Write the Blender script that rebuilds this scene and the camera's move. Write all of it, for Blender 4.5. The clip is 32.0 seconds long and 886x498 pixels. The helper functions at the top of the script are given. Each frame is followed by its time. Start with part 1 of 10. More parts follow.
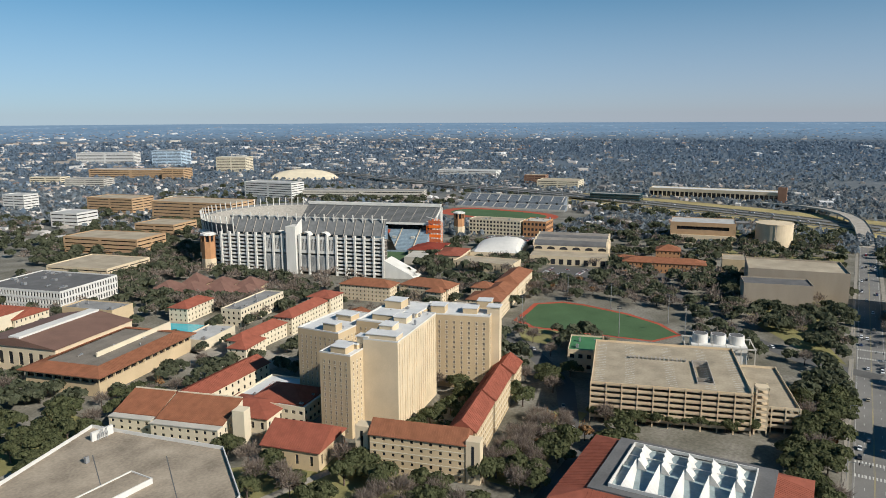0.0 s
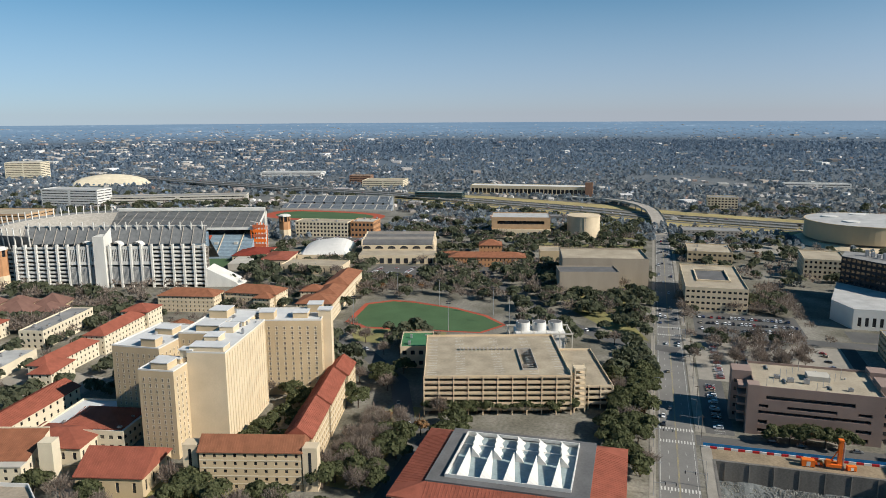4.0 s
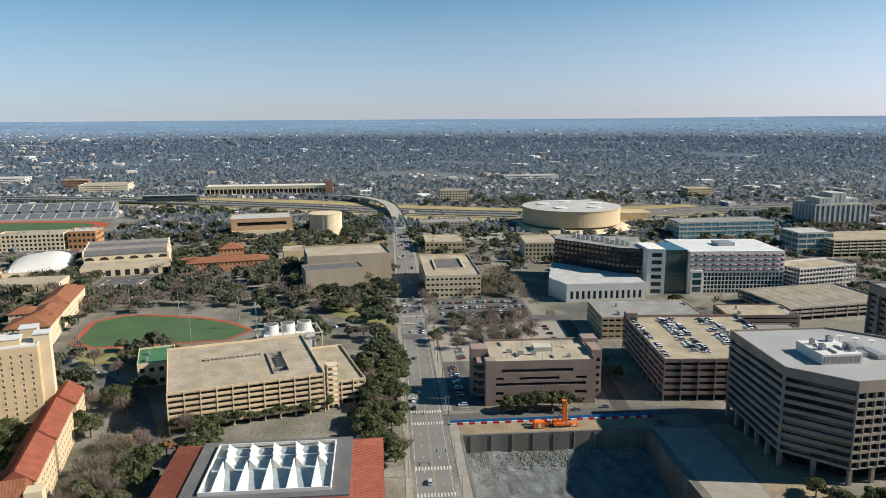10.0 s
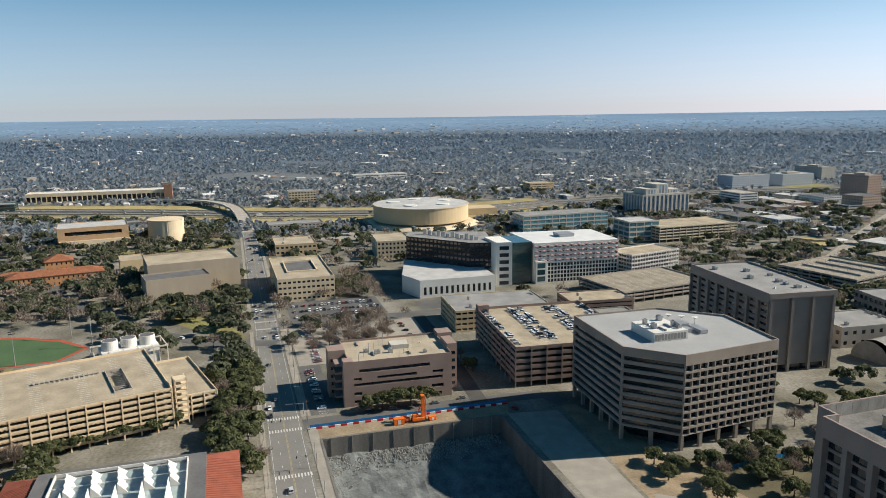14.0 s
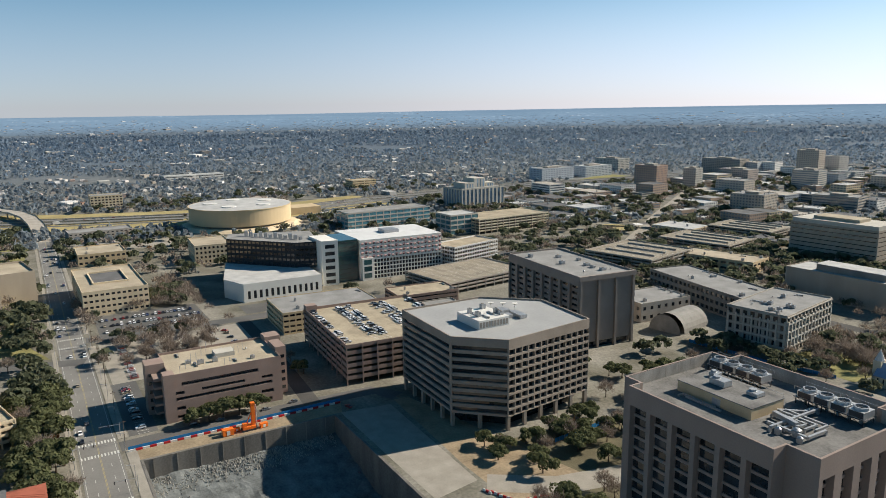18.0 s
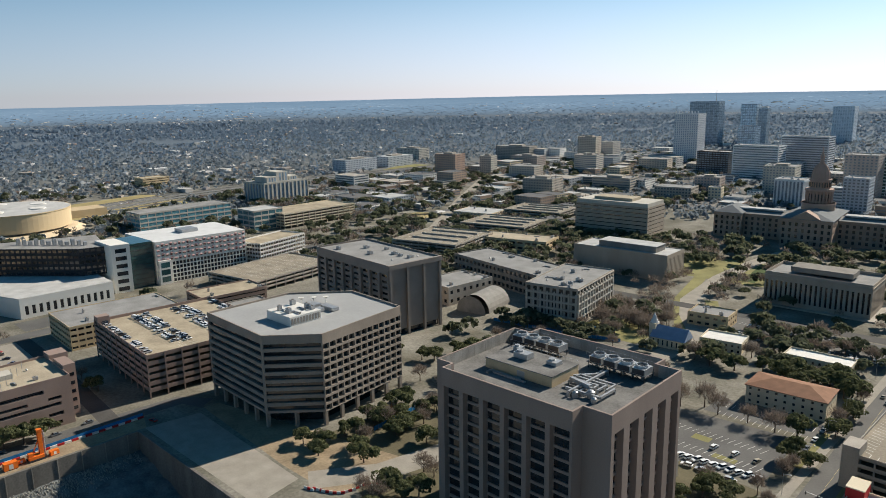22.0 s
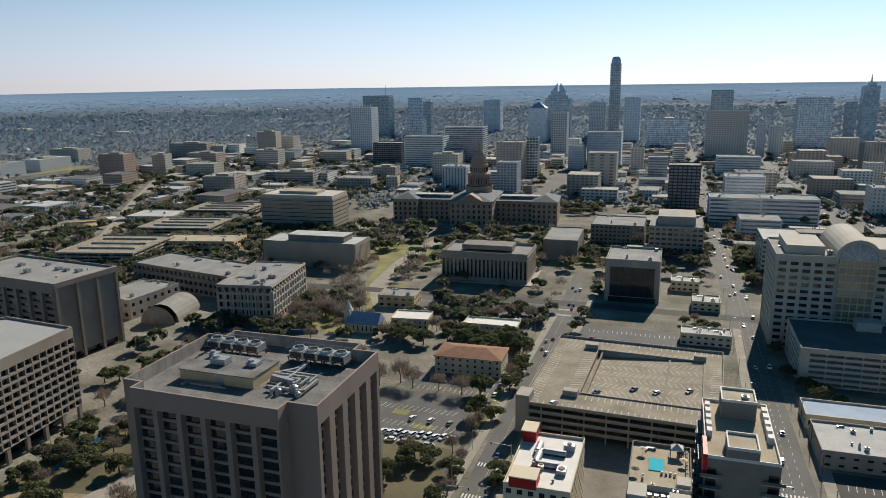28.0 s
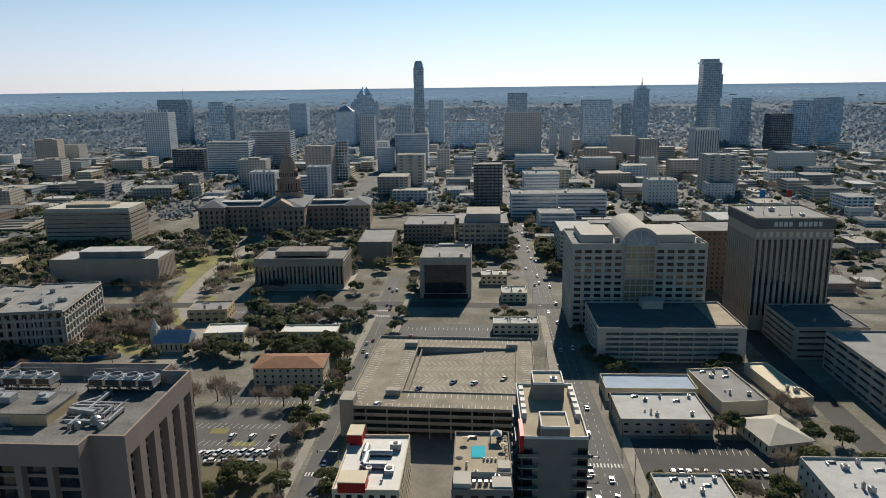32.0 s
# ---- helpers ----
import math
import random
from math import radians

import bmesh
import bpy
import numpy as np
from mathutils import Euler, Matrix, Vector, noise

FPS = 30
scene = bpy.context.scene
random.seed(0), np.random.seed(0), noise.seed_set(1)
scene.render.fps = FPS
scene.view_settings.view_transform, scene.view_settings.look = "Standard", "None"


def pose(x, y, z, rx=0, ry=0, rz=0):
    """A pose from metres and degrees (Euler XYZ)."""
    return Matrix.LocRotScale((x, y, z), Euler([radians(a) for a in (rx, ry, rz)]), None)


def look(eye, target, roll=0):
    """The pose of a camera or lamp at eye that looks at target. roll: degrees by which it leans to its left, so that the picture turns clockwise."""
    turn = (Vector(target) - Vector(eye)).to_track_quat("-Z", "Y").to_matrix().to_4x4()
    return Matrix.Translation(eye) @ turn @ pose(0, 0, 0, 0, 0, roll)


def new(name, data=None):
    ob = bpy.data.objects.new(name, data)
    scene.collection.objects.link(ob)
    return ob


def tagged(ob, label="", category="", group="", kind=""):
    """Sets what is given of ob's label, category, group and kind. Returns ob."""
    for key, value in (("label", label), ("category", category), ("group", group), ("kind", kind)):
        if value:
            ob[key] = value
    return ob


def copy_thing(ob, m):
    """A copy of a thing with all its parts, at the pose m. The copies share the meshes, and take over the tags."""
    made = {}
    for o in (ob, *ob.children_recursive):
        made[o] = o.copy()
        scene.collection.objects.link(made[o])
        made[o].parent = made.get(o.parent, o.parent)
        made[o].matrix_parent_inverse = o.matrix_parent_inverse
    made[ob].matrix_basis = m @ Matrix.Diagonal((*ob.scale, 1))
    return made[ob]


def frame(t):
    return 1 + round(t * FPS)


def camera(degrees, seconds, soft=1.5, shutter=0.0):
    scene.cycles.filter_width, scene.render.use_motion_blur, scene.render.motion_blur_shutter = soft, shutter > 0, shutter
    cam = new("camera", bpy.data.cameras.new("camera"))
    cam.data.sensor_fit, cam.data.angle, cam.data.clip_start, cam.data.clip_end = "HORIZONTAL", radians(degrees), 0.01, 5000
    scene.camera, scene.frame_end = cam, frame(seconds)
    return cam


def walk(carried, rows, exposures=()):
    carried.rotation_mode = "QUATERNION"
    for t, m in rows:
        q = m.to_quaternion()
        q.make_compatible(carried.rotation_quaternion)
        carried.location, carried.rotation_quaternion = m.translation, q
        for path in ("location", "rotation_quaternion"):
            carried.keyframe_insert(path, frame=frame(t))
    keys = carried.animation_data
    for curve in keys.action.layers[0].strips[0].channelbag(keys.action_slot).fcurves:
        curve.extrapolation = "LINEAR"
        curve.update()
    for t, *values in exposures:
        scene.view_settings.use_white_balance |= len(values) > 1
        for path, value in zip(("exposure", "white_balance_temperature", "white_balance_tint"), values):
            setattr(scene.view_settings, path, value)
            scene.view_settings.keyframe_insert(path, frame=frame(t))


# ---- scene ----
cam = camera(63.42, 32.0, 0.9)
EYE_Z = 150.0
PATH = [
    (0, pose(0, 0, EYE_Z, 79.624, 0.265, -60.000)),
    (0.5, pose(0, 0, EYE_Z, 79.658, 0.353, -60.706)),
    (1, pose(0, 0, EYE_Z, 79.646, 0.377, -62.028)),
    (1.5, pose(0, 0, EYE_Z, 79.629, 0.345, -63.338)),
    (2, pose(0, 0, EYE_Z, 79.619, 0.337, -65.197)),
    (2.5, pose(0, 0, EYE_Z, 79.593, 0.334, -67.422)),
    (3, pose(0, 0, EYE_Z, 79.595, 0.328, -69.514)),
    (3.5, pose(0, 0, EYE_Z, 79.590, 0.341, -71.710)),
    (5.5, pose(0, 0, EYE_Z, 79.572, 0.334, -79.903)),
    (6, pose(0, 0, EYE_Z, 79.528, 0.325, -81.680)),
    (6.5, pose(0, 0, EYE_Z, 79.508, 0.305, -83.051)),
    (7, pose(0, 0, EYE_Z, 79.493, 0.307, -84.444)),
    (7.5, pose(0, 0, EYE_Z, 79.453, 0.319, -86.117)),
    (8, pose(0, 0, EYE_Z, 79.423, 0.316, -88.081)),
    (8.5, pose(0, 0, EYE_Z, 79.398, 0.312, -89.910)),
    (9, pose(0, 0, EYE_Z, 79.388, 0.306, -91.389)),
    (9.5, pose(0, 0, EYE_Z, 79.382, 0.295, -92.823)),
    (10, pose(0, 0, EYE_Z, 79.343, 0.280, -94.431)),
    (10.5, pose(0, 0, EYE_Z, 79.319, 0.278, -96.066)),
    (11, pose(0, 0, EYE_Z, 79.302, 0.259, -97.546)),
    (11.5, pose(0, 0, EYE_Z, 79.275, 0.273, -99.011)),
    (12, pose(0, 0, EYE_Z, 79.269, 0.322, -100.453)),
    (12.5, pose(0, 0, EYE_Z, 79.251, 0.375, -101.842)),
    (13, pose(0, 0, EYE_Z, 79.233, 0.430, -103.269)),
    (13.5, pose(0, 0, EYE_Z, 79.210, 0.506, -104.848)),
    (15.5, pose(0, 0, EYE_Z, 79.089, 0.566, -111.624)),
    (16, pose(0, 0, EYE_Z, 79.050, 0.591, -113.630)),
    (16.5, pose(0, 0, EYE_Z, 79.024, 0.607, -115.509)),
    (17, pose(0, 0, EYE_Z, 78.966, 0.609, -117.269)),
    (17.5, pose(0, 0, EYE_Z, 78.912, 0.633, -118.988)),
    (18, pose(0, 0, EYE_Z, 78.818, 0.638, -120.566)),
    (18.5, pose(0, 0, EYE_Z, 78.742, 0.654, -122.157)),
    (19, pose(0, 0, EYE_Z, 78.610, 0.699, -124.047)),
    (19.5, pose(0, 0, EYE_Z, 78.482, 0.744, -126.021)),
    (20, pose(0, 0, EYE_Z, 78.342, 0.795, -128.025)),
    (20.5, pose(0, 0, EYE_Z, 78.233, 0.793, -130.045)),
    (21, pose(0, 0, EYE_Z, 78.109, 0.799, -132.041)),
    (21.5, pose(0, 0, EYE_Z, 77.999, 0.842, -134.054)),
    (22, pose(0, 0, EYE_Z, 77.944, 0.873, -136.176)),
    (22.5, pose(0, 0, EYE_Z, 77.879, 0.879, -138.327)),
    (23, pose(0, 0, EYE_Z, 77.773, 0.878, -140.416)),
    (23.5, pose(0, 0, EYE_Z, 77.636, 0.868, -142.470)),
    (24, pose(0, 0, EYE_Z, 77.528, 0.857, -144.522)),
    (24.5, pose(0, 0, EYE_Z, 77.442, 0.876, -146.564)),
    (25, pose(0, 0, EYE_Z, 77.387, 0.867, -148.686)),
    (25.5, pose(0, 0, EYE_Z, 77.322, 0.802, -150.784)),
    (27.5, pose(0, 0, EYE_Z, 77.185, 0.747, -159.041)),
    (28, pose(0, 0, EYE_Z, 77.167, 0.734, -161.116)),
    (28.5, pose(0, 0, EYE_Z, 77.185, 0.729, -163.132)),
    (29, pose(0, 0, EYE_Z, 77.196, 0.707, -165.121)),
    (29.5, pose(0, 0, EYE_Z, 77.214, 0.699, -167.094)),
    (30, pose(0, 0, EYE_Z, 77.223, 0.681, -169.082)),
    (30.5, pose(0, 0, EYE_Z, 77.229, 0.679, -171.079)),
    (31, pose(0, 0, EYE_Z, 77.237, 0.688, -173.129)),
    (31.5, pose(0, 0, EYE_Z, 77.222, 0.713, -175.159)),
    (32, pose(0, 0, EYE_Z, 77.234, 0.751, -176.193)),
]
# the film camera opens up a little while it looks over the dark woods, and its picture is set cool
walk(cam, PATH, [(0.0, 0.16, 6330, 10), (8.0, 0.43, 6450, 10), (13.0, 0.52, 6650, 10), (18.0, 0.52, 6750, 10), (24.0, 0.36, 6700, 10), (32.0, 0.17, 6750, 10)])

# world: clear winter afternoon, sun low in the south-west
SUN_AZ, SUN_EL = -99.0, 34.0
world = bpy.data.worlds.new("world")
scene.world = world
world.use_nodes = True
wn = world.node_tree
sky = wn.nodes.new("ShaderNodeTexSky")
sky.sky_type = "NISHITA"
sky.sun_disc = False
sky.sun_elevation = radians(SUN_EL)
sky.sun_rotation = radians(90.0 - SUN_AZ)
sky.altitude = 2500.0
sky.air_density, sky.dust_density, sky.ozone_density = 1.0, 2.4, 5.0
# the sky's lowest band goes on below the level of the eye, down to the land's edge
level = wn.nodes.new("ShaderNodeVectorMath")
level.operation = "MAXIMUM"
level.inputs[1].default_value = (-1.0, -1.0, 0.006)
ways = wn.nodes.new("ShaderNodeTexCoord")
wn.links.new(ways.outputs["Generated"], level.inputs[0])
wn.links.new(level.outputs[0], sky.inputs["Vector"])
tint = wn.nodes.new("ShaderNodeVectorMath")
tint.operation = "MULTIPLY"
tint.inputs[1].default_value = (0.40, 0.905, 0.965)
wn.links.new(sky.outputs[0], tint.inputs[0])
# pale haze of the air, thicker towards the horizon
up = wn.nodes.new("ShaderNodeSeparateXYZ")
wn.links.new(ways.outputs["Generated"], up.inputs[0])
thin = wn.nodes.new("ShaderNodeMapRange")
thin.interpolation_type = "SMOOTHERSTEP"
wn.links.new(up.outputs[2], thin.inputs[0])
thin.inputs[1].default_value, thin.inputs[2].default_value, thin.inputs[3].default_value, thin.inputs[4].default_value = -0.02, 0.27, 1.0, 0.0
hcol = wn.nodes.new("ShaderNodeVectorMath")
hcol.operation = "SCALE"
hcol.inputs[0].default_value = (4.0, 3.1, 3.25)
# the haze glows towards the sun
to_sun = wn.nodes.new("ShaderNodeVectorMath")
to_sun.operation = "DOT_PRODUCT"
wn.links.new(ways.outputs["Generated"], to_sun.inputs[0])
to_sun.inputs[1].default_value = (math.cos(radians(SUN_AZ)) * math.cos(radians(SUN_EL)), math.sin(radians(SUN_AZ)) * math.cos(radians(SUN_EL)), math.sin(radians(SUN_EL)))
glow = wn.nodes.new("ShaderNodeMapRange")
glow.interpolation_type = "SMOOTHSTEP"
wn.links.new(to_sun.outputs["Value"], glow.inputs[0])
glow.inputs[1].default_value, glow.inputs[2].default_value, glow.inputs[3].default_value, glow.inputs[4].default_value = -0.05, 1.0, 1.0, 2.4
air = wn.nodes.new("ShaderNodeMath")
air.operation = "MULTIPLY"
wn.links.new(thin.outputs[0], air.inputs[0])
wn.links.new(glow.outputs[0], air.inputs[1])
wn.links.new(air.outputs[0], hcol.inputs["Scale"])
haze = wn.nodes.new("ShaderNodeVectorMath")
haze.operation = "ADD"
wn.links.new(tint.outputs[0], haze.inputs[0])
wn.links.new(hcol.outputs[0], haze.inputs[1])
# the air is greyer near the land and clear blue higher up
clear = wn.nodes.new("ShaderNodeValToRGB")
wn.links.new(up.outputs[2], clear.inputs[0])
clear.color_ramp.elements[0].position, clear.color_ramp.elements[0].color = 0.0, (0.78, 0.625, 0.685, 1.0)
clear.color_ramp.elements[1].position, clear.color_ramp.elements[1].color = 0.18, (0.79, 0.95, 0.90, 1.0)
half = clear.color_ramp.elements.new(0.085)
half.color = (0.73, 0.735, 0.70, 1.0)
clear.color_ramp.interpolation = "B_SPLINE"
shade = wn.nodes.new("ShaderNodeVectorMath")
shade.operation = "MULTIPLY"
wn.links.new(haze.outputs[0], shade.inputs[0])
wn.links.new(clear.outputs[0], shade.inputs[1])
wn.links.new(shade.outputs[0], wn.nodes["Background"].inputs[0])
wn.nodes["Background"].inputs[1].default_value = 0.0793
sun = new("sun", bpy.data.lights.new("sun", "SUN"))
sun.data.energy = 5.2
sun.data.angle = radians(0.55)
sun.data.color = (1.0, 0.93, 0.82)
sun.matrix_world = look((0, 0, 0), (-math.cos(radians(SUN_AZ)) * math.cos(radians(SUN_EL)),
                                    -math.sin(radians(SUN_AZ)) * math.cos(radians(SUN_EL)), -math.sin(radians(SUN_EL))))

# ---- materials ----
MATS = {}


def mat(name, col, rough=0.85, var=0.18, scale=0.35, fine=6.0, bump=0.15, metal=0.0, streak=0.0, rnd=0.0, spec=0.3):
    """A procedural surface: base colour broken up at a large and a fine scale, with fine relief."""
    if name in MATS:
        return MATS[name]
    m = bpy.data.materials.new(name)
    m.use_nodes = True
    n, l = m.node_tree.nodes, m.node_tree.links
    p = n["Principled BSDF"]
    p.inputs["Roughness"].default_value = rough
    p.inputs["Metallic"].default_value = metal
    p.inputs["Specular IOR Level"].default_value = spec if rough < 0.8 else min(spec, 0.12)
    geo = n.new("ShaderNodeNewGeometry")
    mp = n.new("ShaderNodeMapping")
    l.new(geo.outputs["Position"], mp.inputs[0])
    if streak:
        mp.inputs["Scale"].default_value = (1, 1, streak)
    a = n.new("ShaderNodeTexNoise")
    a.inputs["Scale"].default_value, a.inputs["Detail"].default_value = scale, 5
    f = n.new("ShaderNodeTexNoise")
    f.inputs["Scale"].default_value, f.inputs["Detail"].default_value = fine, 3
    l.new(mp.outputs[0], a.inputs["Vector"])
    l.new(geo.outputs["Position"], f.inputs["Vector"])
    add = n.new("ShaderNodeMath")
    add.operation = "MULTIPLY_ADD"
    l.new(f.outputs["Fac"], add.inputs[0])
    add.inputs[1].default_value = 0.5
    l.new(a.outputs["Fac"], add.inputs[2])
    rng = n.new("ShaderNodeMapRange")
    l.new(add.outputs[0], rng.inputs[0])
    rng.inputs[1].default_value, rng.inputs[2].default_value = 0.45, 1.05
    rng.inputs[3].default_value, rng.inputs[4].default_value = 1.0 - var, 1.0 + var
    out = rng.outputs[0]
    if rnd:
        oi = n.new("ShaderNodeObjectInfo")
        r2 = n.new("ShaderNodeMapRange")
        l.new(oi.outputs["Random"], r2.inputs[0])
        r2.inputs[3].default_value, r2.inputs[4].default_value = 1 - rnd, 1 + rnd
        mu = n.new("ShaderNodeMath")
        mu.operation = "MULTIPLY"
        l.new(out, mu.inputs[0])
        l.new(r2.outputs[0], mu.inputs[1])
        out = mu.outputs[0]
    sc = n.new("ShaderNodeVectorMath")
    sc.operation = "SCALE"
    sc.inputs[0].default_value = col
    l.new(out, sc.inputs["Scale"])
    l.new(sc.outputs[0], p.inputs["Base Color"])
    if bump:
        bp = n.new("ShaderNodeBump")
        bp.inputs["Strength"].default_value, bp.inputs["Distance"].default_value = bump, 0.08
        l.new(f.outputs["Fac"], bp.inputs["Height"])
        l.new(bp.outputs[0], p.inputs["Normal"])
    MATS[name] = m
    return m


def island_mat(name, cols, rough=0.9, spec=0.2, fine=2.0, thin=0.0):
    """A surface whose colour changes from piece to piece of a joined mesh."""
    if name in MATS:
        return MATS[name]
    m = bpy.data.materials.new(name)
    m.use_nodes = True
    n, l = m.node_tree.nodes, m.node_tree.links
    p = n["Principled BSDF"]
    p.inputs["Roughness"].default_value = rough
    p.inputs["Specular IOR Level"].default_value = spec
    geo = n.new("ShaderNodeNewGeometry")
    ramp = n.new("ShaderNodeValToRGB")
    ramp.color_ramp.interpolation = "LINEAR"
    els = ramp.color_ramp.elements
    while len(els) < len(cols):
        els.new(0.5)
    for i, c in enumerate(cols):
        els[i].position = i / max(1, len(cols) - 1)
        els[i].color = (*c, 1)
    l.new(geo.outputs["Random Per Island"], ramp.inputs[0])
    f = n.new("ShaderNodeTexNoise")
    f.inputs["Scale"].default_value = fine
    l.new(geo.outputs["Position"], f.inputs["Vector"])
    rng = n.new("ShaderNodeMapRange")
    l.new(f.outputs["Fac"], rng.inputs[0])
    rng.inputs[1].default_value, rng.inputs[2].default_value, rng.inputs[3].default_value, rng.inputs[4].default_value = 0.3, 0.7, 0.75, 1.2
    sc = n.new("ShaderNodeVectorMath")
    sc.operation = "SCALE"
    l.new(ramp.outputs[0], sc.inputs[0])
    l.new(rng.outputs[0], sc.inputs["Scale"])
    l.new(sc.outputs[0], p.inputs["Base Color"])
    if thin:  # leaves let some light through
        tl, mx = n.new("ShaderNodeBsdfTranslucent"), n.new("ShaderNodeMixShader")
        l.new(sc.outputs[0], tl.inputs[0])
        mx.inputs[0].default_value = thin
        l.new(p.outputs[0], mx.inputs[1])
        l.new(tl.outputs[0], mx.inputs[2])
        l.new(mx.outputs[0], n["Material Output"].inputs[0])
    MATS[name] = m
    return m


def glass_mat(name, col, rough=0.08, metal=0.0, spec=0.8, var=0.5):
    """Window glass in front of a dim room: dark body, glossy face, panes that differ a little."""
    if name in MATS:
        return MATS[name]
    m = mat(name, col, rough, var, 0.15, 0.8, 0.0, metal, 0.0, 0.35, spec)
    return m


TAN = mat("tan_brick", (0.51, 0.395, 0.25), 0.9, 0.12, 0.08, 3.0)
TANL = mat("pale_limestone", (0.60, 0.49, 0.34), 0.9, 0.12, 0.1, 2.0)
CREAM = mat("cream_stucco", (0.62, 0.54, 0.40), 0.9, 0.10, 0.1, 2.0)
CONC = mat("concrete", (0.36, 0.325, 0.28), 0.9, 0.22, 0.12, 2.5, streak=0.3)
CONCL = mat("light_concrete", (0.46, 0.43, 0.375), 0.9, 0.15, 0.12, 2.0, streak=0.3)
CONCD = mat("dark_concrete", (0.225, 0.205, 0.18), 0.9, 0.25, 0.1, 2.0, streak=0.3)
GRAN = mat("brown_granite_panel", (0.25, 0.21, 0.18), 0.75, 0.15, 0.1, 3.0)
PINK = mat("pink_granite_panel", (0.29, 0.21, 0.175), 0.75, 0.14, 0.1, 3.0)
CAPST = mat("sunset_red_granite", (0.36, 0.26, 0.20), 0.8, 0.16, 0.2, 3.0)
WHITE = mat("white_paint", (0.60, 0.58, 0.54), 0.7, 0.08, 0.2, 2.0, bump=0.05)
ROOFW = mat("white_roof_membrane", (0.42, 0.415, 0.40), 0.88, 0.20, 0.12, 1.0)
WROOF = mat("white_coated_roof", (0.57, 0.57, 0.56), 0.85, 0.12, 0.1, 1.0)
ROOFG = mat("grey_gravel_roof", (0.25, 0.245, 0.235), 0.9, 0.28, 0.08, 1.5)
ROOFT = mat("tan_gravel_roof", (0.37, 0.315, 0.235), 0.95, 0.28, 0.07, 1.5)
ROOFD = mat("dark_roof_felt", (0.13, 0.128, 0.127), 0.9, 0.25, 0.1, 1.0)
DECK = mat("parking_deck_concrete", (0.35, 0.295, 0.215), 0.9, 0.3, 0.09, 0.8)
METAL = mat("galvanised_metal", (0.38, 0.385, 0.39), 0.5, 0.15, 1.0, 6.0, metal=0.6)
DKMET = mat("dark_metal", (0.05, 0.05, 0.055), 0.5, 0.2, 1.0, 5.0, metal=0.3)
ASPH = mat("asphalt", (0.075, 0.072, 0.068), 0.85, 0.3, 0.05, 1.2)
ASPHL = mat("worn_asphalt", (0.115, 0.112, 0.107), 0.82, 0.25, 0.05, 1.2)
PAVE = mat("pavement_concrete", (0.29, 0.265, 0.225), 0.9, 0.2, 0.15, 1.5)
PAINT = mat("road_paint", (0.55, 0.54, 0.50), 0.7, 0.2, 2.0, 8.0)
YELP = mat("yellow_road_paint", (0.36, 0.29, 0.13), 0.7, 0.2, 2.0, 8.0)
DIRT = mat("excavated_dirt", (0.27, 0.21, 0.14), 0.95, 0.35, 0.1, 0.8, bump=0.5)
ROCK = mat("limestone_rock_floor", (0.14, 0.15, 0.148), 0.95, 0.5, 0.15, 1.0, bump=0.8)
LAWN = mat("winter_lawn", (0.21, 0.195, 0.085), 0.95, 0.35, 0.06, 1.5)
TURF = mat("artificial_turf", (0.072, 0.122, 0.058), 0.9, 0.16, 0.05, 0.6)
TRACK = mat("red_running_track", (0.36, 0.085, 0.05), 0.85, 0.15, 0.1, 2.0)
CLAY = mat("terracotta_roof_tile", (0.25, 0.105, 0.058), 0.85, 0.22, 0.25, 3.0)
CLAYR = mat("red_roof_tile", (0.265, 0.085, 0.055), 0.85, 0.22, 0.25, 3.0)
GLD = glass_mat("dark_window_glass", (0.022, 0.024, 0.028))
# GLB and GLP are lightened so that their blue carries the downtown haze
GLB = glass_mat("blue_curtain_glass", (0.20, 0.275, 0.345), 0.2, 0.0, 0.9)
GLT = glass_mat("teal_curtain_glass", (0.03, 0.075, 0.08), 0.1, 0.0, 0.9)
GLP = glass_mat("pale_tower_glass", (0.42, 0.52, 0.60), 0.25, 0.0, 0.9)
ORANGE = mat("orange_paint", (0.75, 0.16, 0.02), 0.5, 0.12, 1.0, 5.0)
BLUEF = mat("blue_fence_mesh", (0.02, 0.16, 0.36), 0.8, 0.2, 0.5, 4.0)
REDP = mat("red_paint", (0.40, 0.02, 0.02), 0.5, 0.1, 1.0, 5.0)
BARK = mat("bark", (0.12, 0.09, 0.07), 0.95, 0.3, 1.0, 8.0)
TWIG = island_mat("bare_twigs", [(0.17, 0.13, 0.105), (0.235, 0.19, 0.155), (0.31, 0.26, 0.215)], thin=0.3)
TWIGR = island_mat("russet_winter_leaves", [(0.16, 0.075, 0.03), (0.22, 0.12, 0.05), (0.14, 0.10, 0.06)])
LEAF = island_mat("live_oak_leaves", [(0.075, 0.086, 0.04), (0.105, 0.118, 0.054), (0.14, 0.148, 0.074), (0.09, 0.102, 0.048)], thin=0.45)
# paler, greyer copy of LEAF: haze over the farther oaks put into the colour
HAZYLEAF = island_mat("dusty_live_oak_leaves", [(0.088, 0.10, 0.058), (0.112, 0.124, 0.076), (0.14, 0.148, 0.094), (0.10, 0.11, 0.066)], thin=0.48)
# crown colours of both far woods are blued and lightened to imitate haze
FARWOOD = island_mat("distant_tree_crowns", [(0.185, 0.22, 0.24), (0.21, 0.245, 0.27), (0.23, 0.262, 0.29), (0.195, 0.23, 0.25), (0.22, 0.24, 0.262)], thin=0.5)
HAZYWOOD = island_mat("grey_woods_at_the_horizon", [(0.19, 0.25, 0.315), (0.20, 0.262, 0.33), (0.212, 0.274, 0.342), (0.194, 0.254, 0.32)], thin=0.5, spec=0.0)
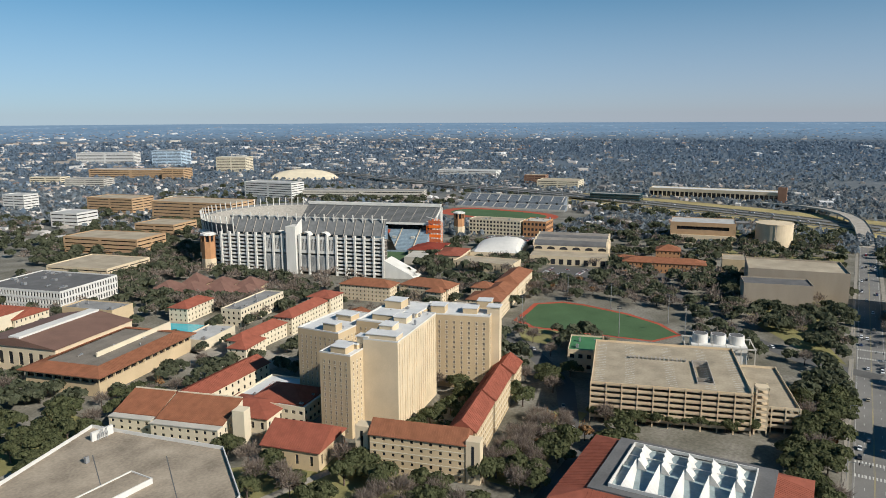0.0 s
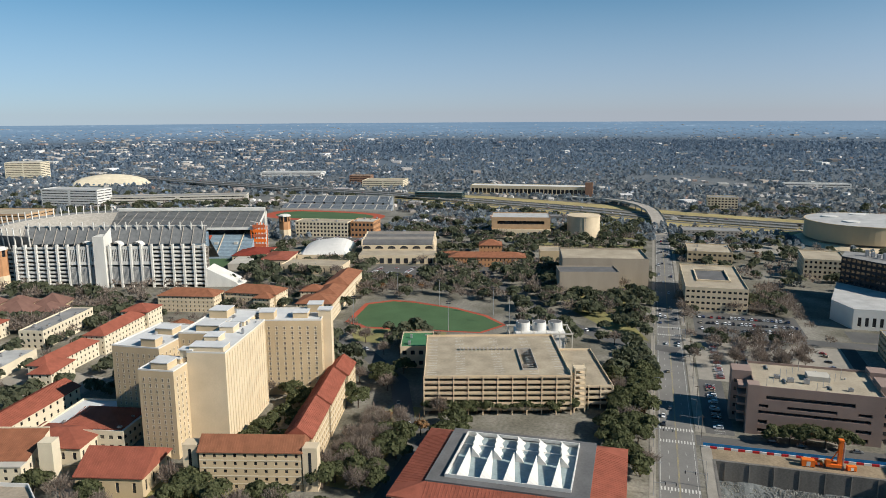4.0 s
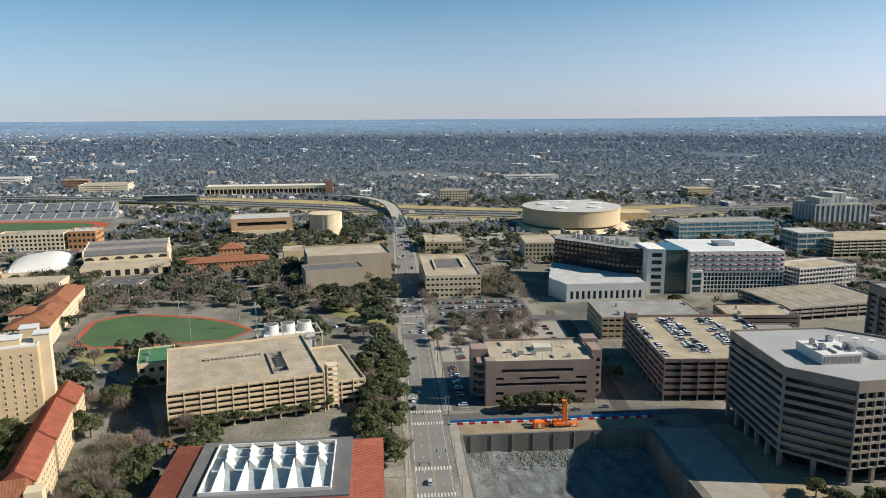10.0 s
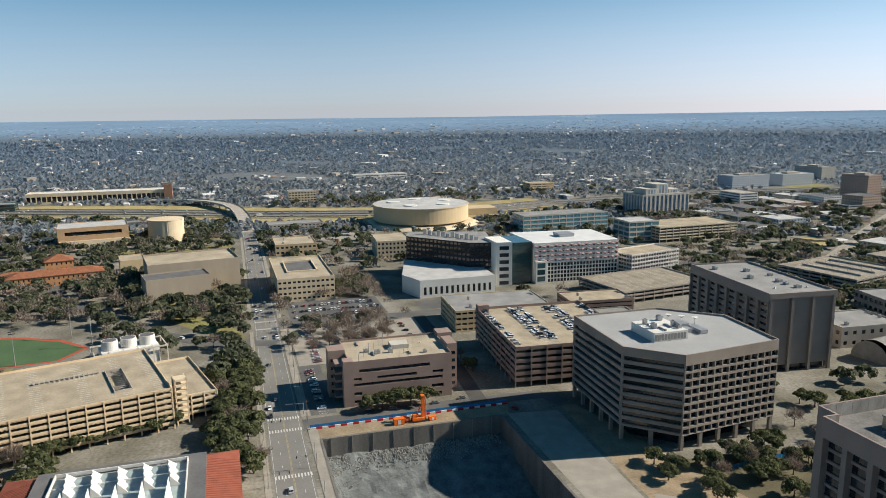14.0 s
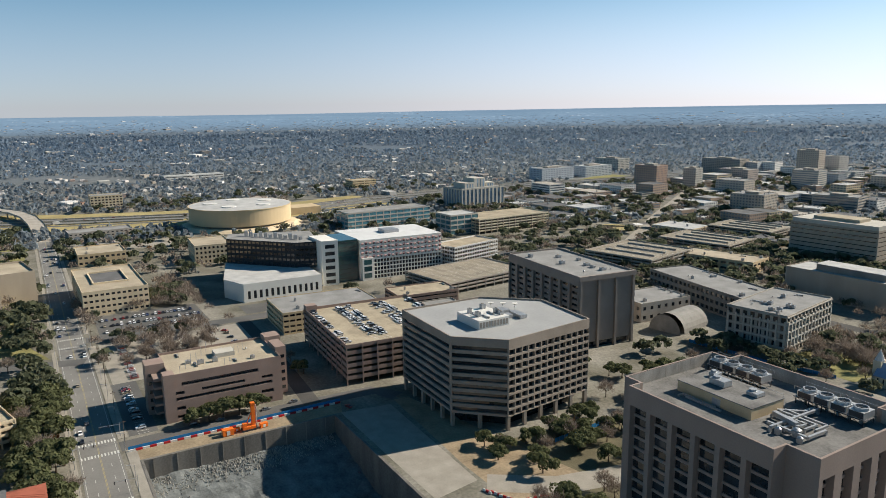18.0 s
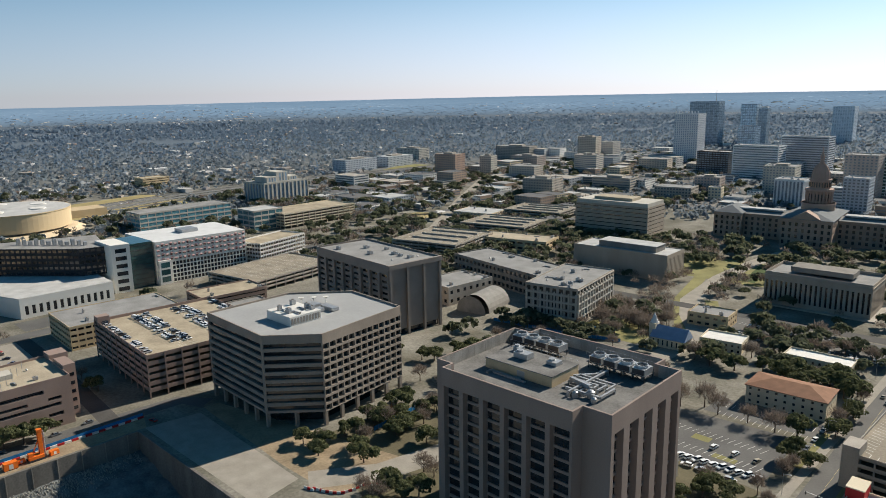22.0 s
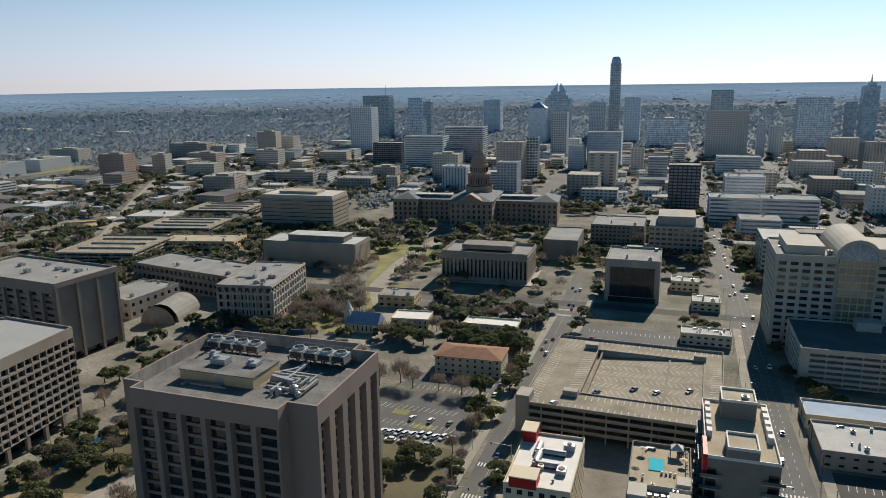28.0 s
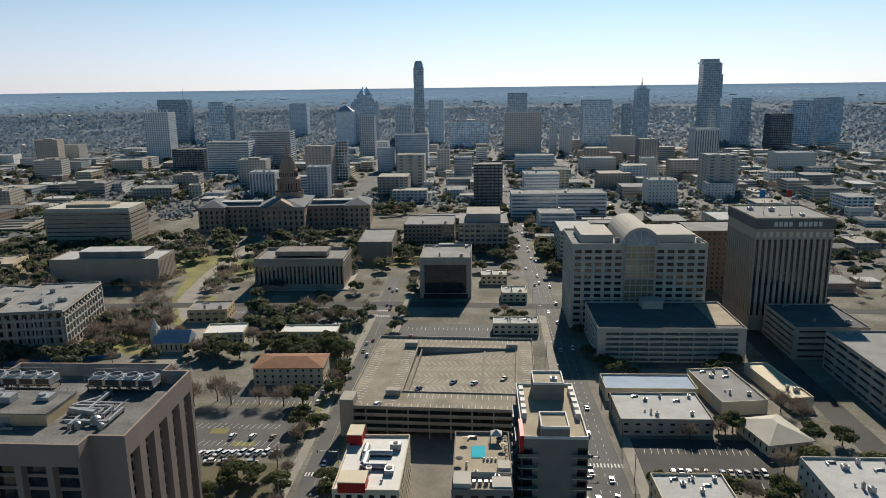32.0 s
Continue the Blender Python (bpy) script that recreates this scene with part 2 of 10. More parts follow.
HOUSEM = island_mat("distant_houses", [(0.5, 0.48, 0.44), (0.30, 0.26, 0.22), (0.62, 0.6, 0.57), (0.20, 0.19, 0.18), (0.36, 0.31, 0.27), (0.66, 0.65, 0.64), (0.26, 0.17, 0.13)])


# ---- mesh helpers ----
class MB:
    """Collects faces of one mesh."""

    def __init__(self):
        self.v, self.f, self.m = [], [], []

    def poly(self, pts, k=0):
        i = len(self.v)
        self.v.extend(pts)
        self.f.append(tuple(range(i, i + len(pts))))
        self.m.append(k)

    def box(self, x0, y0, z0, x1, y1, z1, k=0, bottom=True):
        self.prism([(x0, y0), (x1, y0), (x1, y1), (x0, y1)], z0, z1, k, bottom)

    def prism(self, pts, z0, z1, k=0, bottom=True):
        i, n = len(self.v), len(pts)
        self.v.extend((x, y, z0) for x, y in pts)
        self.v.extend((x, y, z1) for x, y in pts)
        for a in range(n):
            b = (a + 1) % n
            self.f.append((i + a, i + b, i + n + b, i + n + a))
            self.m.append(k)
        self.f.append(tuple(i + n + a for a in range(n)))
        self.m.append(k)
        if bottom:
            self.f.append(tuple(i + a for a in reversed(range(n))))
            self.m.append(k)

    def cyl(self, x, y, z0, z1, r0, r1=None, n=16, k=0):
        r1 = r0 if r1 is None else r1
        i = len(self.v)
        for z, r in ((z0, r0), (z1, r1)):
            self.v.extend((x + r * math.cos(2 * math.pi * a / n), y + r * math.sin(2 * math.pi * a / n), z) for a in range(n))
        for a in range(n):
            b = (a + 1) % n
            self.f.append((i + a, i + b, i + n + b, i + n + a))
            self.m.append(k)
        self.f.append(tuple(i + n + a for a in range(n)))
        self.f.append(tuple(i + a for a in reversed(range(n))))
        self.m += [k, k]

    def beam(self, a, b, w, h=None, k=0):
        """A square bar from a to b."""
        a, b, h = Vector(a), Vector(b), h or w
        d = (b - a).normalized()
        s = d.cross(Vector((0, 0, 1)))
        s = Vector((1, 0, 0)) if s.length < 1e-4 else s.normalized()
        u = s.cross(d)
        c = [(-w / 2, -h / 2), (w / 2, -h / 2), (w / 2, h / 2), (-w / 2, h / 2)]
        i = len(self.v)
        for p in (a, b):
            self.v.extend(tuple(p + s * x + u * y) for x, y in c)
        self.f += [(i, i + 1, i + 5, i + 4), (i + 1, i + 2, i + 6, i + 5), (i + 2, i + 3, i + 7, i + 6), (i + 3, i, i + 4, i + 7), (i + 3, i + 2, i + 1, i), (i + 4, i + 5, i + 6, i + 7)]
        self.m += [k] * 6

    def mesh(self, name, mats):
        me = bpy.data.meshes.new(name)
        me.from_pydata([tuple(p) for p in self.v], [], self.f)
        for m in (mats if isinstance(mats, (list, tuple)) else [mats]):
            me.materials.append(m)
        if any(self.m):
            me.polygons.foreach_set("material_index", self.m)
        me.update()
        return me


def part(name, mb, mats, parent, label="", kind=""):
    """Links the collected faces as one mesh under a thing or a part."""
    ob = new(name, mb.mesh(name, mats) if isinstance(mb, MB) else mb)
    ob.parent = parent
    return tagged(ob, label, kind=kind)


def thing(name, label, category, x, y, z=0.0, rot=0.0, group="", kind=""):
    ob = new(name)
    ob.empty_display_size = 0.5
    ob.matrix_basis = pose(x, y, z, 0, 0, rot)
    return tagged(ob, label, category, group, kind)


def solid(name, mb, mats, label, category, x=0.0, y=0.0, z=0.0, rot=0.0, group="", kind=""):
    ob = new(name, mb.mesh(name, mats))
    ob.matrix_basis = pose(x, y, z, 0, 0, rot)
    return tagged(ob, label, category, group, kind)


KEEP = []  # plan rectangles that no tree may stand in: x, y, half width, half depth, angle


def keep(x, y, w, d, rot=0.0, grow=2.0):
    KEEP.append((x, y, w / 2 + grow, d / 2 + grow, math.cos(radians(rot)), math.sin(radians(rot))))


def is_free(x, y):
    for cx, cy, hw, hd, c, s in KEEP:
        dx, dy = x - cx, y - cy
        if abs(dx) > hw + hd or abs(dy) > hw + hd:
            continue
        if abs(dx * c + dy * s) < hw and abs(-dx * s + dy * c) < hd:
            return False
    return True


# ---- the far land: flat near by, then drawn together towards the horizon ----
def rise(a):
    """How far the land climbs to the skyline: low hills in the south, little elsewhere."""
    return 3.0 + 26.0 * min(1.0, max(0.0, (-math.sin(a) - 0.3) / 0.55))


def far_scale(d, a=0.0):
    """Plan distance and height at which a place d metres off stands."""
    if d <= 1800:
        return d, 0.0
    dd = 1800 + 3000 * (1 - math.exp(-(d - 1800) / 3000))
    return dd, EYE_Z * (1 - dd / d) + rise(a) * ((dd - 1800) / 3000) ** 3


def ground_z(x, y):
    r = math.hypot(x, y)
    if r <= 1800:
        return 0.0
    q = min(0.99995, (r - 1800) / 3000)
    return EYE_Z * (1 - r / (1800 - 3000 * math.log(1 - q))) + rise(math.atan2(y, x)) * q ** 3


# ---- walls with openings ----
def facade(mb, panes, A, B, z0, z1, nx, nz, wf=0.5, hf=0.55, depth=0.3, mx=0.0, mt=0.0, mbm=0.0, sill=0.5, k=0, kr=None):
    """A wall from A to B (outside on its right hand) with nx by nz openings that go depth deep; adds its panes to the list."""
    opens = []
    ax, ay = A
    dx, dy = B[0] - ax, B[1] - ay
    L = math.hypot(dx, dy)
    ux, uy = dx / L, dy / L
    ox, oy = uy, -ux
    kr = k if kr is None else kr

    def P(u, z, d=0.0):
        return (ax + ux * u - ox * d, ay + uy * u - oy * d, z)

    if nx < 1 or nz < 1:
        mb.poly([P(0, z0), P(L, z0), P(L, z1), P(0, z1)], k)
        return opens
    za, zb = z0 + mbm, z1 - mt
    if mbm > 0:
        mb.poly([P(0, z0), P(L, z0), P(L, za), P(0, za)], k)
    if mt > 0:
        mb.poly([P(0, zb), P(L, zb), P(L, z1), P(0, z1)], k)
    cw, ch = (L - 2 * mx) / nx, (zb - za) / nz
    w, h = cw * wf, ch * hf
    us = [mx + (i + 0.5) * cw - w / 2 for i in range(nx)]
    zs = [za + j * ch + (ch - h) * sill for j in range(nz)]
    last = 0.0
    for u in us + [L]:
        if u - last > 1e-3:
            mb.poly([P(last, za), P(u, za), P(u, zb), P(last, zb)], k)
        last = u + w
    for u in us:
        lz = za
        for z in zs + [zb]:
            if z - lz > 1e-3:
                mb.poly([P(u, lz), P(u + w, lz), P(u + w, z), P(u, z)], k)
            lz = z + h
        for z in zs:
            a, b, c, d = (u, z), (u + w, z), (u + w, z + h), (u, z + h)
            for p, q in ((a, b), (b, c), (c, d), (d, a)):
                mb.poly([P(*p), P(*q), P(*q, depth), P(*p, depth)], kr)
            opens.append((P(u, z, depth)[:2], P(u + w, z, depth)[:2], z, z + h))
            if panes is not None:
                panes.append((P(u + w / 2, z + h / 2, depth - 0.02), w, h, math.degrees(math.atan2(uy, ux))))
    return opens


PANE = {}


def add_panes(parent, panes, glass, single=True, name="window", frame_bars=False):
    """Panes as parts of their own, or, for many and far ones, joined."""
    if not panes:
        return
    m = parent.matrix_basis if parent.parent is None else parent.parent.matrix_basis @ parent.matrix_basis
    rest = panes
    if single:
        # panes on sides turned away from the open view, and those of far houses, are too small to pick apart
        lot, rest = [], []
        for p in panes:
            w, a = m @ Vector(p[0]), radians(p[3]) + m.to_euler().z
            seen = w.x * math.sin(a) - w.y * math.cos(a) < 0 and math.hypot(w.x, w.y) < 360
            (lot if seen and len(lot) < 300 else rest).append(p)
    else:
        lot = []
    for c, w, h, ang in lot:
        key = (round(w, 2), round(h, 2), glass.name)
        if key not in PANE:
            b = MB()
            b.box(-w / 2 - 0.05, 0.0, -h / 2 - 0.05, w / 2 + 0.05, 0.08, h / 2 + 0.05)
            if frame_bars:
                b.box(-0.06, -0.05, -h / 2, 0.06, 0.0, h / 2, 1)
            PANE[key] = b.mesh(name, [glass, DKMET])
        ob = new(name, PANE[key])
        ob.parent = parent
        ob.matrix_basis = pose(*c, 0, 0, ang)
    if rest:
        b = MB()
        for c, w, h, ang in rest:
            ca, sa = math.cos(radians(ang)), math.sin(radians(ang))
            q = []
            for x, z in ((-w / 2, -h / 2), (w / 2, -h / 2), (w / 2, h / 2), (-w / 2, h / 2)):
                q.append((c[0] + ca * x, c[1] + sa * x, c[2] + z))
            b.poly(q)
        part("glazing", b, glass, parent, kind="stuff")


def flat_roof(parent, pts, z, mroof, mpar, ph=0.9, pw=0.35):
    """A flat roof sheet inside a parapet that stands on the wall's top."""
    b = MB()
    zr = z + 0.02 if ph > 0 else z - 0.5
    b.poly([(x, y, zr) for x, y in pts])
    part("roof", b, mroof, parent)
    if ph > 0:
        b = MB()
        n = len(pts)
        cx, cy = sum(p[0] for p in pts) / n, sum(p[1] for p in pts) / n
        inn = []
        for i in range(n):
            p0, p1, p2 = Vector(pts[i - 1]), Vector(pts[i]), Vector(pts[(i + 1) % n])
            n1, n2 = (p1 - p0).normalized(), (p2 - p1).normalized()
            m1, m2 = Vector((-n1.y, n1.x)), Vector((-n2.y, n2.x))
            bis = (m1 + m2)
            inn.append(p1 + bis * (pw / max(0.3, 1 + m1.dot(m2))))
        for i in range(n):
            j = (i + 1) % n
            a, c, ai, ci = pts[i], pts[j], inn[i], inn[j]
            b.poly([(*a, z), (*c, z), (*c, z + ph), (*a, z + ph)])
            b.poly([(*ci, z), (*ai, z), (*ai, z + ph), (*ci, z + ph)])
            b.poly([(*a, z + ph), (*c, z + ph), (*ci, z + ph), (*ai, z + ph)])
        part("parapet", b, mpar, parent)


def hip_roof(b, x0, y0, x1, y1, z, rise, over=0.8, gable=False, k=0, t=0.35):
    """A hipped or gabled roof over a rectangle, with eaves and thickness."""
    x0, y0, x1, y1 = x0 - over, y0 - over, x1 + over, y1 + over
    w, d = x1 - x0, y1 - y0
    if w >= d:
        ins = 0 if gable else d / 2
        r0, r1 = (x0 + ins, (y0 + y1) / 2, z + rise), (x1 - ins, (y0 + y1) / 2, z + rise)
        c = [(x0, y0, z), (x1, y0, z), (x1, y1, z), (x0, y1, z)]
        b.poly([c[0], c[1], r1, r0], k), b.poly([c[2], c[3], r0, r1], k)
        b.poly([c[1], c[2], r1], k), b.poly([c[3], c[0], r0], k)
    else:
        ins = 0 if gable else w / 2
        r0, r1 = ((x0 + x1) / 2, y0 + ins, z + rise), ((x0 + x1) / 2, y1 - ins, z + rise)
        c = [(x0, y0, z), (x1, y0, z), (x1, y1, z), (x0, y1, z)]
        b.poly([c[1], c[2], r1, r0], k), b.poly([c[3], c[0], r0, r1], k)
        b.poly([c[0], c[1], r0], k), b.poly([c[2], c[3], r1], k)
    for i in range(4):
        p, q = c[i], c[(i + 1) % 4]
        b.poly([(p[0], p[1], z - t), (q[0], q[1], z - t), q, p], k)
    b.poly([(p[0], p[1], z - t) for p in reversed(c)], k)


def roof_units(parent, pts, z, n, seed, big=3.0, mats=None):
    """Rooftop boxes, fans and ducts on a flat roof."""
    r = random.Random(seed)
    xs, ys = [p[0] for p in pts], [p[1] for p in pts]
    x0, x1, y0, y1 = min(xs), max(xs), min(ys), max(ys)
    loc = parent.matrix_basis.translation
    far = math.hypot(loc.x, loc.y) > 560
    b = MB()
    for i in range(n):
        b = b if far else MB()
        x, y = r.uniform(x0 + 3, x1 - 3), r.uniform(y0 + 3, y1 - 3)
        w, d, h = r.uniform(0.4, 1) * big, r.uniform(0.4, 1) * big, r.uniform(0.5, 1.0) * min(2.4, big)
        if r.random() < 0.55:
            b.box(x - w / 2, y - d / 2, z + 0.25, x + w / 2, y + d / 2, z + 0.25 + h)
            b.box(x - w / 2 + 0.1, y - d / 2 + 0.1, z, x + w / 2 - 0.1, y + d / 2 - 0.1, z + 0.25, 1)
            b.cyl(x, y, z + 0.25 + h, z + 0.5 + h, min(w, d) * 0.35, n=10, k=1)
        elif r.random() < 0.5:
            b.cyl(x, y, z, z + 0.7, 0.35, n=8)
            b.cyl(x, y, z + 0.7, z + 1.1, 0.6, 0.3, n=8)
        else:
            b.beam((x - w, y, z + 0.5), (x + w, y, z + 0.5), 0.6)
            b.beam((x + w, y, z + 0.5), (x + w, y + d, z + 0.5), 0.6)
            b.box(x - w - 0.4, y - 0.4, z, x - w + 0.4, y + 0.4, z + 0.9, 1)
        if not far:
            part("rooftop_unit", b, mats or [METAL, CONCD], parent)
    if far and n:
        part("rooftop_plant", b, mats or [METAL, CONCD], parent, kind="stuff")


def building(name, label, cat, x, y, w, d, h, rot=0.0, wall=TAN, glass=GLD, roof=ROOFG, faces=(None,) * 4, z=0.0, ph=0.9,
             single=True, units=0, seed=1, hip=None, group="", trim=None, cornice=0.0, pts=None, big=3.0, parapet=None, unreg=False):
    """A house of any outline: faces gives each side's openings (dict for facade) in the order of its corners: south, east, north, west."""
    t = thing(name, label, cat, x, y, z, rot, group)
    if pts is None:
        pts = [(-w / 2, -d / 2), (w / 2, -d / 2), (w / 2, d / 2), (-w / 2, d / 2)]
    if not unreg:
        xs, ys = [p[0] for p in pts], [p[1] for p in pts]
        c, s = math.cos(radians(rot)), math.sin(radians(rot))
        mx, my = (min(xs) + max(xs)) / 2, (min(ys) + max(ys)) / 2
        keep(x + c * mx - s * my, y + s * mx + c * my, max(xs) - min(xs), max(ys) - min(ys), rot)
    b, panes = MB(), []
    for i in range(len(pts)):
        f = faces[i % len(faces)]
        A, B = pts[i], pts[(i + 1) % len(pts)]
        if f:
            f = dict(f)
            f.pop("style", None)
            if "cell" in f:
                f["nx"] = max(1, round(math.hypot(B[0] - A[0], B[1] - A[1]) / f.pop("cell")))
            facade(b, panes, A, B, 0, h, **f)
        else:
            facade(b, None, A, B, 0, h, 0, 0)
    part("wall", b, wall, t)
    add_panes(t, panes, glass, single)
    if hip is None:
        flat_roof(t, pts, h, roof, parapet or wall, ph)
    else:
        b = MB()
        hip_roof(b, -w / 2, -d / 2, w / 2, d / 2, h, **hip)
        part("roof", b, roof, t)
    if cornice:
        b = MB()
        n = len(pts)
        for i in range(n):
            A, B = pts[i], pts[(i + 1) % n]
            b.beam((*A, h - 0.3), (*B, h - 0.3), cornice * 2, 0.5)
        part("cornice", b, trim or wall, t)
    if units:
        roof_units(t, pts, h, units, seed, big)
    return t


STRIPS = []


def strip(name, line, width, z, m, label, kind="structure", cat="road", step=None):
    """A ribbon of ground cover along a line of plan points."""
    z += 0.003 * (len(STRIPS) % 14)
    STRIPS.append(name)
    b = MB()
    L, R = [], []
    for i, p in enumerate(line):
        q0, q1 = Vector(line[max(0, i - 1)][:2]), Vector(line[min(len(line) - 1, i + 1)][:2])
        t = (q1 - q0).normalized()
        nrm = Vector((-t.y, t.x))
        w = p[2] if len(p) > 2 else width
        zz = p[3] if len(p) > 3 else z
        c = Vector(p[:2])
        L.append((*(c + nrm * w / 2), zz)), R.append((*(c - nrm * w / 2), zz))
    for i in range(len(line) - 1):
        b.poly([R[i], R[i + 1], L[i + 1], L[i]])
        a, e = Vector(line[i][:2]), Vector(line[i + 1][:2])
        n = max(1, int((e - a).length / 40))
        for j in range(n):
            p0, p1 = a.lerp(e, j / n), a.lerp(e, (j + 1) / n)
            m0 = (p0 + p1) / 2
            dr = e - a
            keep(m0.x, m0.y, dr.length / n, width, math.degrees(math.atan2(dr.y, dr.x)), 1.0)
    return solid(name, b, m, label, cat, kind=kind)


def patch(name, pts, z, m, label, cat="ground", kind="structure", block=True):
    z -= 0.0007 * (len(KEEP) % 13)
    b = MB()
    b.poly([(x, y, z) for x, y in pts])
    if block:
        xs, ys = [p[0] for p in pts], [p[1] for p in pts]
        keep((min(xs) + max(xs)) / 2, (min(ys) + max(ys)) / 2, max(xs) - min(xs), max(ys) - min(ys), 0, 0)
    return solid(name, b, m, label, cat, kind=kind)


def corner(x, y, w, d, rot):
    """Centre of a rectangle whose south-west corner is given."""
    c, s = math.cos(radians(rot)), math.sin(radians(rot))
    return x + c * w / 2 - s * d / 2, y + s * w / 2 + c * d / 2


def rect(w, d):
    return [(-w / 2, -d / 2), (w / 2, -d / 2), (w / 2, d / 2), (-w / 2, d / 2)]


def block(t, name, x0, y0, z0, x1, y1, z1, m, label=""):
    b = MB()
    b.box(x0, y0, z0, x1, y1, z1)
    return part(name, b, m, t, label)


def garage(name, label, x, y, w, d, levels, lh, rot, m, deck, bay=9.0, holes=(), band=1.15, bandw=0.3, col=0.6, group="", lines=None):
    """A parking structure: decks, edge walls level by level, columns, and a roof deck with painted bays."""
    t = thing(name, label, "garage", x, y, 0, rot, group)
    keep(x, y, w, d, rot)
    for i in range(1, levels + 1):
        z = i * lh
        b = MB()
        if i == levels and holes:
            hx0, hy0, hx1, hy1 = holes
            for bx in ((-w / 2, -d / 2, w / 2, hy0), (-w / 2, hy1, w / 2, d / 2), (-w / 2, hy0, hx0, hy1)):
                block(t, "deck", bx[0], bx[1], z - 0.3, bx[2], bx[3], z, deck)
            b.box(hx1, hy0, z - 0.3, w / 2, hy1, z)
        else:
            b.box(-w / 2, -d / 2, z - 0.3, w / 2, d / 2, z)
        part("deck", b, deck, t)
        for ax, ay, bx, by in ((-w / 2, -d / 2, w / 2, -d / 2 + bandw), (-w / 2, d / 2 - bandw, w / 2, d / 2),
                               (-w / 2, -d / 2 + bandw, -w / 2 + bandw, d / 2 - bandw), (w / 2 - bandw, -d / 2 + bandw, w / 2, d / 2 - bandw)):
            b = MB()
            b.box(ax, ay, z - 0.45, bx, by, z + band)
            part("edge_wall", b, m, t)
    shared = {}
    nx, ny = max(1, round(w / bay)), max(1, round(d / bay))
    pts = [(-w / 2 + i * w / nx, s * (d / 2 + 0.12)) for i in range(nx + 1) for s in (-1, 1)] + [(s * (w / 2 + 0.12), -d / 2 + j * d / ny) for j in range(1, ny) for s in (-1, 1)]
    b = MB()
    b.box(-col / 2, -col / 2, 0, col / 2, col / 2, levels * lh + band * 0.8)
    me = b.mesh("column", m)
    for px, py in pts:
        ob = part("column", me, None, t)
        ob.matrix_basis = pose(px * 0.997, py * 0.997, 0)
    for cx in (-w / 5, w / 5):
        block(t, "core_wall", cx - 0.4, -d / 2 + 3, 0, cx + 0.4, d / 2 - 3, levels * lh - 0.35, CONCD)
    if lines:
        b = MB()
        z = levels * lh + 0.012
        for (lx0, lx1, ly, step, slant) in lines:
            n = int((lx1 - lx0) / step)
            for i in range(n + 1):
                u = lx0 + i * step
                b.poly([(u, ly, z), (u + 0.24, ly, z), (u + 0.24 + slant, ly + 5, z), (u + slant, ly + 5, z)])
        part("bay_marking", b, PAINT, t, kind="stuff")
    return t

# ---- ground ----
gb = MB()
NR, NA = 60, 96
radii = [0.0] + [4560 * ((i + 1) / NR) ** 1.6 for i in range(NR)]
for i in range(NR):
    for a in range(NA):
        q = []
        for r, aa in ((radii[i], a), (radii[i + 1], a), (radii[i + 1], a + 1), (radii[i], a + 1)):
            x, y = r * math.cos(2 * math.pi * aa / NA), r * math.sin(2 * math.pi * aa / NA)
            q.append((x, y, ground_z(x, y)))
        gb.poly(q if i else [q[0], q[1], q[2]])
PIT = (205, 316, -122, -33)  # x0, x1, y0, y1 of the excavation


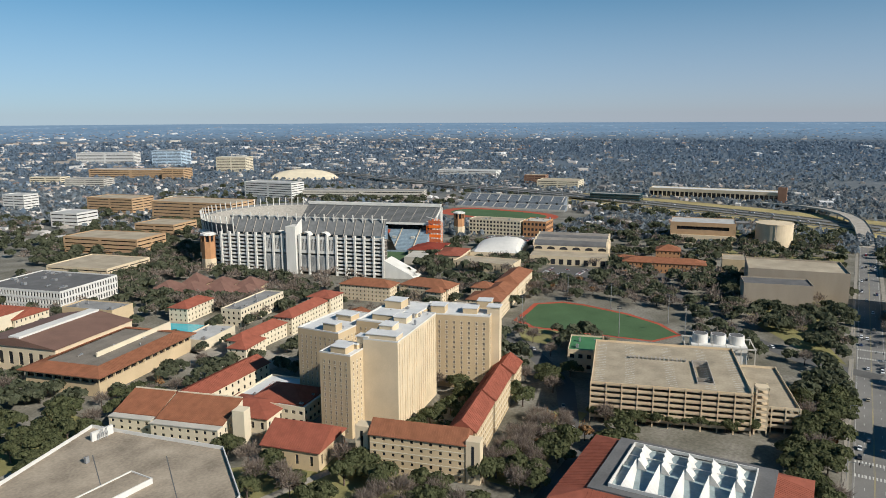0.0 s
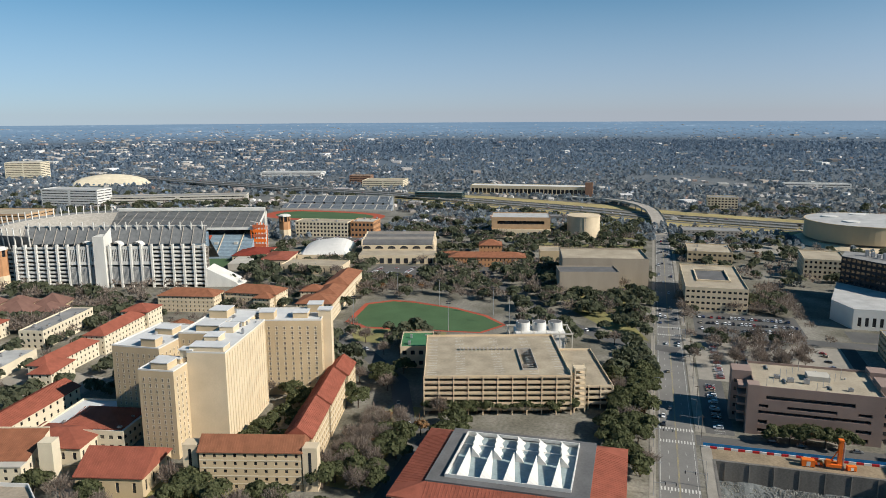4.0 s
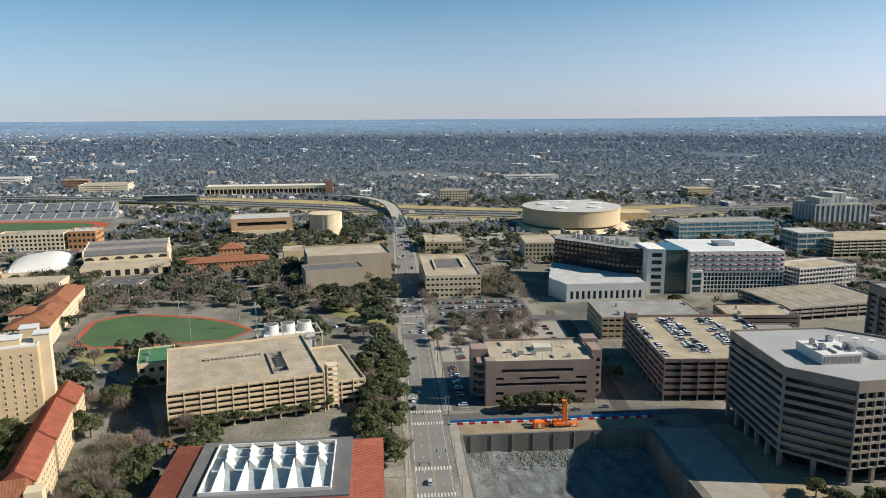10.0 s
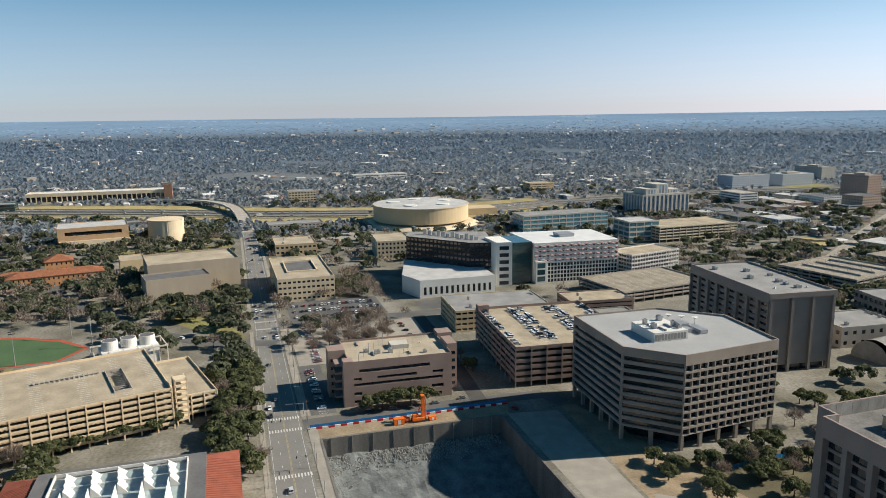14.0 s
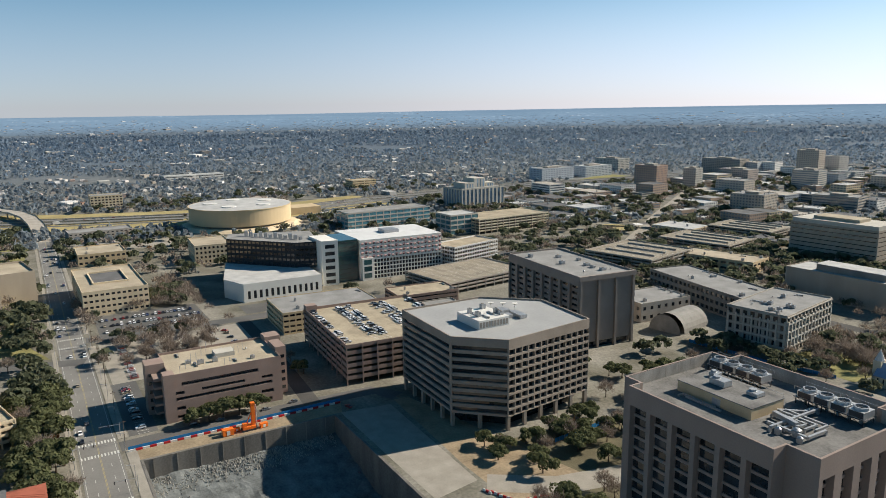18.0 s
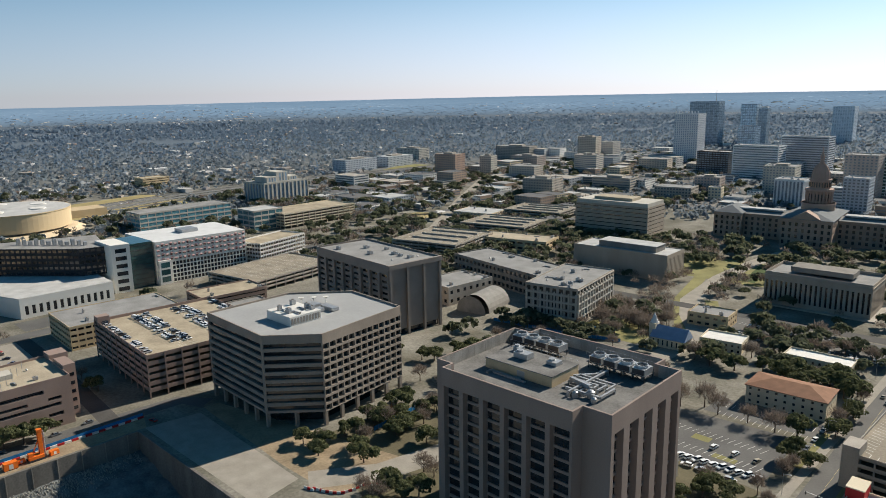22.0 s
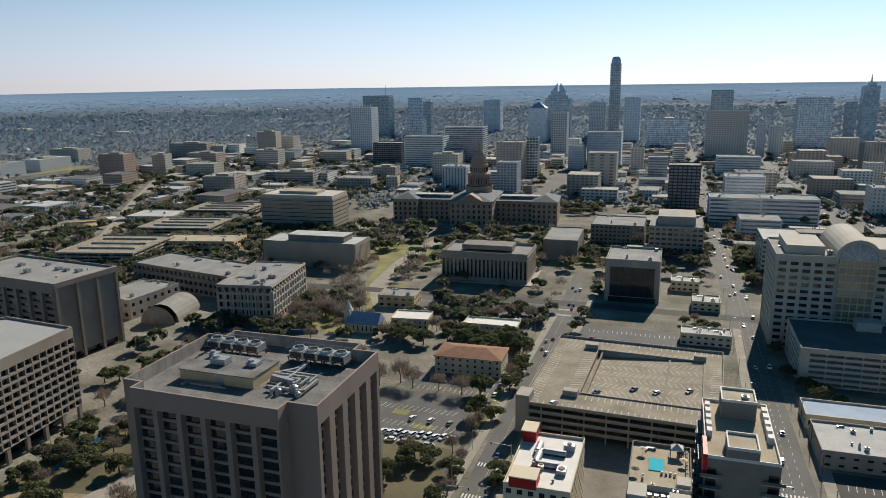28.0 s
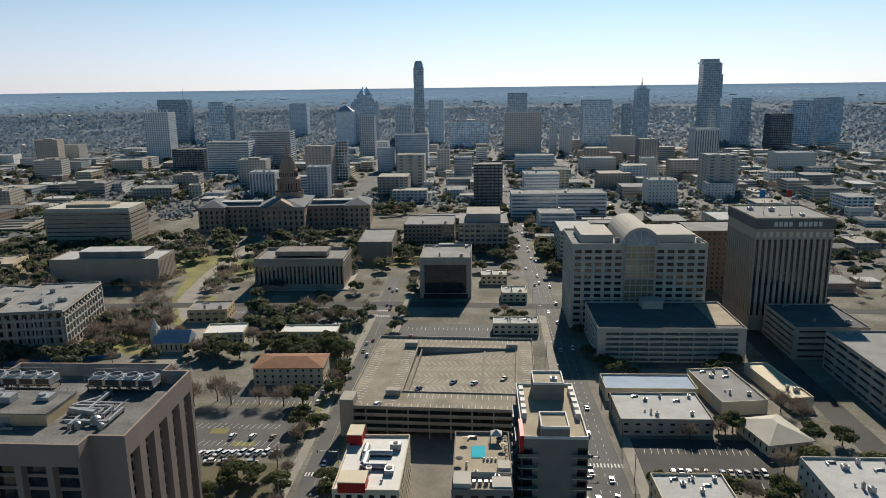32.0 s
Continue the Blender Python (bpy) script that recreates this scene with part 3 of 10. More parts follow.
def ground_mat():
    m = bpy.data.materials.new("town_ground")
    m.use_nodes = True
    n, l = m.node_tree.nodes, m.node_tree.links
    p = n["Principled BSDF"]
    p.inputs["Roughness"].default_value = 0.95
    p.inputs["Specular IOR Level"].default_value = 0.1
    geo = n.new("ShaderNodeNewGeometry")
    big, mid, fin = (n.new("ShaderNodeTexNoise") for _ in range(3))
    for t, s, d in ((big, 0.006, 4), (mid, 0.04, 5), (fin, 0.6, 4)):
        t.inputs["Scale"].default_value, t.inputs["Detail"].default_value = s, d
        l.new(geo.outputs["Position"], t.inputs["Vector"])
    r = n.new("ShaderNodeValToRGB")
    e = r.color_ramp.elements
    e[0].position, e[0].color = 0.32, (0.12, 0.112, 0.086, 1)
    e[1].position, e[1].color = 0.70, (0.27, 0.252, 0.215, 1)
    k = e.new(0.5)
    k.color = (0.182, 0.17, 0.138, 1)
    ad = n.new("ShaderNodeMath")
    ad.operation = "MULTIPLY_ADD"
    l.new(big.outputs["Fac"], ad.inputs[0])
    ad.inputs[1].default_value = 0.35
    sub = n.new("ShaderNodeMath")
    sub.operation = "MULTIPLY_ADD"
    l.new(mid.outputs["Fac"], sub.inputs[0])
    sub.inputs[1].default_value, sub.inputs[2].default_value = 0.9, -0.13
    l.new(sub.outputs[0], ad.inputs[2])
    l.new(ad.outputs[0], r.inputs[0])
    rg = n.new("ShaderNodeMapRange")
    l.new(fin.outputs["Fac"], rg.inputs[0])
    rg.inputs[1].default_value, rg.inputs[2].default_value, rg.inputs[3].default_value, rg.inputs[4].default_value = 0.3, 0.7, 0.75, 1.2
    sc = n.new("ShaderNodeVectorMath")
    sc.operation = "SCALE"
    l.new(r.outputs[0], sc.inputs[0])
    l.new(rg.outputs[0], sc.inputs["Scale"])
    # outside the town: woodland ground, with haze put into its colour by distance
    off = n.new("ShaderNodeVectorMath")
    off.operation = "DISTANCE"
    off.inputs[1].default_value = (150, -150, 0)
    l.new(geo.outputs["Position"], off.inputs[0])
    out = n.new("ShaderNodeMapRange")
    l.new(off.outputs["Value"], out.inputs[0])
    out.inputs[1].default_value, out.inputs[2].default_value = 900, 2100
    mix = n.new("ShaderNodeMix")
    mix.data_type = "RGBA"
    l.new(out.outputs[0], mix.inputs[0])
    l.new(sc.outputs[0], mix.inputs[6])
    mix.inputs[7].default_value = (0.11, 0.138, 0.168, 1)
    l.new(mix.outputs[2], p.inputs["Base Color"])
    return m


gm = bmesh.new()
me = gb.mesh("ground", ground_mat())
gm.from_mesh(me)
bmesh.ops.remove_doubles(gm, verts=gm.verts, dist=0.01)
x0, x1, y0, y1 = PIT
for co, no in (((x0, 0, 0), (1, 0, 0)), ((x1, 0, 0), (1, 0, 0)), ((0, y0, 0), (0, 1, 0)), ((0, y1, 0), (0, 1, 0))):
    near = [f for f in gm.faces if -100 < f.calc_center_median().x < 700 and -500 < f.calc_center_median().y < 400]
    ge = list({e for f in near for e in f.edges} | {v for f in near for v in f.verts}) + near
    bmesh.ops.bisect_plane(gm, geom=ge, plane_co=co, plane_no=no)
bmesh.ops.delete(gm, geom=[f for f in gm.faces if x0 < f.calc_center_median().x < x1 and y0 < f.calc_center_median().y < y1], context="FACES")
gm.to_mesh(me)
gm.free()
tagged(new("ground", me), "dry winter ground of grass and bare earth, hazed blue far off", "ground", kind="structure")


# ---- roads ----
strip("road_avenue", [(-400, -17), (150, -17), (600, -17), (955, -17)], 16.5, 0.05, mat("sun_bleached_asphalt", (0.19, 0.183, 0.17), 0.85, 0.22, 0.05, 1.0), "wide grey asphalt avenue with lane paint")
strip("road_south_west", [(-52, 40), (-48, -10), (-45, -250), (-40, -400), (-33, -620), (-27, -800), (-16, -1180), (0, -1700)], 16, 0.04, ASPHL, "sunlit city street running south")
strip("road_south_mid", [(66, -26), (69, -240), (72, -400), (77, -560)], 11, 0.04, ASPHL, "grey street with crosswalks and parked cars")
strip("road_west_side", [(-160, -26), (-160, -250), (-158, -500), (-150, -800)], 13, 0.035, ASPH, "city side street")
strip("road_dirt_lane", [(222, -150), (205, -175), (190, -240), (186, -330), (182, -420)], 14, 0.03, PAVE, "dusty construction street beside office towers")
strip("road_capitol_drive", [(182, -420), (206, -456), (223, -492), (233, -570), (233, -636), (227, -700)], 14, 0.04, PAVE, "pale drive towards the domed capitol")
strip("lawn_strip", [(196, -424), (228, -486), (246, -560), (248, -640)], 10, 0.022, LAWN, "mown dry lawn beside the capitol drive", cat="lawn")
strip("lawn_strip", [(168, -426), (196, -470), (210, -500)], 9, 0.022, LAWN, "mown dry lawn beside the capitol drive", cat="lawn")
strip("garden_hedge", [(212, -570), (214, -600), (218, -628)], 12, 0.03, mat("clipped_hedge", (0.06, 0.085, 0.03), 0.95, 0.3, 0.3, 2.0), "formal garden beds beside the drive", cat="garden")
strip("road_cross_south", [(-400, -470), (60, -484), (180, -480), (400, -465)], 12, 0.03, ASPH, "cross street below the lawn")
strip("road_dorm_street", [(300, 30), (318, 112), (372, 135), (420, 178), (450, 230)], 11, 0.03, ASPHL, "campus street between garage and dormitory")
strip("road_curved", [(470, -22), (482, 20), (520, 60), (575, 95), (640, 140), (700, 160)], 12, 0.03, ASPHL, "curving campus road")
strip("road_east_cross", [(515, -26), (510, -120), (510, -260), (520, -420)], 13, 0.03, ASPHL, "cross street beside parking lots")
strip("road_museum_lane", [(150, 96), (290, 98), (318, 92)], 8, 0.03, ASPHL, "service lane behind the museum")
strip("road_pit_street", [(336, -26), (338, -90), (336, -152), (322, -160)], 11, 0.03, ASPHL, "side street by the excavation")
strip("road_garage_lane", [(336, -118), (440, -126), (505, -128)], 9, 0.03, ASPH, "shaded lane between office and garage")
# lane paint on the avenue
lane = MB()
for y, solidline in ((-9.6, True), (-13.3, False), (-16.9, True), (-17.3, True), (-20.8, False), (-24.4, True)):
    x = 150
    while x < 960:
        dx = 12 if solidline else 3
        lane.poly([(x, y, 0.056), (x + dx, y, 0.056), (x + dx, y + 0.15, 0.056), (x, y + 0.15, 0.056)], 1 if y in (-16.9, -17.3) else 0)
        x += 12
for x in (262, 284, 330, 344, 503, 522):
    for j in range(12):
        y = -25 + j * 1.35
        lane.poly([(x, y, 0.056), (x + 3, y, 0.056), (x + 3, y + 0.6, 0.056), (x, y + 0.6, 0.056)])
for y in (-232, -256, -470, -458):
    for j in range(8):
        x = 64 + j * 1.3 + (-y - 240) * 0.02
        lane.poly([(x, y, 0.056), (x + 0.6, y, 0.056), (x + 0.6, y + 3, 0.056), (x, y + 3, 0.056)])
for y in (-212, -226, -268):
    for j in range(11):
        x = -53 + j * 1.4
        lane.poly([(x, y, 0.056), (x + 0.6, y, 0.056), (x + 0.6, y + 3, 0.056), (x, y + 3, 0.056)])
for i in range(90):
    y = -200 - i * 6
    x = -45 + (-y - 250) * 0.023
    for o in (-3.6, 0.0, 3.6):
        lane.poly([(x + o, y, 0.056), (x + o + 0.15, y, 0.056), (x + o + 0.15, y + 2.0, 0.056), (x + o, y + 2.0, 0.056)])
for i in range(28):
    y = -210 - i * 12
    x = 67.5 + (-y - 200) * 0.021
    lane.poly([(x, y - 11, 0.056), (x + 0.15, y - 11, 0.056), (x + 0.15, y, 0.056), (x, y, 0.056)], 1)
solid("lane_paint", lane, [PAINT, YELP], "white and yellow lane and crossing paint", "road paint", kind="structure")
# raised pavements along the streets, real kerbs
for nm, x0, y0, x1, y1 in (("pavement", 150, -7.6, 500, -5.0), ("pavement", 530, -7.6, 960, -5.2), ("pavement", 345, -30.5, 500, -26.0), ("pavement", 530, -29, 960, -26),
                           ("pavement", 58, -560, 62.5, -190), ("pavement", 77, -460, 81, -190), ("pavement", -36, -460, -31.5, -190), ("pavement", -60, -360, -55.5, -190),
                           ("pavement", 205, -32, 331, -27.5)):
    b = MB()
    b.box(x0, y0, 0, x1, y1, 0.14, bottom=False)
    solid(nm, b, PAVE, "raised concrete pavement with a kerb", "pavement", kind="structure")

# lawns and paths of the campus
for q in ([(186, 150), (236, 148), (240, 188), (196, 236), (180, 200)], [(250, 108), (338, 110), (338, 126), (250, 124)], [(150, 262), (206, 268), (206, 340), (150, 330)], [(430, 128), (470, 134), (470, 210), (436, 190)], [(486, -4), (560, 20), (560, 60), (500, 20)]):
    patch("lawn", q, 0.02, LAWN, "patchy green and brown campus lawn", block=False)
for q in ([(196, 160), (202, 158), (222, 232), (216, 236)], [(180, 196), (226, 184), (227, 188), (182, 200)], [(150, 300), (204, 305), (204, 310), (150, 306)], [(300, 300), (330, 296), (340, 372), (306, 380)], [(286, 300), (300, 300), (312, 400), (298, 404)]):
    patch("path", q, 0.036, PAVE, "pale concrete campus path", "path", block=False)
# stall lines of the lots
stalls = MB()
for x0, x1, y, sl in ((96, 138, -297, 1.5), (92, 140, -281, 1.2), (88, 130, -322, 0), (88, 130, -333, 0), (92, 180, -436, 0.6), (92, 180, -446, -0.6), (92, 184, -464, 0.6), (-16, 56, -398, 0), (-18, 56, -412, 0), (-20, 56, -418, 0), (-20, 56, -434, 0),
                      (-112, -60, -256, 0.5), (-112, -60, -282, 0.5), (346, 418, -40, 0), (424, 496, -64, 0), (424, 496, -84, 0)):
    for i in range(int((x1 - x0) / 2.8)):
        x = x0 + i * 2.8
        stalls.poly([(x, y, 0.05), (x + 0.2, y, 0.05), (x + 0.2 + sl, y + 5, 0.05), (x + sl, y + 5, 0.05)])
solid("stall_paint", stalls, PAINT, "white stall lines of the parking lots", "road paint", kind="structure")
# open ground
for gx0, gy0, gx1, gy1 in ((62.5, -330, 65, -262), (79, -330, 84, -290), (79, -365, 84, -338), (150, -640, 240, -566), (205, -420, 250, -380), (118, -292, 126, -287), (102, -280, 112, -276), (60, -640, 110, -590), (-55, -700, -30, -600)):
    patch("lawn", [(gx0, gy0), (gx1, gy0), (gx1, gy1), (gx0, gy1)], 0.034, LAWN, "strip of dry green winter grass", block=False)
patch("lawn", [(560, 5), (860, 5), (860, 130), (560, 60)], 0.02, LAWN, "dry green winter lawn", block=False)
patch("lawn", [(900, 0), (1090, 20), (1130, 300), (960, 180)], 0.02, LAWN, "dry green lawn by the freeway", block=False)
mat("pale_dry_grass", (0.33, 0.27, 0.13), 0.95, 0.3, 0.02, 0.8)
strip("verge", [(1340, 480), (1302, 301), (1235, 120), (1150, -40), (1095, -197), (1090, -379), (1120, -508)], 84, 0.015, MATS["pale_dry_grass"], "pale dry grass verge of the freeway", cat="verge")
strip("verge", [(1250, 478), (1212, 301), (1140, 130), (1070, 0), (1015, -180), (1008, -379), (1040, -508)], 64, 0.015, MATS["pale_dry_grass"], "pale dry grass verge of the freeway", cat="verge")
patch("lawn", [(120, -640), (330, -640), (330, -560), (200, -560)], 0.02, LAWN, "capitol lawn with paths", block=False)
patch("parking_lot", [(520, -35), (572, -35), (572, -108), (520, -108)], 0.025, ASPHL, "asphalt parking lot with cars", "parking lot")
patch("parking_lot", [(420, -32), (500, -32), (500, -128), (420, -120)], 0.025, PAVE, "pale open parking yard", "parking lot")
patch("parking_lot", [(345, -31), (420, -31), (420, -44), (345, -44)], 0.025, ASPHL, "parking strip beside the office", "parking lot")
patch("parking_lot", [(88, -268), (128, -263), (144, -312), (90, -316)], 0.025, ASPHL, "parking lot with white stall lines", "parking lot")
patch("parking_lot", [(86, -322), (134, -318), (134, -338), (86, -338)], 0.025, ASPHL, "small parking lot behind a villa", "parking lot")
patch("parking_lot", [(84, -425), (176, -425), (190, -474), (84, -474)], 0.025, ASPHL, "large parking lot with trees", "parking lot", block=False)
patch("parking_lot", [(-18, -385), (60, -388), (60, -442), (-24, -440)], 0.025, ASPHL, "empty parking lot", "parking lot")
patch("parking_lot", [(-115, -290), (-58, -290), (-58, -250), (-115, -250)], 0.025, ASPH, "parking lot behind shops", "parking lot")
patch("parking_lot", [(520, -135), (545, -135), (545, -210), (520, -210)], 0.025, ASPHL, "parking yard", "parking lot")
patch("parking_lot", [(768, 322), (868, 322), (868, 408), (768, 408)], 0.024, ASPHL, "campus car park beside the vaulted hall", "parking lot")
patch("parking_lot", [(616, 202), (684, 202), (684, 266), (616, 266)], 0.024, ASPHL, "campus car park under trees", "parking lot")
patch("parking_lot", [(860, -40), (960, -40), (940, -150), (840, -140)], 0.022, PAVE, "pale plaza", "plaza", block=False)
patch("building_yard", [(318, -30), (331, -28), (333, -132), (318, -127)], 0.02, DIRT, "dusty building yard by the pit", "yard")
patch("building_yard", [(240, -150), (318, -156), (318, -164), (200, -190), (205, -150)], 0.02, DIRT, "churned earth by the office", "yard", block=False)
patch("court", [(86, -190), (176, -150), (250, -175), (240, -260), (180, -270), (86, -262)], 0.015, mat("bare_winter_yard", (0.125, 0.11, 0.07), 0.95, 0.35, 0.08, 1.2), "dry grass yard round the offices", block=False)
patch("court", [(-115, -250), (-50, -246), (-50, -370), (-150, -370)], 0.015, mat("stained_yard_concrete", (0.20, 0.18, 0.15), 0.95, 0.3, 0.1, 1.0), "stained concrete yards between shops", block=False)
patch("court", [(-62, -190), (62, -190), (62, -290), (-30, -290)], 0.015, MATS["stained_yard_concrete"], "concrete yard between apartment blocks", block=False)

# ---- the excavation ----
px0, px1, py0, py1 = PIT
fl = MB()
N = 44
for i in range(N):
    for j in range(N):
        q = []
        for a, c in ((i, j), (i + 1, j), (i + 1, j + 1), (i, j + 1)):
            x, y = px0 + (px1 - px0) * a / N, py0 + (py1 - py0) * c / N
            z = -10.5 - 9.0 * min(1.0, max(0.0, (px1 - x) / 45)) + 0.9 * noise.noise((x * 0.05, y * 0.05, 0)) + 0.7 * noise.noise((x * 0.23, y * 0.23, 3))
            e = min(px1 - x, y - py0, py1 - y)
            z += 2.2 * max(0.0, 1 - e / 7) * (0.7 + 0.5 * noise.noise((x * 0.3, y * 0.3, 9)))
            q.append((x, y, z))
        fl.poly(q)
me = fl.mesh("pit_floor", ROCK)
tagged(new("pit_floor", me), "broken grey limestone floor of a deep excavation", "pit floor", kind="structure")
SHOT = mat("sprayed_concrete_wall", (0.155, 0.145, 0.13), 0.95, 0.4, 0.12, 1.2, streak=0.15, bump=0.4)
for nm, x0, y0, x1, y1 in (("pit_wall", px1, py0, px1 + 1.2, py1), ("pit_wall", px0, py0 - 1.2, px1 + 1.2, py0), ("pit_wall", px0, py1, px1 + 1.2, py1 + 1.2), ("pit_wall", px0 - 1.2, py0 - 1.2, px0, py1 + 1.2)):
    b = MB()
    b.box(x0, y0, -24, x1, y1, 0.25)
    solid(nm, b, SHOT, "dark sprayed concrete retaining wall of the pit", "retaining wall", kind="structure")
patch("court", [(222, -126), (318, -126), (314, -152), (226, -148)], 0.03, PAVE, "pale concrete slab beside the pit", "slab")
# pale rubble along the foot of the pit's walls
rr = random.Random(8)
rub = MB()
for i in range(2200):
    if i % 3:
        x, y = px1 - abs(rr.gauss(0, 5)) - 0.5, rr.uniform(py0 + 2, py1 - 1)
    else:
        x, y = rr.uniform(px0, px1 - 1), py1 - abs(rr.gauss(0, 4)) - 0.5
    if y < py0 + 1 or x < px0 + 1:
        continue
    z = -10.3 - 9.0 * min(1.0, max(0.0, (px1 - x) / 45)) + 2.2 * max(0.0, 1 - min(px1 - x, y - py0, py1 - y) / 7) * 0.7
    s = rr.uniform(0.12, 0.42)
    a = rr.uniform(0, 6.28)
    q = [(x + s * math.cos(a + k * 1.2566) * rr.uniform(0.7, 1.2), y + s * math.sin(a + k * 1.2566) * rr.uniform(0.7, 1.2)) for k in range(5)]
    zt = z + s * rr.uniform(0.5, 1.1)
    for k in range(5):
        rub.poly([(*q[k], z - 0.6), (*q[(k + 1) % 5], z - 0.6), (x + (q[(k + 1) % 5][0] - x) * 0.6, y + (q[(k + 1) % 5][1] - y) * 0.6, zt), (x + (q[k][0] - x) * 0.6, y + (q[k][1] - y) * 0.6, zt)])
    rub.poly([(x + (p[0] - x) * 0.6, y + (p[1] - y) * 0.6, zt) for p in q])
solid("pit_rubble", rub, mat("pale_limestone_rubble", (0.27, 0.265, 0.24), 0.95, 0.3, 0.3, 2.0), "broken pale limestone rubble along the pit walls", "rubble", kind="stuff")
for k in range(9):
    b = MB()
    b.beam((px1 - 0.15, py0 + 5 + k * 10, -22), (px1 - 0.15, py0 + 5 + k * 10, 0.2), 0.35)
    solid("soldier_pile", b, CONCD, "steel soldier pile in the pit's retaining wall", "pile", kind="structure")
# red and white barriers on the construction street
for k, (x, y, a) in enumerate(((213, -148, 20), (209, -149.5, 30), (205, -152, 45), (203, -156, 70), (202.5, -161, 85), (216, -146, 15), (200, -165, 60))):
    rb = thing("road_barrier", "red and white plastic road barrier on the dusty street", "barrier", x, y, 0.03, a, "street barriers")
    for m in range(3):
        b = MB()
        b.prism([(-2.4 + m * 1.6, -0.3), (-0.85 + m * 1.6, -0.3), (-0.85 + m * 1.6, 0.3), (-2.4 + m * 1.6, 0.3)], 0, 0.5)
        b.prism([(-2.35 + m * 1.6, -0.15), (-0.9 + m * 1.6, -0.15), (-0.9 + m * 1.6, 0.15), (-2.35 + m * 1.6, 0.15)], 0.5, 1.0)
        part("barrier_block", b, REDP if m % 2 == k % 2 else WHITE, rb)
# street barrier: blue mesh over red and white blocks
fence = thing("barrier_fence", "blue mesh fence over red and white road barriers", "fence", 328.5, -28.5)
for i in range(34):
    b = MB()
    b.box(-0.3, -2.95, 0, 0.3, -0.05, 1.0)
    ob = part("barrier_block", b, REDP if i % 2 else WHITE, fence)
    ob.matrix_basis = pose(0.02 * i, -3 * i, 0)
    b = MB()
    b.box(0.5, -2.98, 0, 0.56, 0, 2.3)
    ob = part("mesh_panel", b, BLUEF, fence)
    ob.matrix_basis = pose(0.02 * i, -3 * i, 0)
# drilling rig
rig = thing("drilling_rig", "orange drilling rig with a tall mast", "rig", 323, -81)
block(rig, "chassis", -2, -3, 0.9, 2, 3, 2.2, ORANGE)
block(rig, "cab", -1.8, 1.2, 2.2, 0, 3, 4, ORANGE)
for s in (-1, 1):
    block(rig, "crawler_track", s * 1.6 - 0.5, -3.2, 0, s * 1.6 + 0.5, 3.2, 0.95, DKMET)
block(rig, "mast", -0.9, -3.2, 0.8, 0.9, -1.6, 12.6, ORANGE)
block(rig, "mast_head", -1.1, -3.4, 12.6, 1.1, -1.4, 13.3, ORANGE)
b = MB()
b.cyl(0, -3.9, 0.2, 12, 0.35, n=10)
part("drill_rod", b, METAL, rig)
b = MB()
b.beam((0, 1, 3), (0, -1.7, 8.5), 0.35)
part("stay", b, ORANGE, rig)
for k, (x, y, s) in enumerate(((322, -71, 1.0), (324, -75.5, 0.6), (322, -88, 0.7))):
    g = thing("site_generator", "orange site generator box on the ground", "generator", x, y, 0, 4 * k)
    block(g, "housing", -1.4 * s, -2.6 * s, 0.3, 1.4 * s, 2.6 * s, 3.2 * s, ORANGE)
    block(g, "skid", -1.3 * s, -2.4 * s, 0, 1.3 * s, 2.4 * s, 0.3, DKMET)
    block(g, "side_door", -1.45 * s, -0.8 * s, 0.5, -1.4 * s, 0.8 * s, 2.6 * s, WHITE)

# ---- dormitory complex ----
def dorm_face(cell, nz=13):
    return dict(cell=cell, nz=nz, wf=0.26, hf=0.52, depth=0.3, mt=2.6, mbm=2.0, mx=1.0)


def window_trim(t, panes, m):
    """Pale surrounds round the slit windows."""
    b = MB()
    for c, w, h, ang in panes:
        ca, sa = math.cos(radians(ang)), math.sin(radians(ang))
        ox, oy = sa, -ca
        for x0, x1, z0, z1 in ((-w / 2 - 0.22, -w / 2, -h / 2, h / 2), (w / 2, w / 2 + 0.22, -h / 2, h / 2), (-w / 2 - 0.22, w / 2 + 0.22, h / 2, h / 2 + 0.3), (-w / 2 - 0.22, w / 2 + 0.22, -h / 2 - 0.3, -h / 2)):
            q = [(c[0] + ca * u + ox * 0.36, c[1] + sa * u + oy * 0.36, c[2] + z) for u, z in ((x0, z0), (x1, z0), (x1, z1), (x0, z1))]
            b.poly(q)
    part("window_surround", b, m, t, kind="stuff")


BLIND = mat("drawn_blind", (0.27, 0.23, 0.19), 0.35, 0.25, 0.05, 3.0)


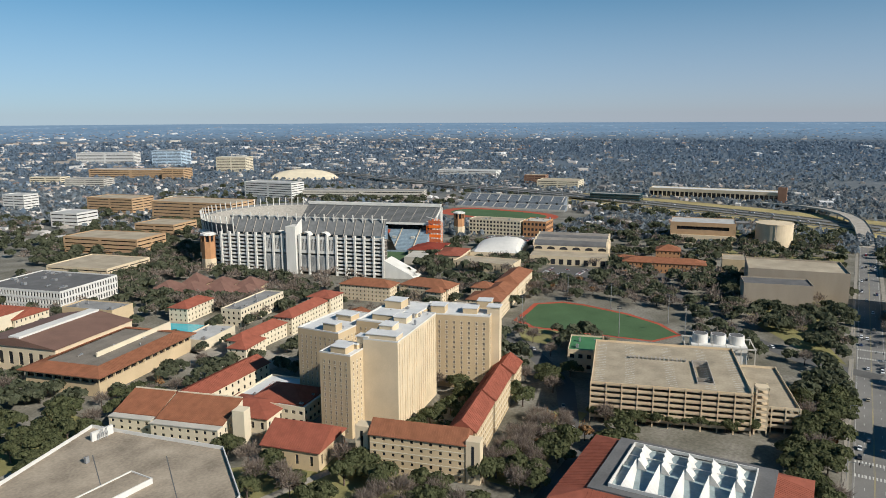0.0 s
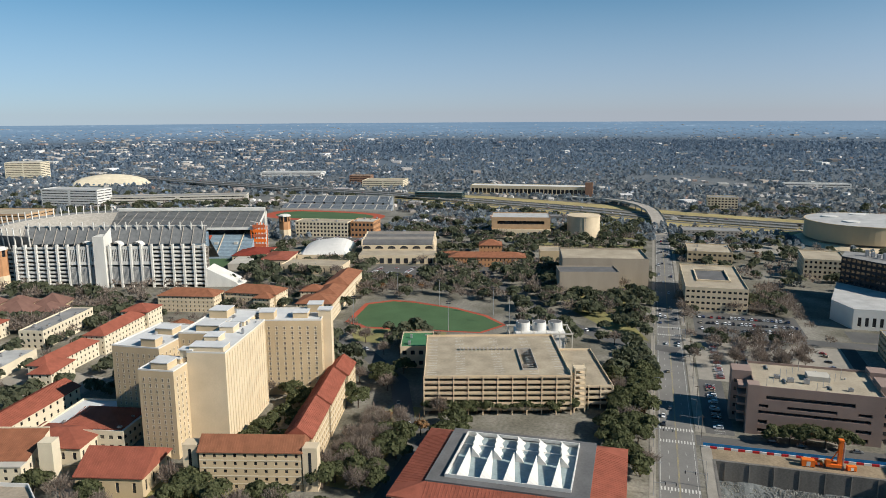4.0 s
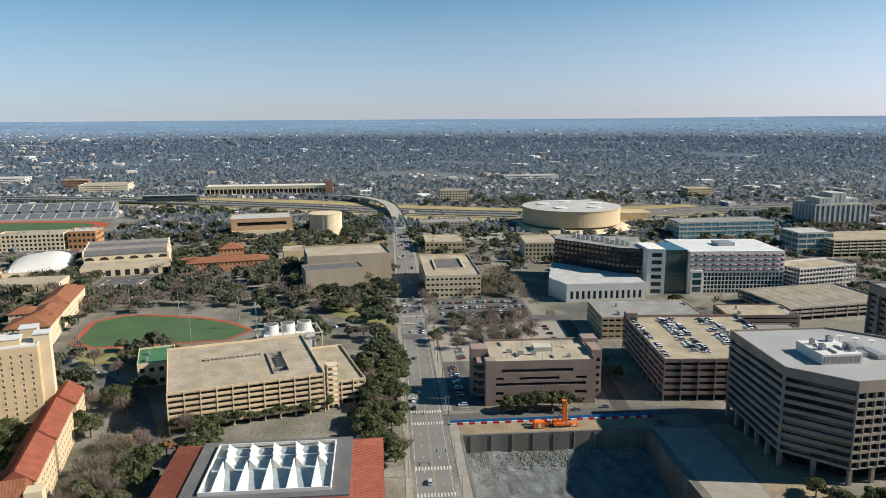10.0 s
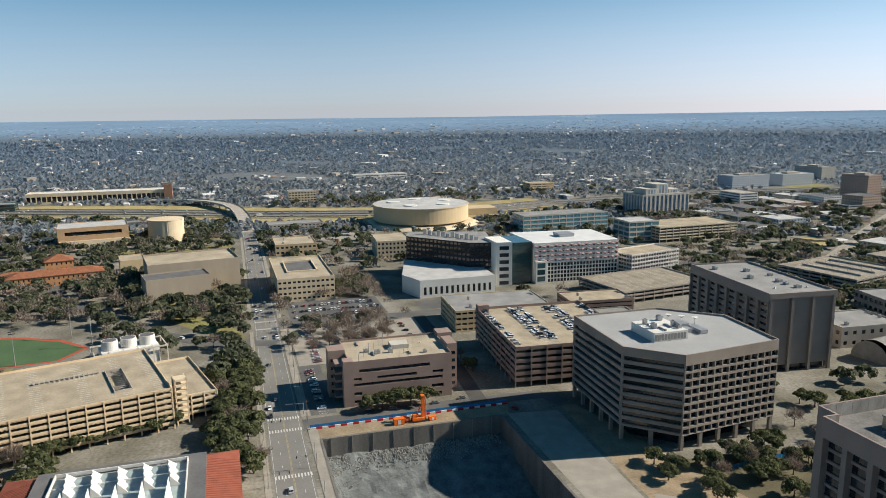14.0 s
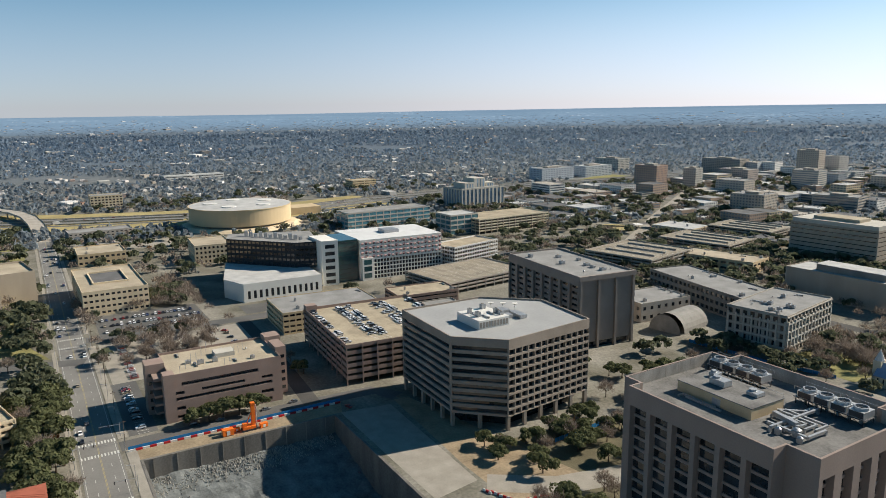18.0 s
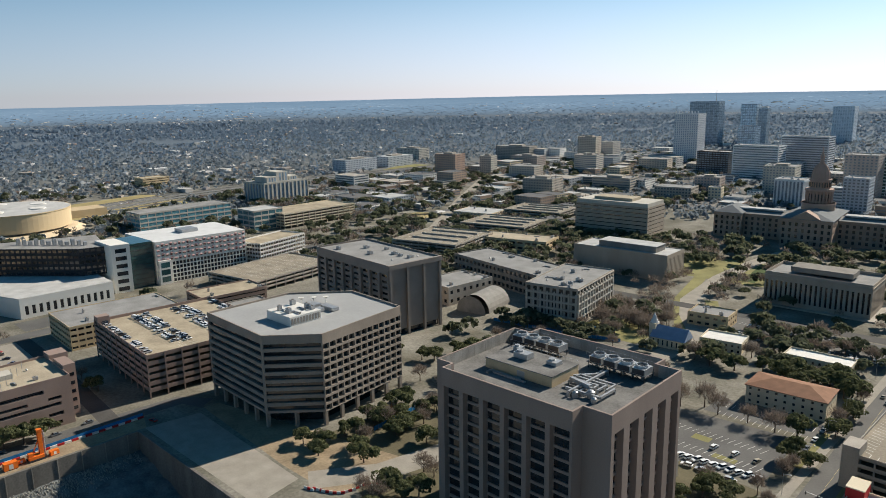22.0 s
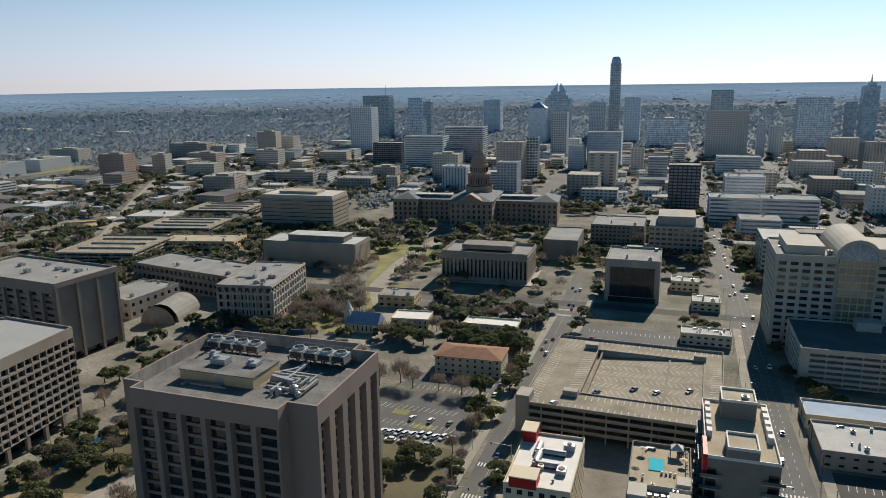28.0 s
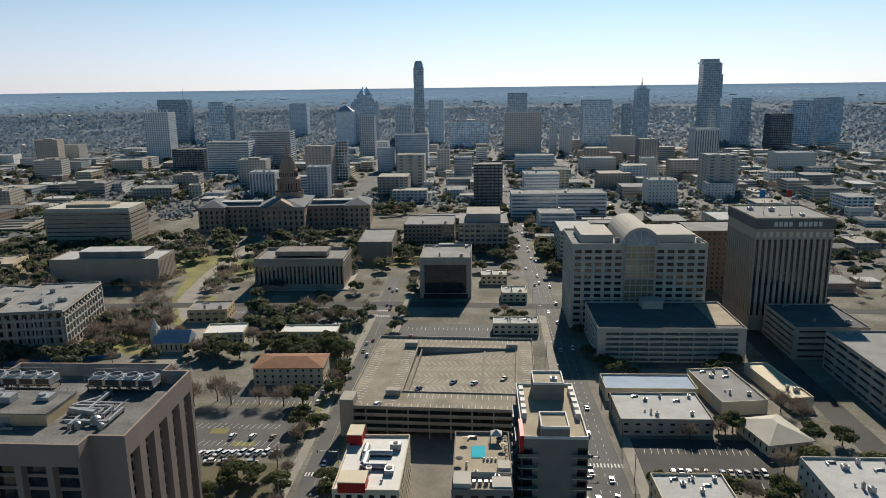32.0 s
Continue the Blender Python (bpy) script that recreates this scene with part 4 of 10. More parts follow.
def dorm(label, x, y, w, d, h, rot, faces, units, seed, wall=TAN, pent=()):
    """A dormitory tower with slit windows in pale surrounds, white roofs and stair heads."""
    cx, cy = corner(x, y, w, d, rot)
    t = thing("dormitory_tower", label, "tower", cx, cy, 0, rot, "dormitory towers")
    keep(cx, cy, w, d, rot)
    pts, b, panes = rect(w, d), MB(), []
    for i in range(4):
        f = faces[i]
        A, B = pts[i], pts[(i + 1) % 4]
        if f:
            f = dict(f)
            f["nx"] = max(1, round(math.hypot(B[0] - A[0], B[1] - A[1]) / f.pop("cell")))
            facade(b, panes, A, B, 0, h, **f)
        else:
            facade(b, None, A, B, 0, h, 0, 0)
    part("wall", b, wall, t)
    if faces[0] and faces[0]["nz"] == 1:  # bays of plain brick between the ribs
        add_panes(t, panes, wall, False)
    else:
        add_panes(t, panes, BLIND)
        window_trim(t, panes, CREAM)
    flat_roof(t, pts, h, WROOF, WHITE, 0.7, 0.5)
    for (a, c, e, g, hh) in pent:
        block(t, "stair_head", a, c, h, e, g, h + hh, wall)
        block(t, "stair_head_roof", a - 0.3, c - 0.3, h + hh, e + 0.3, g + 0.3, h + hh + 0.35, WROOF)
    roof_units(t, pts, h, units, seed, 2.2)
    return t


DF = dorm_face(3.4)
dorm("tan brick dormitory tower with slit windows beside low red roofs", 254, 197, 15, 17, 41, 6, (DF, None, None, DF), 3, 3, pent=((-6, -5, 2, 3, 3.2), (3, -6, 6, 6, 2.2)))
dorm("tall tan dormitory slab with a plain sunlit end wall", 269, 180.5, 54, 18, 46, 11, (dict(cell=3.2, nz=1, wf=0.62, hf=0.95, depth=0.3), None, None, None), 12, 5, TANL,
     ((-26, -8, -18, 8, 2.6), (-12, 0, -4, 7, 3), (4, -1, 12, 6, 3), (16, -2, 24, 5, 2.2)))
dorm("broad tan brick dormitory tower with regular slit windows", 342, 168.5, 26, 40, 42, 17, (dorm_face(5.0), None, None, dorm_face(4.4)), 7, 8, pent=((-8, -12, 0, -4, 3), (4, -18, 12, -10, 4.5), (-10, 6, -2, 14, 4)))
dorm("tan brick dormitory tower behind the taller slab", 279.5, 224, 40, 26, 41, 3, (DF, None, None, DF), 6, 11, pent=((-18, -10, -12, -2, 4), (2, -6, 10, 4, 3)))
dorm("tan dormitory block rising behind the slab", 300, 199, 46, 26, 44, 9, (None, None, None, DF), 8, 12, pent=((-18, -6, -8, 6, 3), (6, 0, 16, 10, 4.2)))
st = thing("stair_tower", "narrow tan stair tower with a window slot", "stair tower", 351, 169.5, 0, 15)
block(st, "shaft", -2.5, -3, 0, 4, 4, 46, TANL)
block(st, "cap", -2.9, -3.4, 46, 4.4, 4.4, 46.6, WROOF)
st = thing("stair_tower", "narrow tan stair tower at the tower's corner", "stair tower", 267.5, 199.5, 0, 8)
block(st, "shaft", -1.5, -3.5, 0, 3, 2.5, 47, TANL)
block(st, "window_slot", -1.56, -1.2, 3, -1.5, -0.2, 44, GLD)
block(st, "cap", -2, -4, 47, 3.4, 3, 47.5, WROOF)


def tiled_roof(t, x0, y0, x1, y1, z, rise, m, gable=True, name="roof"):
    """A tiled roof with raised rows that run down its slopes."""
    b = MB()
    hip_roof(b, x0, y0, x1, y1, z, rise, 0.7, gable)
    r = part(name, b, m, t)
    b = MB()
    w, d = x1 - x0 + 1.4, y1 - y0 + 1.4
    cx, cy = (x0 + x1) / 2, (y0 + y1) / 2
    if gable:
        n = int(max(w, d) / 1.1)
        for i in range(n):
            for s in (-1, 1):
                if w >= d:
                    u = cx - w / 2 + (i + 0.5) * w / n
                    b.beam((u, cy + s * d / 2, z + 0.05), (u, cy, z + rise + 0.05), 0.22, 0.12)
                else:
                    u = cy - d / 2 + (i + 0.5) * d / n
                    b.beam((cx + s * w / 2, u, z + 0.05), (cx, u, z + rise + 0.05), 0.22, 0.12)
        part("tiling", b, m, r, kind="stuff")
    return r


def wing(label, x, y, w, d, h, rot, nz, m, rise=5.0, gable=True, wall=TAN, cell=4.0, name="dormitory_wing", bands=True, group="dormitory wings", wf=0.3, hf=0.42):
    """A low tan house with floor bands, punched windows and a tiled roof; given by its south-west corner."""
    cx, cy = corner(x, y, w, d, rot)
    t = thing(name, label, "building", cx, cy, 0, rot, group)
    keep(cx, cy, w, d, rot)
    pts, b, panes = rect(w, d), MB(), []
    for i in range(4):
        A, B = pts[i], pts[(i + 1) % 4]
        facade(b, panes, A, B, 0, h, max(1, round(math.dist(A, B) / cell)), nz, wf, hf, 0.25)
    if gable:
        if w >= d:
            for s in (-1, 1):
                q = [(s * w / 2, -d / 2 * s, h), (s * w / 2, d / 2 * s, h), (s * w / 2, 0, h + rise * 0.93)]
                b.poly(q)
        else:
            for s in (-1, 1):
                q = [(w / 2 * s, s * d / 2, h), (-w / 2 * s, s * d / 2, h), (0, s * d / 2, h + rise * 0.93)]
                b.poly(q)
    part("wall", b, wall, t)
    add_panes(t, panes, GLD)
    if bands:
        for j in range(1, nz + 1):
            z = h * j / nz - 0.3
            b = MB()
            for i in range(4):
                b.beam((*pts[i], z), (*pts[(i + 1) % 4], z), 0.24, 0.4)
            part("floor_band", b, CREAM, t)
    tiled_roof(t, -w / 2, -d / 2, w / 2, d / 2, h, rise, m, gable)
    return t


wing("five storey tan dormitory wing with a terracotta gable roof", 243.5, 131, 12, 42, 17, 14, 5, CLAY)
wing("tan dormitory wing stepping uphill with a red tile roof", 257, 133, 34, 12, 17, 13, 5, CLAYR)
wing("tan dormitory wing with red and brown tile roof", 293, 141, 36, 12, 17, 13, 5, CLAYR)
wing("small tan dormitory end house with a red roof", 341, 153, 20, 13, 13, 12, 4, CLAYR)
st = thing("stair_tower", "small tan stair tower at the wing's corner", "stair tower", 246, 128, 0, 14)
block(st, "shaft", -2, -3, 0, 4, 3, 19, TANL)
block(st, "window_slot", -2.06, -0.6, 3, -2.0, 0.6, 17, GLD)
st = thing("stair_tower", "small tan stair tower beside the front wing", "stair tower", 236, 177, 0, 14)
block(st, "shaft", -2, -3, 0, 4, 3, 19, TANL)
block(st, "window_slot", -2.06, -0.6, 3, -2.0, 0.6, 17, GLD)
# dining halls and low roofs west of the towers
def pent_hall(label, x, y, w, d, h, rot, m):
    """A hall with an arcade and pale ledge on its west front and one tiled slope rising behind."""
    cx, cy = corner(x, y, w, d, rot)
    t = thing("dining_hall", label, "building", cx, cy, 0, rot, "low halls")
    keep(cx, cy, w, d, rot)
    pts, b, panes = rect(w, d), MB(), []
    for i in range(4):
        A, B = pts[i], pts[(i + 1) % 4]
        L = math.dist(A, B)
        if i == 3:
            facade(b, panes, A, B, 0, 3.8, round(L / 3.4), 1, 0.62, 0.8, 1.6, mt=0.5, mx=1.0)
            facade(b, panes, A, B, 3.8, h, round(L / 4.2), 2, 0.34, 0.46, 0.25)
        else:
            facade(b, panes, A, B, 0, h, max(1, round(L / 4.5)), 2, 0.28, 0.4, 0.25)
    xl = -w / 2 + 4.5
    for s in (-1, 1):
        q = [(xl, s * d / 2, h), (w / 2, s * d / 2, h), (w / 2, s * d / 2, h + 6.4), (xl, s * d / 2, h + 0.7)]
        b.poly(q if s < 0 else q[::-1])
    b.poly([(w / 2, -d / 2, h), (w / 2, d / 2, h), (w / 2, d / 2, h + 6.4), (w / 2, -d / 2, h + 6.4)])
    part("wall", b, CREAM, t)
    add_panes(t, panes, GLD)
    block(t, "front_ledge", -w / 2 - 0.4, -d / 2 - 0.2, h, xl, d / 2 + 0.2, h + 0.5, CONCL)
    b = MB()
    b.poly([(xl - 0.5, -d / 2 - 0.3, h + 0.75), (w / 2 + 0.3, -d / 2 - 0.3, h + 6.7), (w / 2 + 0.3, d / 2 + 0.3, h + 6.7), (xl - 0.5, d / 2 + 0.3, h + 0.75)][::1])
    b.poly([(xl - 0.5, d / 2 + 0.3, h + 0.5), (w / 2 + 0.3, d / 2 + 0.3, h + 6.45), (w / 2 + 0.3, -d / 2 - 0.3, h + 6.45), (xl - 0.5, -d / 2 - 0.3, h + 0.5)])
    r = part("roof", b, m, t)
    b = MB()
    for k in range(int(d / 0.9)):
        v = -d / 2 + 0.4 + k * 0.9
        b.beam((xl - 0.5, v, h + 0.8), (w / 2 + 0.3, v, h + 6.75), 0.24, 0.1)
    part("tiling", b, m, r, kind="stuff")
    b = MB()
    b.beam((w / 2 + 0.2, -d / 2, h + 6.9), (w / 2 + 0.2, d / 2, h + 6.9), 0.6, 0.5)
    part("ridge_coping", b, CREAM, t)
    return t


pent_hall("low cream dining hall with an arcade and a rust tile slope", 213, 242, 23, 35, 10.5, 16, CLAY)
pent_hall("small cream hall with a pale ledge and a rust tile slope", 206, 279, 21, 23, 10, 16, CLAY)
block(thing("stair_turret", "tall cream stair turret beside the arcade hall", "turret", 224, 238, 0, 16), "shaft", -3, -3, 0, 3, 3, 18, CREAM)
wing("long low hall with a red roof and white ridge", 236, 282, 62, 17, 9, 8, 2, CLAYR, 4, True, CREAM, 5, "dining_hall", False, "low halls")
wing("tan chapel hall with a steep red roof", 221, 190, 26, 28, 9, 12, 1, CLAYR, 7, True, TAN, 7, "chapel_hall", False, "low halls", 0.2, 0.5)
t = building("courtyard_hall", "low hall with a red hip roof rising from white flat roofs", "building", 268, 250, 36, 42, 9, 10, CREAM, roof=WROOF, faces=(dict(cell=4, nz=2, wf=0.5, hf=0.4),), units=5, big=2.0)
b = MB()
hip_roof(b, -15, -18, 9, 12, 9.6, 5.5, 0.6)
part("hip_roof", b, CLAYR, t)
b = MB()
for k in range(12):
    b.beam((-15.4, -17 + k * 2.5, 9.75), (-3.2, -14 + k * 1.8, 15.0), 0.25, 0.12)
part("tiling", b, CLAYR, t, kind="stuff")
wing("low hall with a dark red roof", 238, 236, 26, 32, 8, 12, 1, CLAYR, 3.5, False, CREAM, 5, "dining_hall", False, "low halls")
# foreground concrete roof
LP = [(161, 254), (117, 239), (85, 200), (105, 140), (151, 163), (173, 194)]
LP = [(x - 135, y - 200) for x, y in LP]
lib = building("library_building", "broad concrete library with a stained flat roof and white rim", "building", 135, 200, 0, 0, 30, 0, CONCL, roof=mat("stained_library_roof", (0.30, 0.25, 0.19), 0.95, 0.42, 0.09, 0.9), faces=(None,), ph=1.3, parapet=WHITE, pts=LP, units=2)
for x0, y0, x1, y1 in ((-30, -40, 14, 40), (14, 0, -44, 12), (-10, -50, 30, 10)):
    b = MB()
    b.beam((x0 * 0.8, y0 * 0.8, 30.04), (x1 * 0.8, y1 * 0.8, 30.04), 0.35, 0.05)
    part("roof_seam", b, ROOFD, lib)
block(lib, "roof_hatch", -18, -4, 30, 8, 6, 31.6, MATS["stained_library_roof"])
for x0, y0, x1, y1 in ((-18.4, -4.4, 8.4, -4), (-18.4, 6, 8.4, 6.4), (8, -4, 8.4, 6), (-18.4, -4, -18, 6)):
    block(lib, "hatch_rim", x0, y0, 30, x1, y1, 32, WHITE)
block(lib, "corner_screen", 18, 42, 30, 27, 43, 33.5, WHITE)
b = MB()
for i in range(5):
    b.cyl(20 + i * 0.9, 41, 30, 33 + (i % 3), 0.12, n=6)
    b.box(19.8 + i * 0.9, 40.7, 31.5, 20.2 + i * 0.9, 40.9, 32.6)
part("antenna", b, METAL, lib)

# ---- the hall with the broad hip roof, gym and campus houses ----
cx, cy = corner(226, 346, 88, 56, 14)
t = thing("student_hall", "low hall with a broad terracotta hip roof above a window band", "building", cx, cy, 0, 14)
keep(cx, cy, 88, 56, 14)
b, panes = MB(), []
pts = rect(82, 50)
for i in range(4):
    facade(b, panes, pts[i], pts[(i + 1) % 4], 0, 12, 13 if i % 2 == 0 else 8, 1, 0.86, 0.42, 1.2, mt=0.6, mbm=6.0)
part("wall", b, TAN, t)
add_panes(t, panes, GLD)
b = MB()
o, inn, zo, zi = rect(88, 56), rect(66, 36), 12, 14.6
for i in range(4):
    j = (i + 1) % 4
    b.poly([(*o[i], zo), (*o[j], zo), (*inn[j], zi), (*inn[i], zi)])
    b.poly([(*o[i], zo - 0.5), (*o[j], zo - 0.5), (*o[j], zo), (*o[i], zo)])
b.poly([(*p, zo - 0.5) for p in reversed(o)])
part("roof", b, CLAY, t)
b = MB()
b.prism(inn, 13.6, 14.2)
part("roof_deck", b, mat("brown_grey_felt", (0.20, 0.175, 0.145), 0.9, 0.3, 0.1, 1.0), t)
roof_units(t, inn, 14.2, 4, 21, 2.5)
b = MB()
for i in range(62):
    for s, q in ((-1, 0), (1, 0)):
        u = -43 + i * 1.41
        if abs(u) < 33:
            b.beam((u, s * 28, 12.05), (u, s * 18, 14.65), 0.3, 0.12)
for i in range(38):
    v = -27 + i * 1.41
    if abs(v) < 18:
        for s in (-1, 1):
            b.beam((s * 44, v, 12.05), (s * 33, v, 14.65), 0.3, 0.12)
part("tiling", b, CLAY, t, kind="stuff")
building("gymnasium", "old gymnasium with a brown vaulted roof and white copings", "building", 262, 440, 66, 60, 16, 14, TANL, roof=mat("brown_metal_roof", (0.17, 0.10, 0.075), 0.7, 0.2, 0.1, 1.0), faces=(dict(cell=8, nz=1, wf=0.4, hf=0.5),), hip=dict(rise=5, gable=True))
for dy in (-30, 30):
    b = MB()
    b.box(-33.5, dy - 0.5, 0, 33.5, dy + 0.5, 16.9)
    g = solid("coping_wall", b, CREAM, "white coped end wall of the gymnasium", "wall", 262 - dy * 0.24, 440 + dy * 0.97, 0, 14)
b = MB()
b.box(-33, -4, 19.5, 33, 4, 21.6)
solid("ridge_monitor", b, WHITE, "white ridge monitor along the gymnasium roof", "roof monitor", 262, 440, 0, 14)
building("tan_annex", "plain tan annex with a grey roof", "building", 318, 480, 22, 44, 14, 14, TAN, roof=ROOFG, units=4)
building("activity_center", "modern white hall with dark glass and roof screens", "building", 345, 582, 64, 80, 16, 14, WHITE, roof=ROOFD, faces=(dict(cell=3, nz=3, wf=0.5, hf=0.7, depth=0.5),), units=14, seed=4, big=5, single=False)
wing("red roofed house with a white gable", 268, 500, 30, 44, 13, 14, 3, CLAYR, 5, True, CREAM, 4, "campus_house", False, "red roofed campus houses")
patch("pool_deck", [(322, 432), (338, 394), (362, 404), (350, 440)], 0.03, PAVE, "pale pool deck", "pool deck")
b = MB()
b.box(-11, -17, 0, 11, 17, 0.08)
solid("swimming_pool", b, mat("pool_water", (0.05, 0.42, 0.50), 0.1, 0.08, 0.3, 2.0, 0.05), "bright turquoise swimming pool", "pool", 340, 417, 0.02, 20)
building("pool_house", "low pool house with a white roof", "building", 328, 376, 36, 20, 6, 14, CREAM, roof=ROOFW, units=4)
building("campus_house", "long tan hall with a grey roof and window rows", "building", 392, 396, 60, 17, 12, 12, CREAM, roof=ROOFG, faces=(dict(cell=4, nz=3, wf=0.4, hf=0.45),), units=6, group="")
wing("tan wing with a small red hip roof", 352, 424, 34, 16, 11, 14, 3, CLAYR, 4, False, CREAM, 4, "campus_house", False, "red roofed campus houses")
wing("small red roofed house in a row", 306, 318, 24, 13, 10, 14, 3, CLAYR, 4, False, CREAM, 4, "campus_house", False, "red roofed campus houses")
wing("long red roofed house with cream walls", 316, 330, 48, 13, 10, 8, 3, CLAYR, 4, False, CREAM, 4, "campus_house", False, "red roofed campus houses")
wing("red roofed cream house among trees", 366, 334, 52, 14, 13, 10, 4, CLAYR, 4, False, CREAM, 4, "campus_house", False, "red roofed campus houses")
wing("tan house with a square red roof", 416, 340, 20, 20, 15, 10, 4, CLAYR, 4, False, CREAM, 4, "campus_house", False, "red roofed campus houses")
wing("tan house with a brown roof behind the towers", 378, 286, 30, 22, 12, 12, 3, CLAY, 4, True, TAN, 4, "campus_house", False, "red roofed campus houses")
wing("long four storey residence with a terracotta hip roof", 474, 325, 20, 46, 13, 10, 4, CLAY, 4.5, False, TANL, 3.6, "residence_hall", True, "residence halls")
wing("residence hall wing with a terracotta hip roof", 491, 280, 22, 44, 13.4, 4, 4, CLAY, 5, False, TANL, 3.6, "residence_hall", True, "residence halls")
wing("short residence hall gable wing with a terracotta roof", 483, 281, 12, 14, 12, 4, 4, CLAY, 3.5, False, TANL, 3.6, "residence_hall", True, "residence halls")
wing("four storey residence hall with stepped terracotta roofs", 474, 224, 26, 27, 14, 13, 4, CLAY, 5, False, TANL, 3.6, "residence_hall", True, "residence halls")
wing("residence hall with a terracotta roof by the playing field", 499, 230, 36, 20, 13.2, 12, 4, CLAY, 4.5, False, TANL, 3.6, "residence_hall", True, "residence halls")
wing("residence hall cross wing with a terracotta hip roof", 512, 250, 16, 18, 13, 12, 4, CLAY, 4, False, TANL, 3.6, "residence_hall", True, "residence halls")
wing("residence hall end block with a terracotta roof", 534, 237, 56, 20, 14, 11, 4, CLAY, 5, False, TANL, 3.6, "residence_hall", True, "residence halls")

# ---- garage, plant and museum ----
cx, cy = corner(350, 34, 70, 75, 16)
g = garage("parking_garage", "seven level tan concrete parking garage with an open stained roof deck", cx, cy, 70, 75, 7, 2.86, 16, mat("garage_tan_panel", (0.60, 0.46, 0.30), 0.9, 0.14, 0.1, 2.0, streak=0.2), DECK, 7.5, (-24, -21.5, 9, -14.0),
           lines=[(-30, 30, -36, 2.7, 0), (-30, 30, -22, 2.7, 0.8), (-30, 6, -4, 2.7, 0.8), (16, 32, -4, 2.7, 0.8), (-30, 30, 16, 2.7, 0.8), (-30, 30, 31, 2.7, 0)])
for i in range(14):
    block(g, "ramp_barrier", 8.0, -11.0 + i * 2.2, 20.0, 10.2, -10.2 + i * 2.2, 21.3, CONC)
for x0, y0, x1, y1 in ((-24.4, -21.9, 9.4, -21.5), (-24.4, -14.0, 9.4, -13.6), (9, -21.5, 9.4, -14.0), (-24.4, -21.5, -24, -14.0)):
    block(g, "ramp_wall", x0, y0, 17.2, x1, y1, 21.0, CONC)
st = thing("stair_tower", "concrete stair tower of the garage with landings", "stair tower", 357, 31, 0, 16)
for i in range(8):
    block(st, "landing", -3.5, -3, i * 2.86 + 2.4, 3, 3, i * 2.86 + 3.4, TANL)
for x in (-3.5, 2.4):
    for y in (-3, 2.4):
        block(st, "post", x, y, 0, x + 0.6, y + 0.6, 24, TANL)
cx, cy = corner(363, 14, 60, 19, 16)
garage("parking_garage", "lower four level wing of the tan garage", cx, cy, 60, 19, 4, 3.0, 16, TANL, DECK, 7.5)
cx, cy = corner(398, 122, 30, 20, 16)
t = building("plant_building", "tan utility building with a green sports court on its roof", "building", cx, cy, 30, 20, 13, 16, TANL, roof=mat("green_court_paint", (0.06, 0.17, 0.08), 0.8, 0.15, 0.1, 1.0), faces=(dict(cell=5, nz=2, wf=0.5, hf=0.4),), units=3)
t = thing("cooling_plant", "white cooling plant with three round fan stacks in a steel frame", "plant", 452, 66, 0, 16)
keep(452, 66, 22, 42, 16)
block(t, "body", -8, -16, 0, 8, 16, 13, WHITE)
for j in range(3):
    b = MB()
    b.cyl(0, -10.5 + j * 10.5, 13, 18.4, 4.9, 4.5, n=28)
    fanring = part("fan_drum", b, WHITE, t)
    b = MB()
    b.cyl(0, -10.5 + j * 10.5, 18.41, 18.44, 4.0, n=24)
    part("fan_throat", b, ROOFD, fanring)
for x in (-10.5, 10.5):
    for j in range(6):
        block(t, "frame_post", x - 0.3, -20.3 + j * 8, 0, x + 0.3, -19.7 + j * 8, 13, CONCL)
    block(t, "frame_beam", x - 0.35, -20.5, 12.4, x + 0.35, 20.7, 13.2, CONCL)
for j in range(6):
    block(t, "frame_beam", -10.2, -20.3 + j * 8, 12.5, 10.2, -19.7 + j * 8, 13.1, CONCL)
# museum
t = thing("museum", "stone museum with a red tile roof round a white saw-tooth skylight", "museum", 257, 46, 0, 1)
keep(257, 46, 62, 86, 1)
b, panes = MB(), []
pts = rect(57, 82)
for i in range(4):
    facade(b, panes, pts[i], pts[(i + 1) % 4], 0, 14, 10 if i % 2 == 0 else 14, 1, 0.3, 0.3, 0.4, mbm=5)
part("wall", b, TANL, t)
add_panes(t, panes, GLD)
b = MB()
o, inn = rect(60, 85), rect(44, 60)
for i in range(4):
    j = (i + 1) % 4
    b.poly([(*o[i], 14.2), (*o[j], 14.2), (*inn[j], 17.2), (*inn[i], 17.2)])
    b.poly([(*o[i], 13.6), (*o[j], 13.6), (*o[j], 14.2), (*o[i], 14.2)])
b.poly([(*p, 13.6) for p in reversed(o)])
roof = part("roof", b, CLAYR, t)
b = MB()
for i in range(60):
    y = -41.5 + i * 1.41
    for s in (-1, 1):
        if abs(y) < 29.5:
            b.beam((s * 30, y, 14.25), (s * 22, y, 17.25), 0.3, 0.14)
for i in range(42):
    x = -29 + i * 1.41
    for s in (-1, 1):
        if abs(x) < 21.5:
            b.beam((x, s * 42.5, 14.25), (x, s * 30, 17.25), 0.3, 0.14)
part("tiling", b, CLAYR, roof, kind="stuff")
for y0, y1 in ((-30, -23), (23, 30)):
    block(t, "dark_roof_field", -22, y0, 17.0, 24.5, y1, 17.9, ROOFD)
block(t, "dark_roof_field", 19.5, -23, 17.0, 24.5, 23, 18.0, ROOFD)
block(t, "dark_roof_field", -22, -23, 17.0, -18, 23, 17.9, ROOFD)
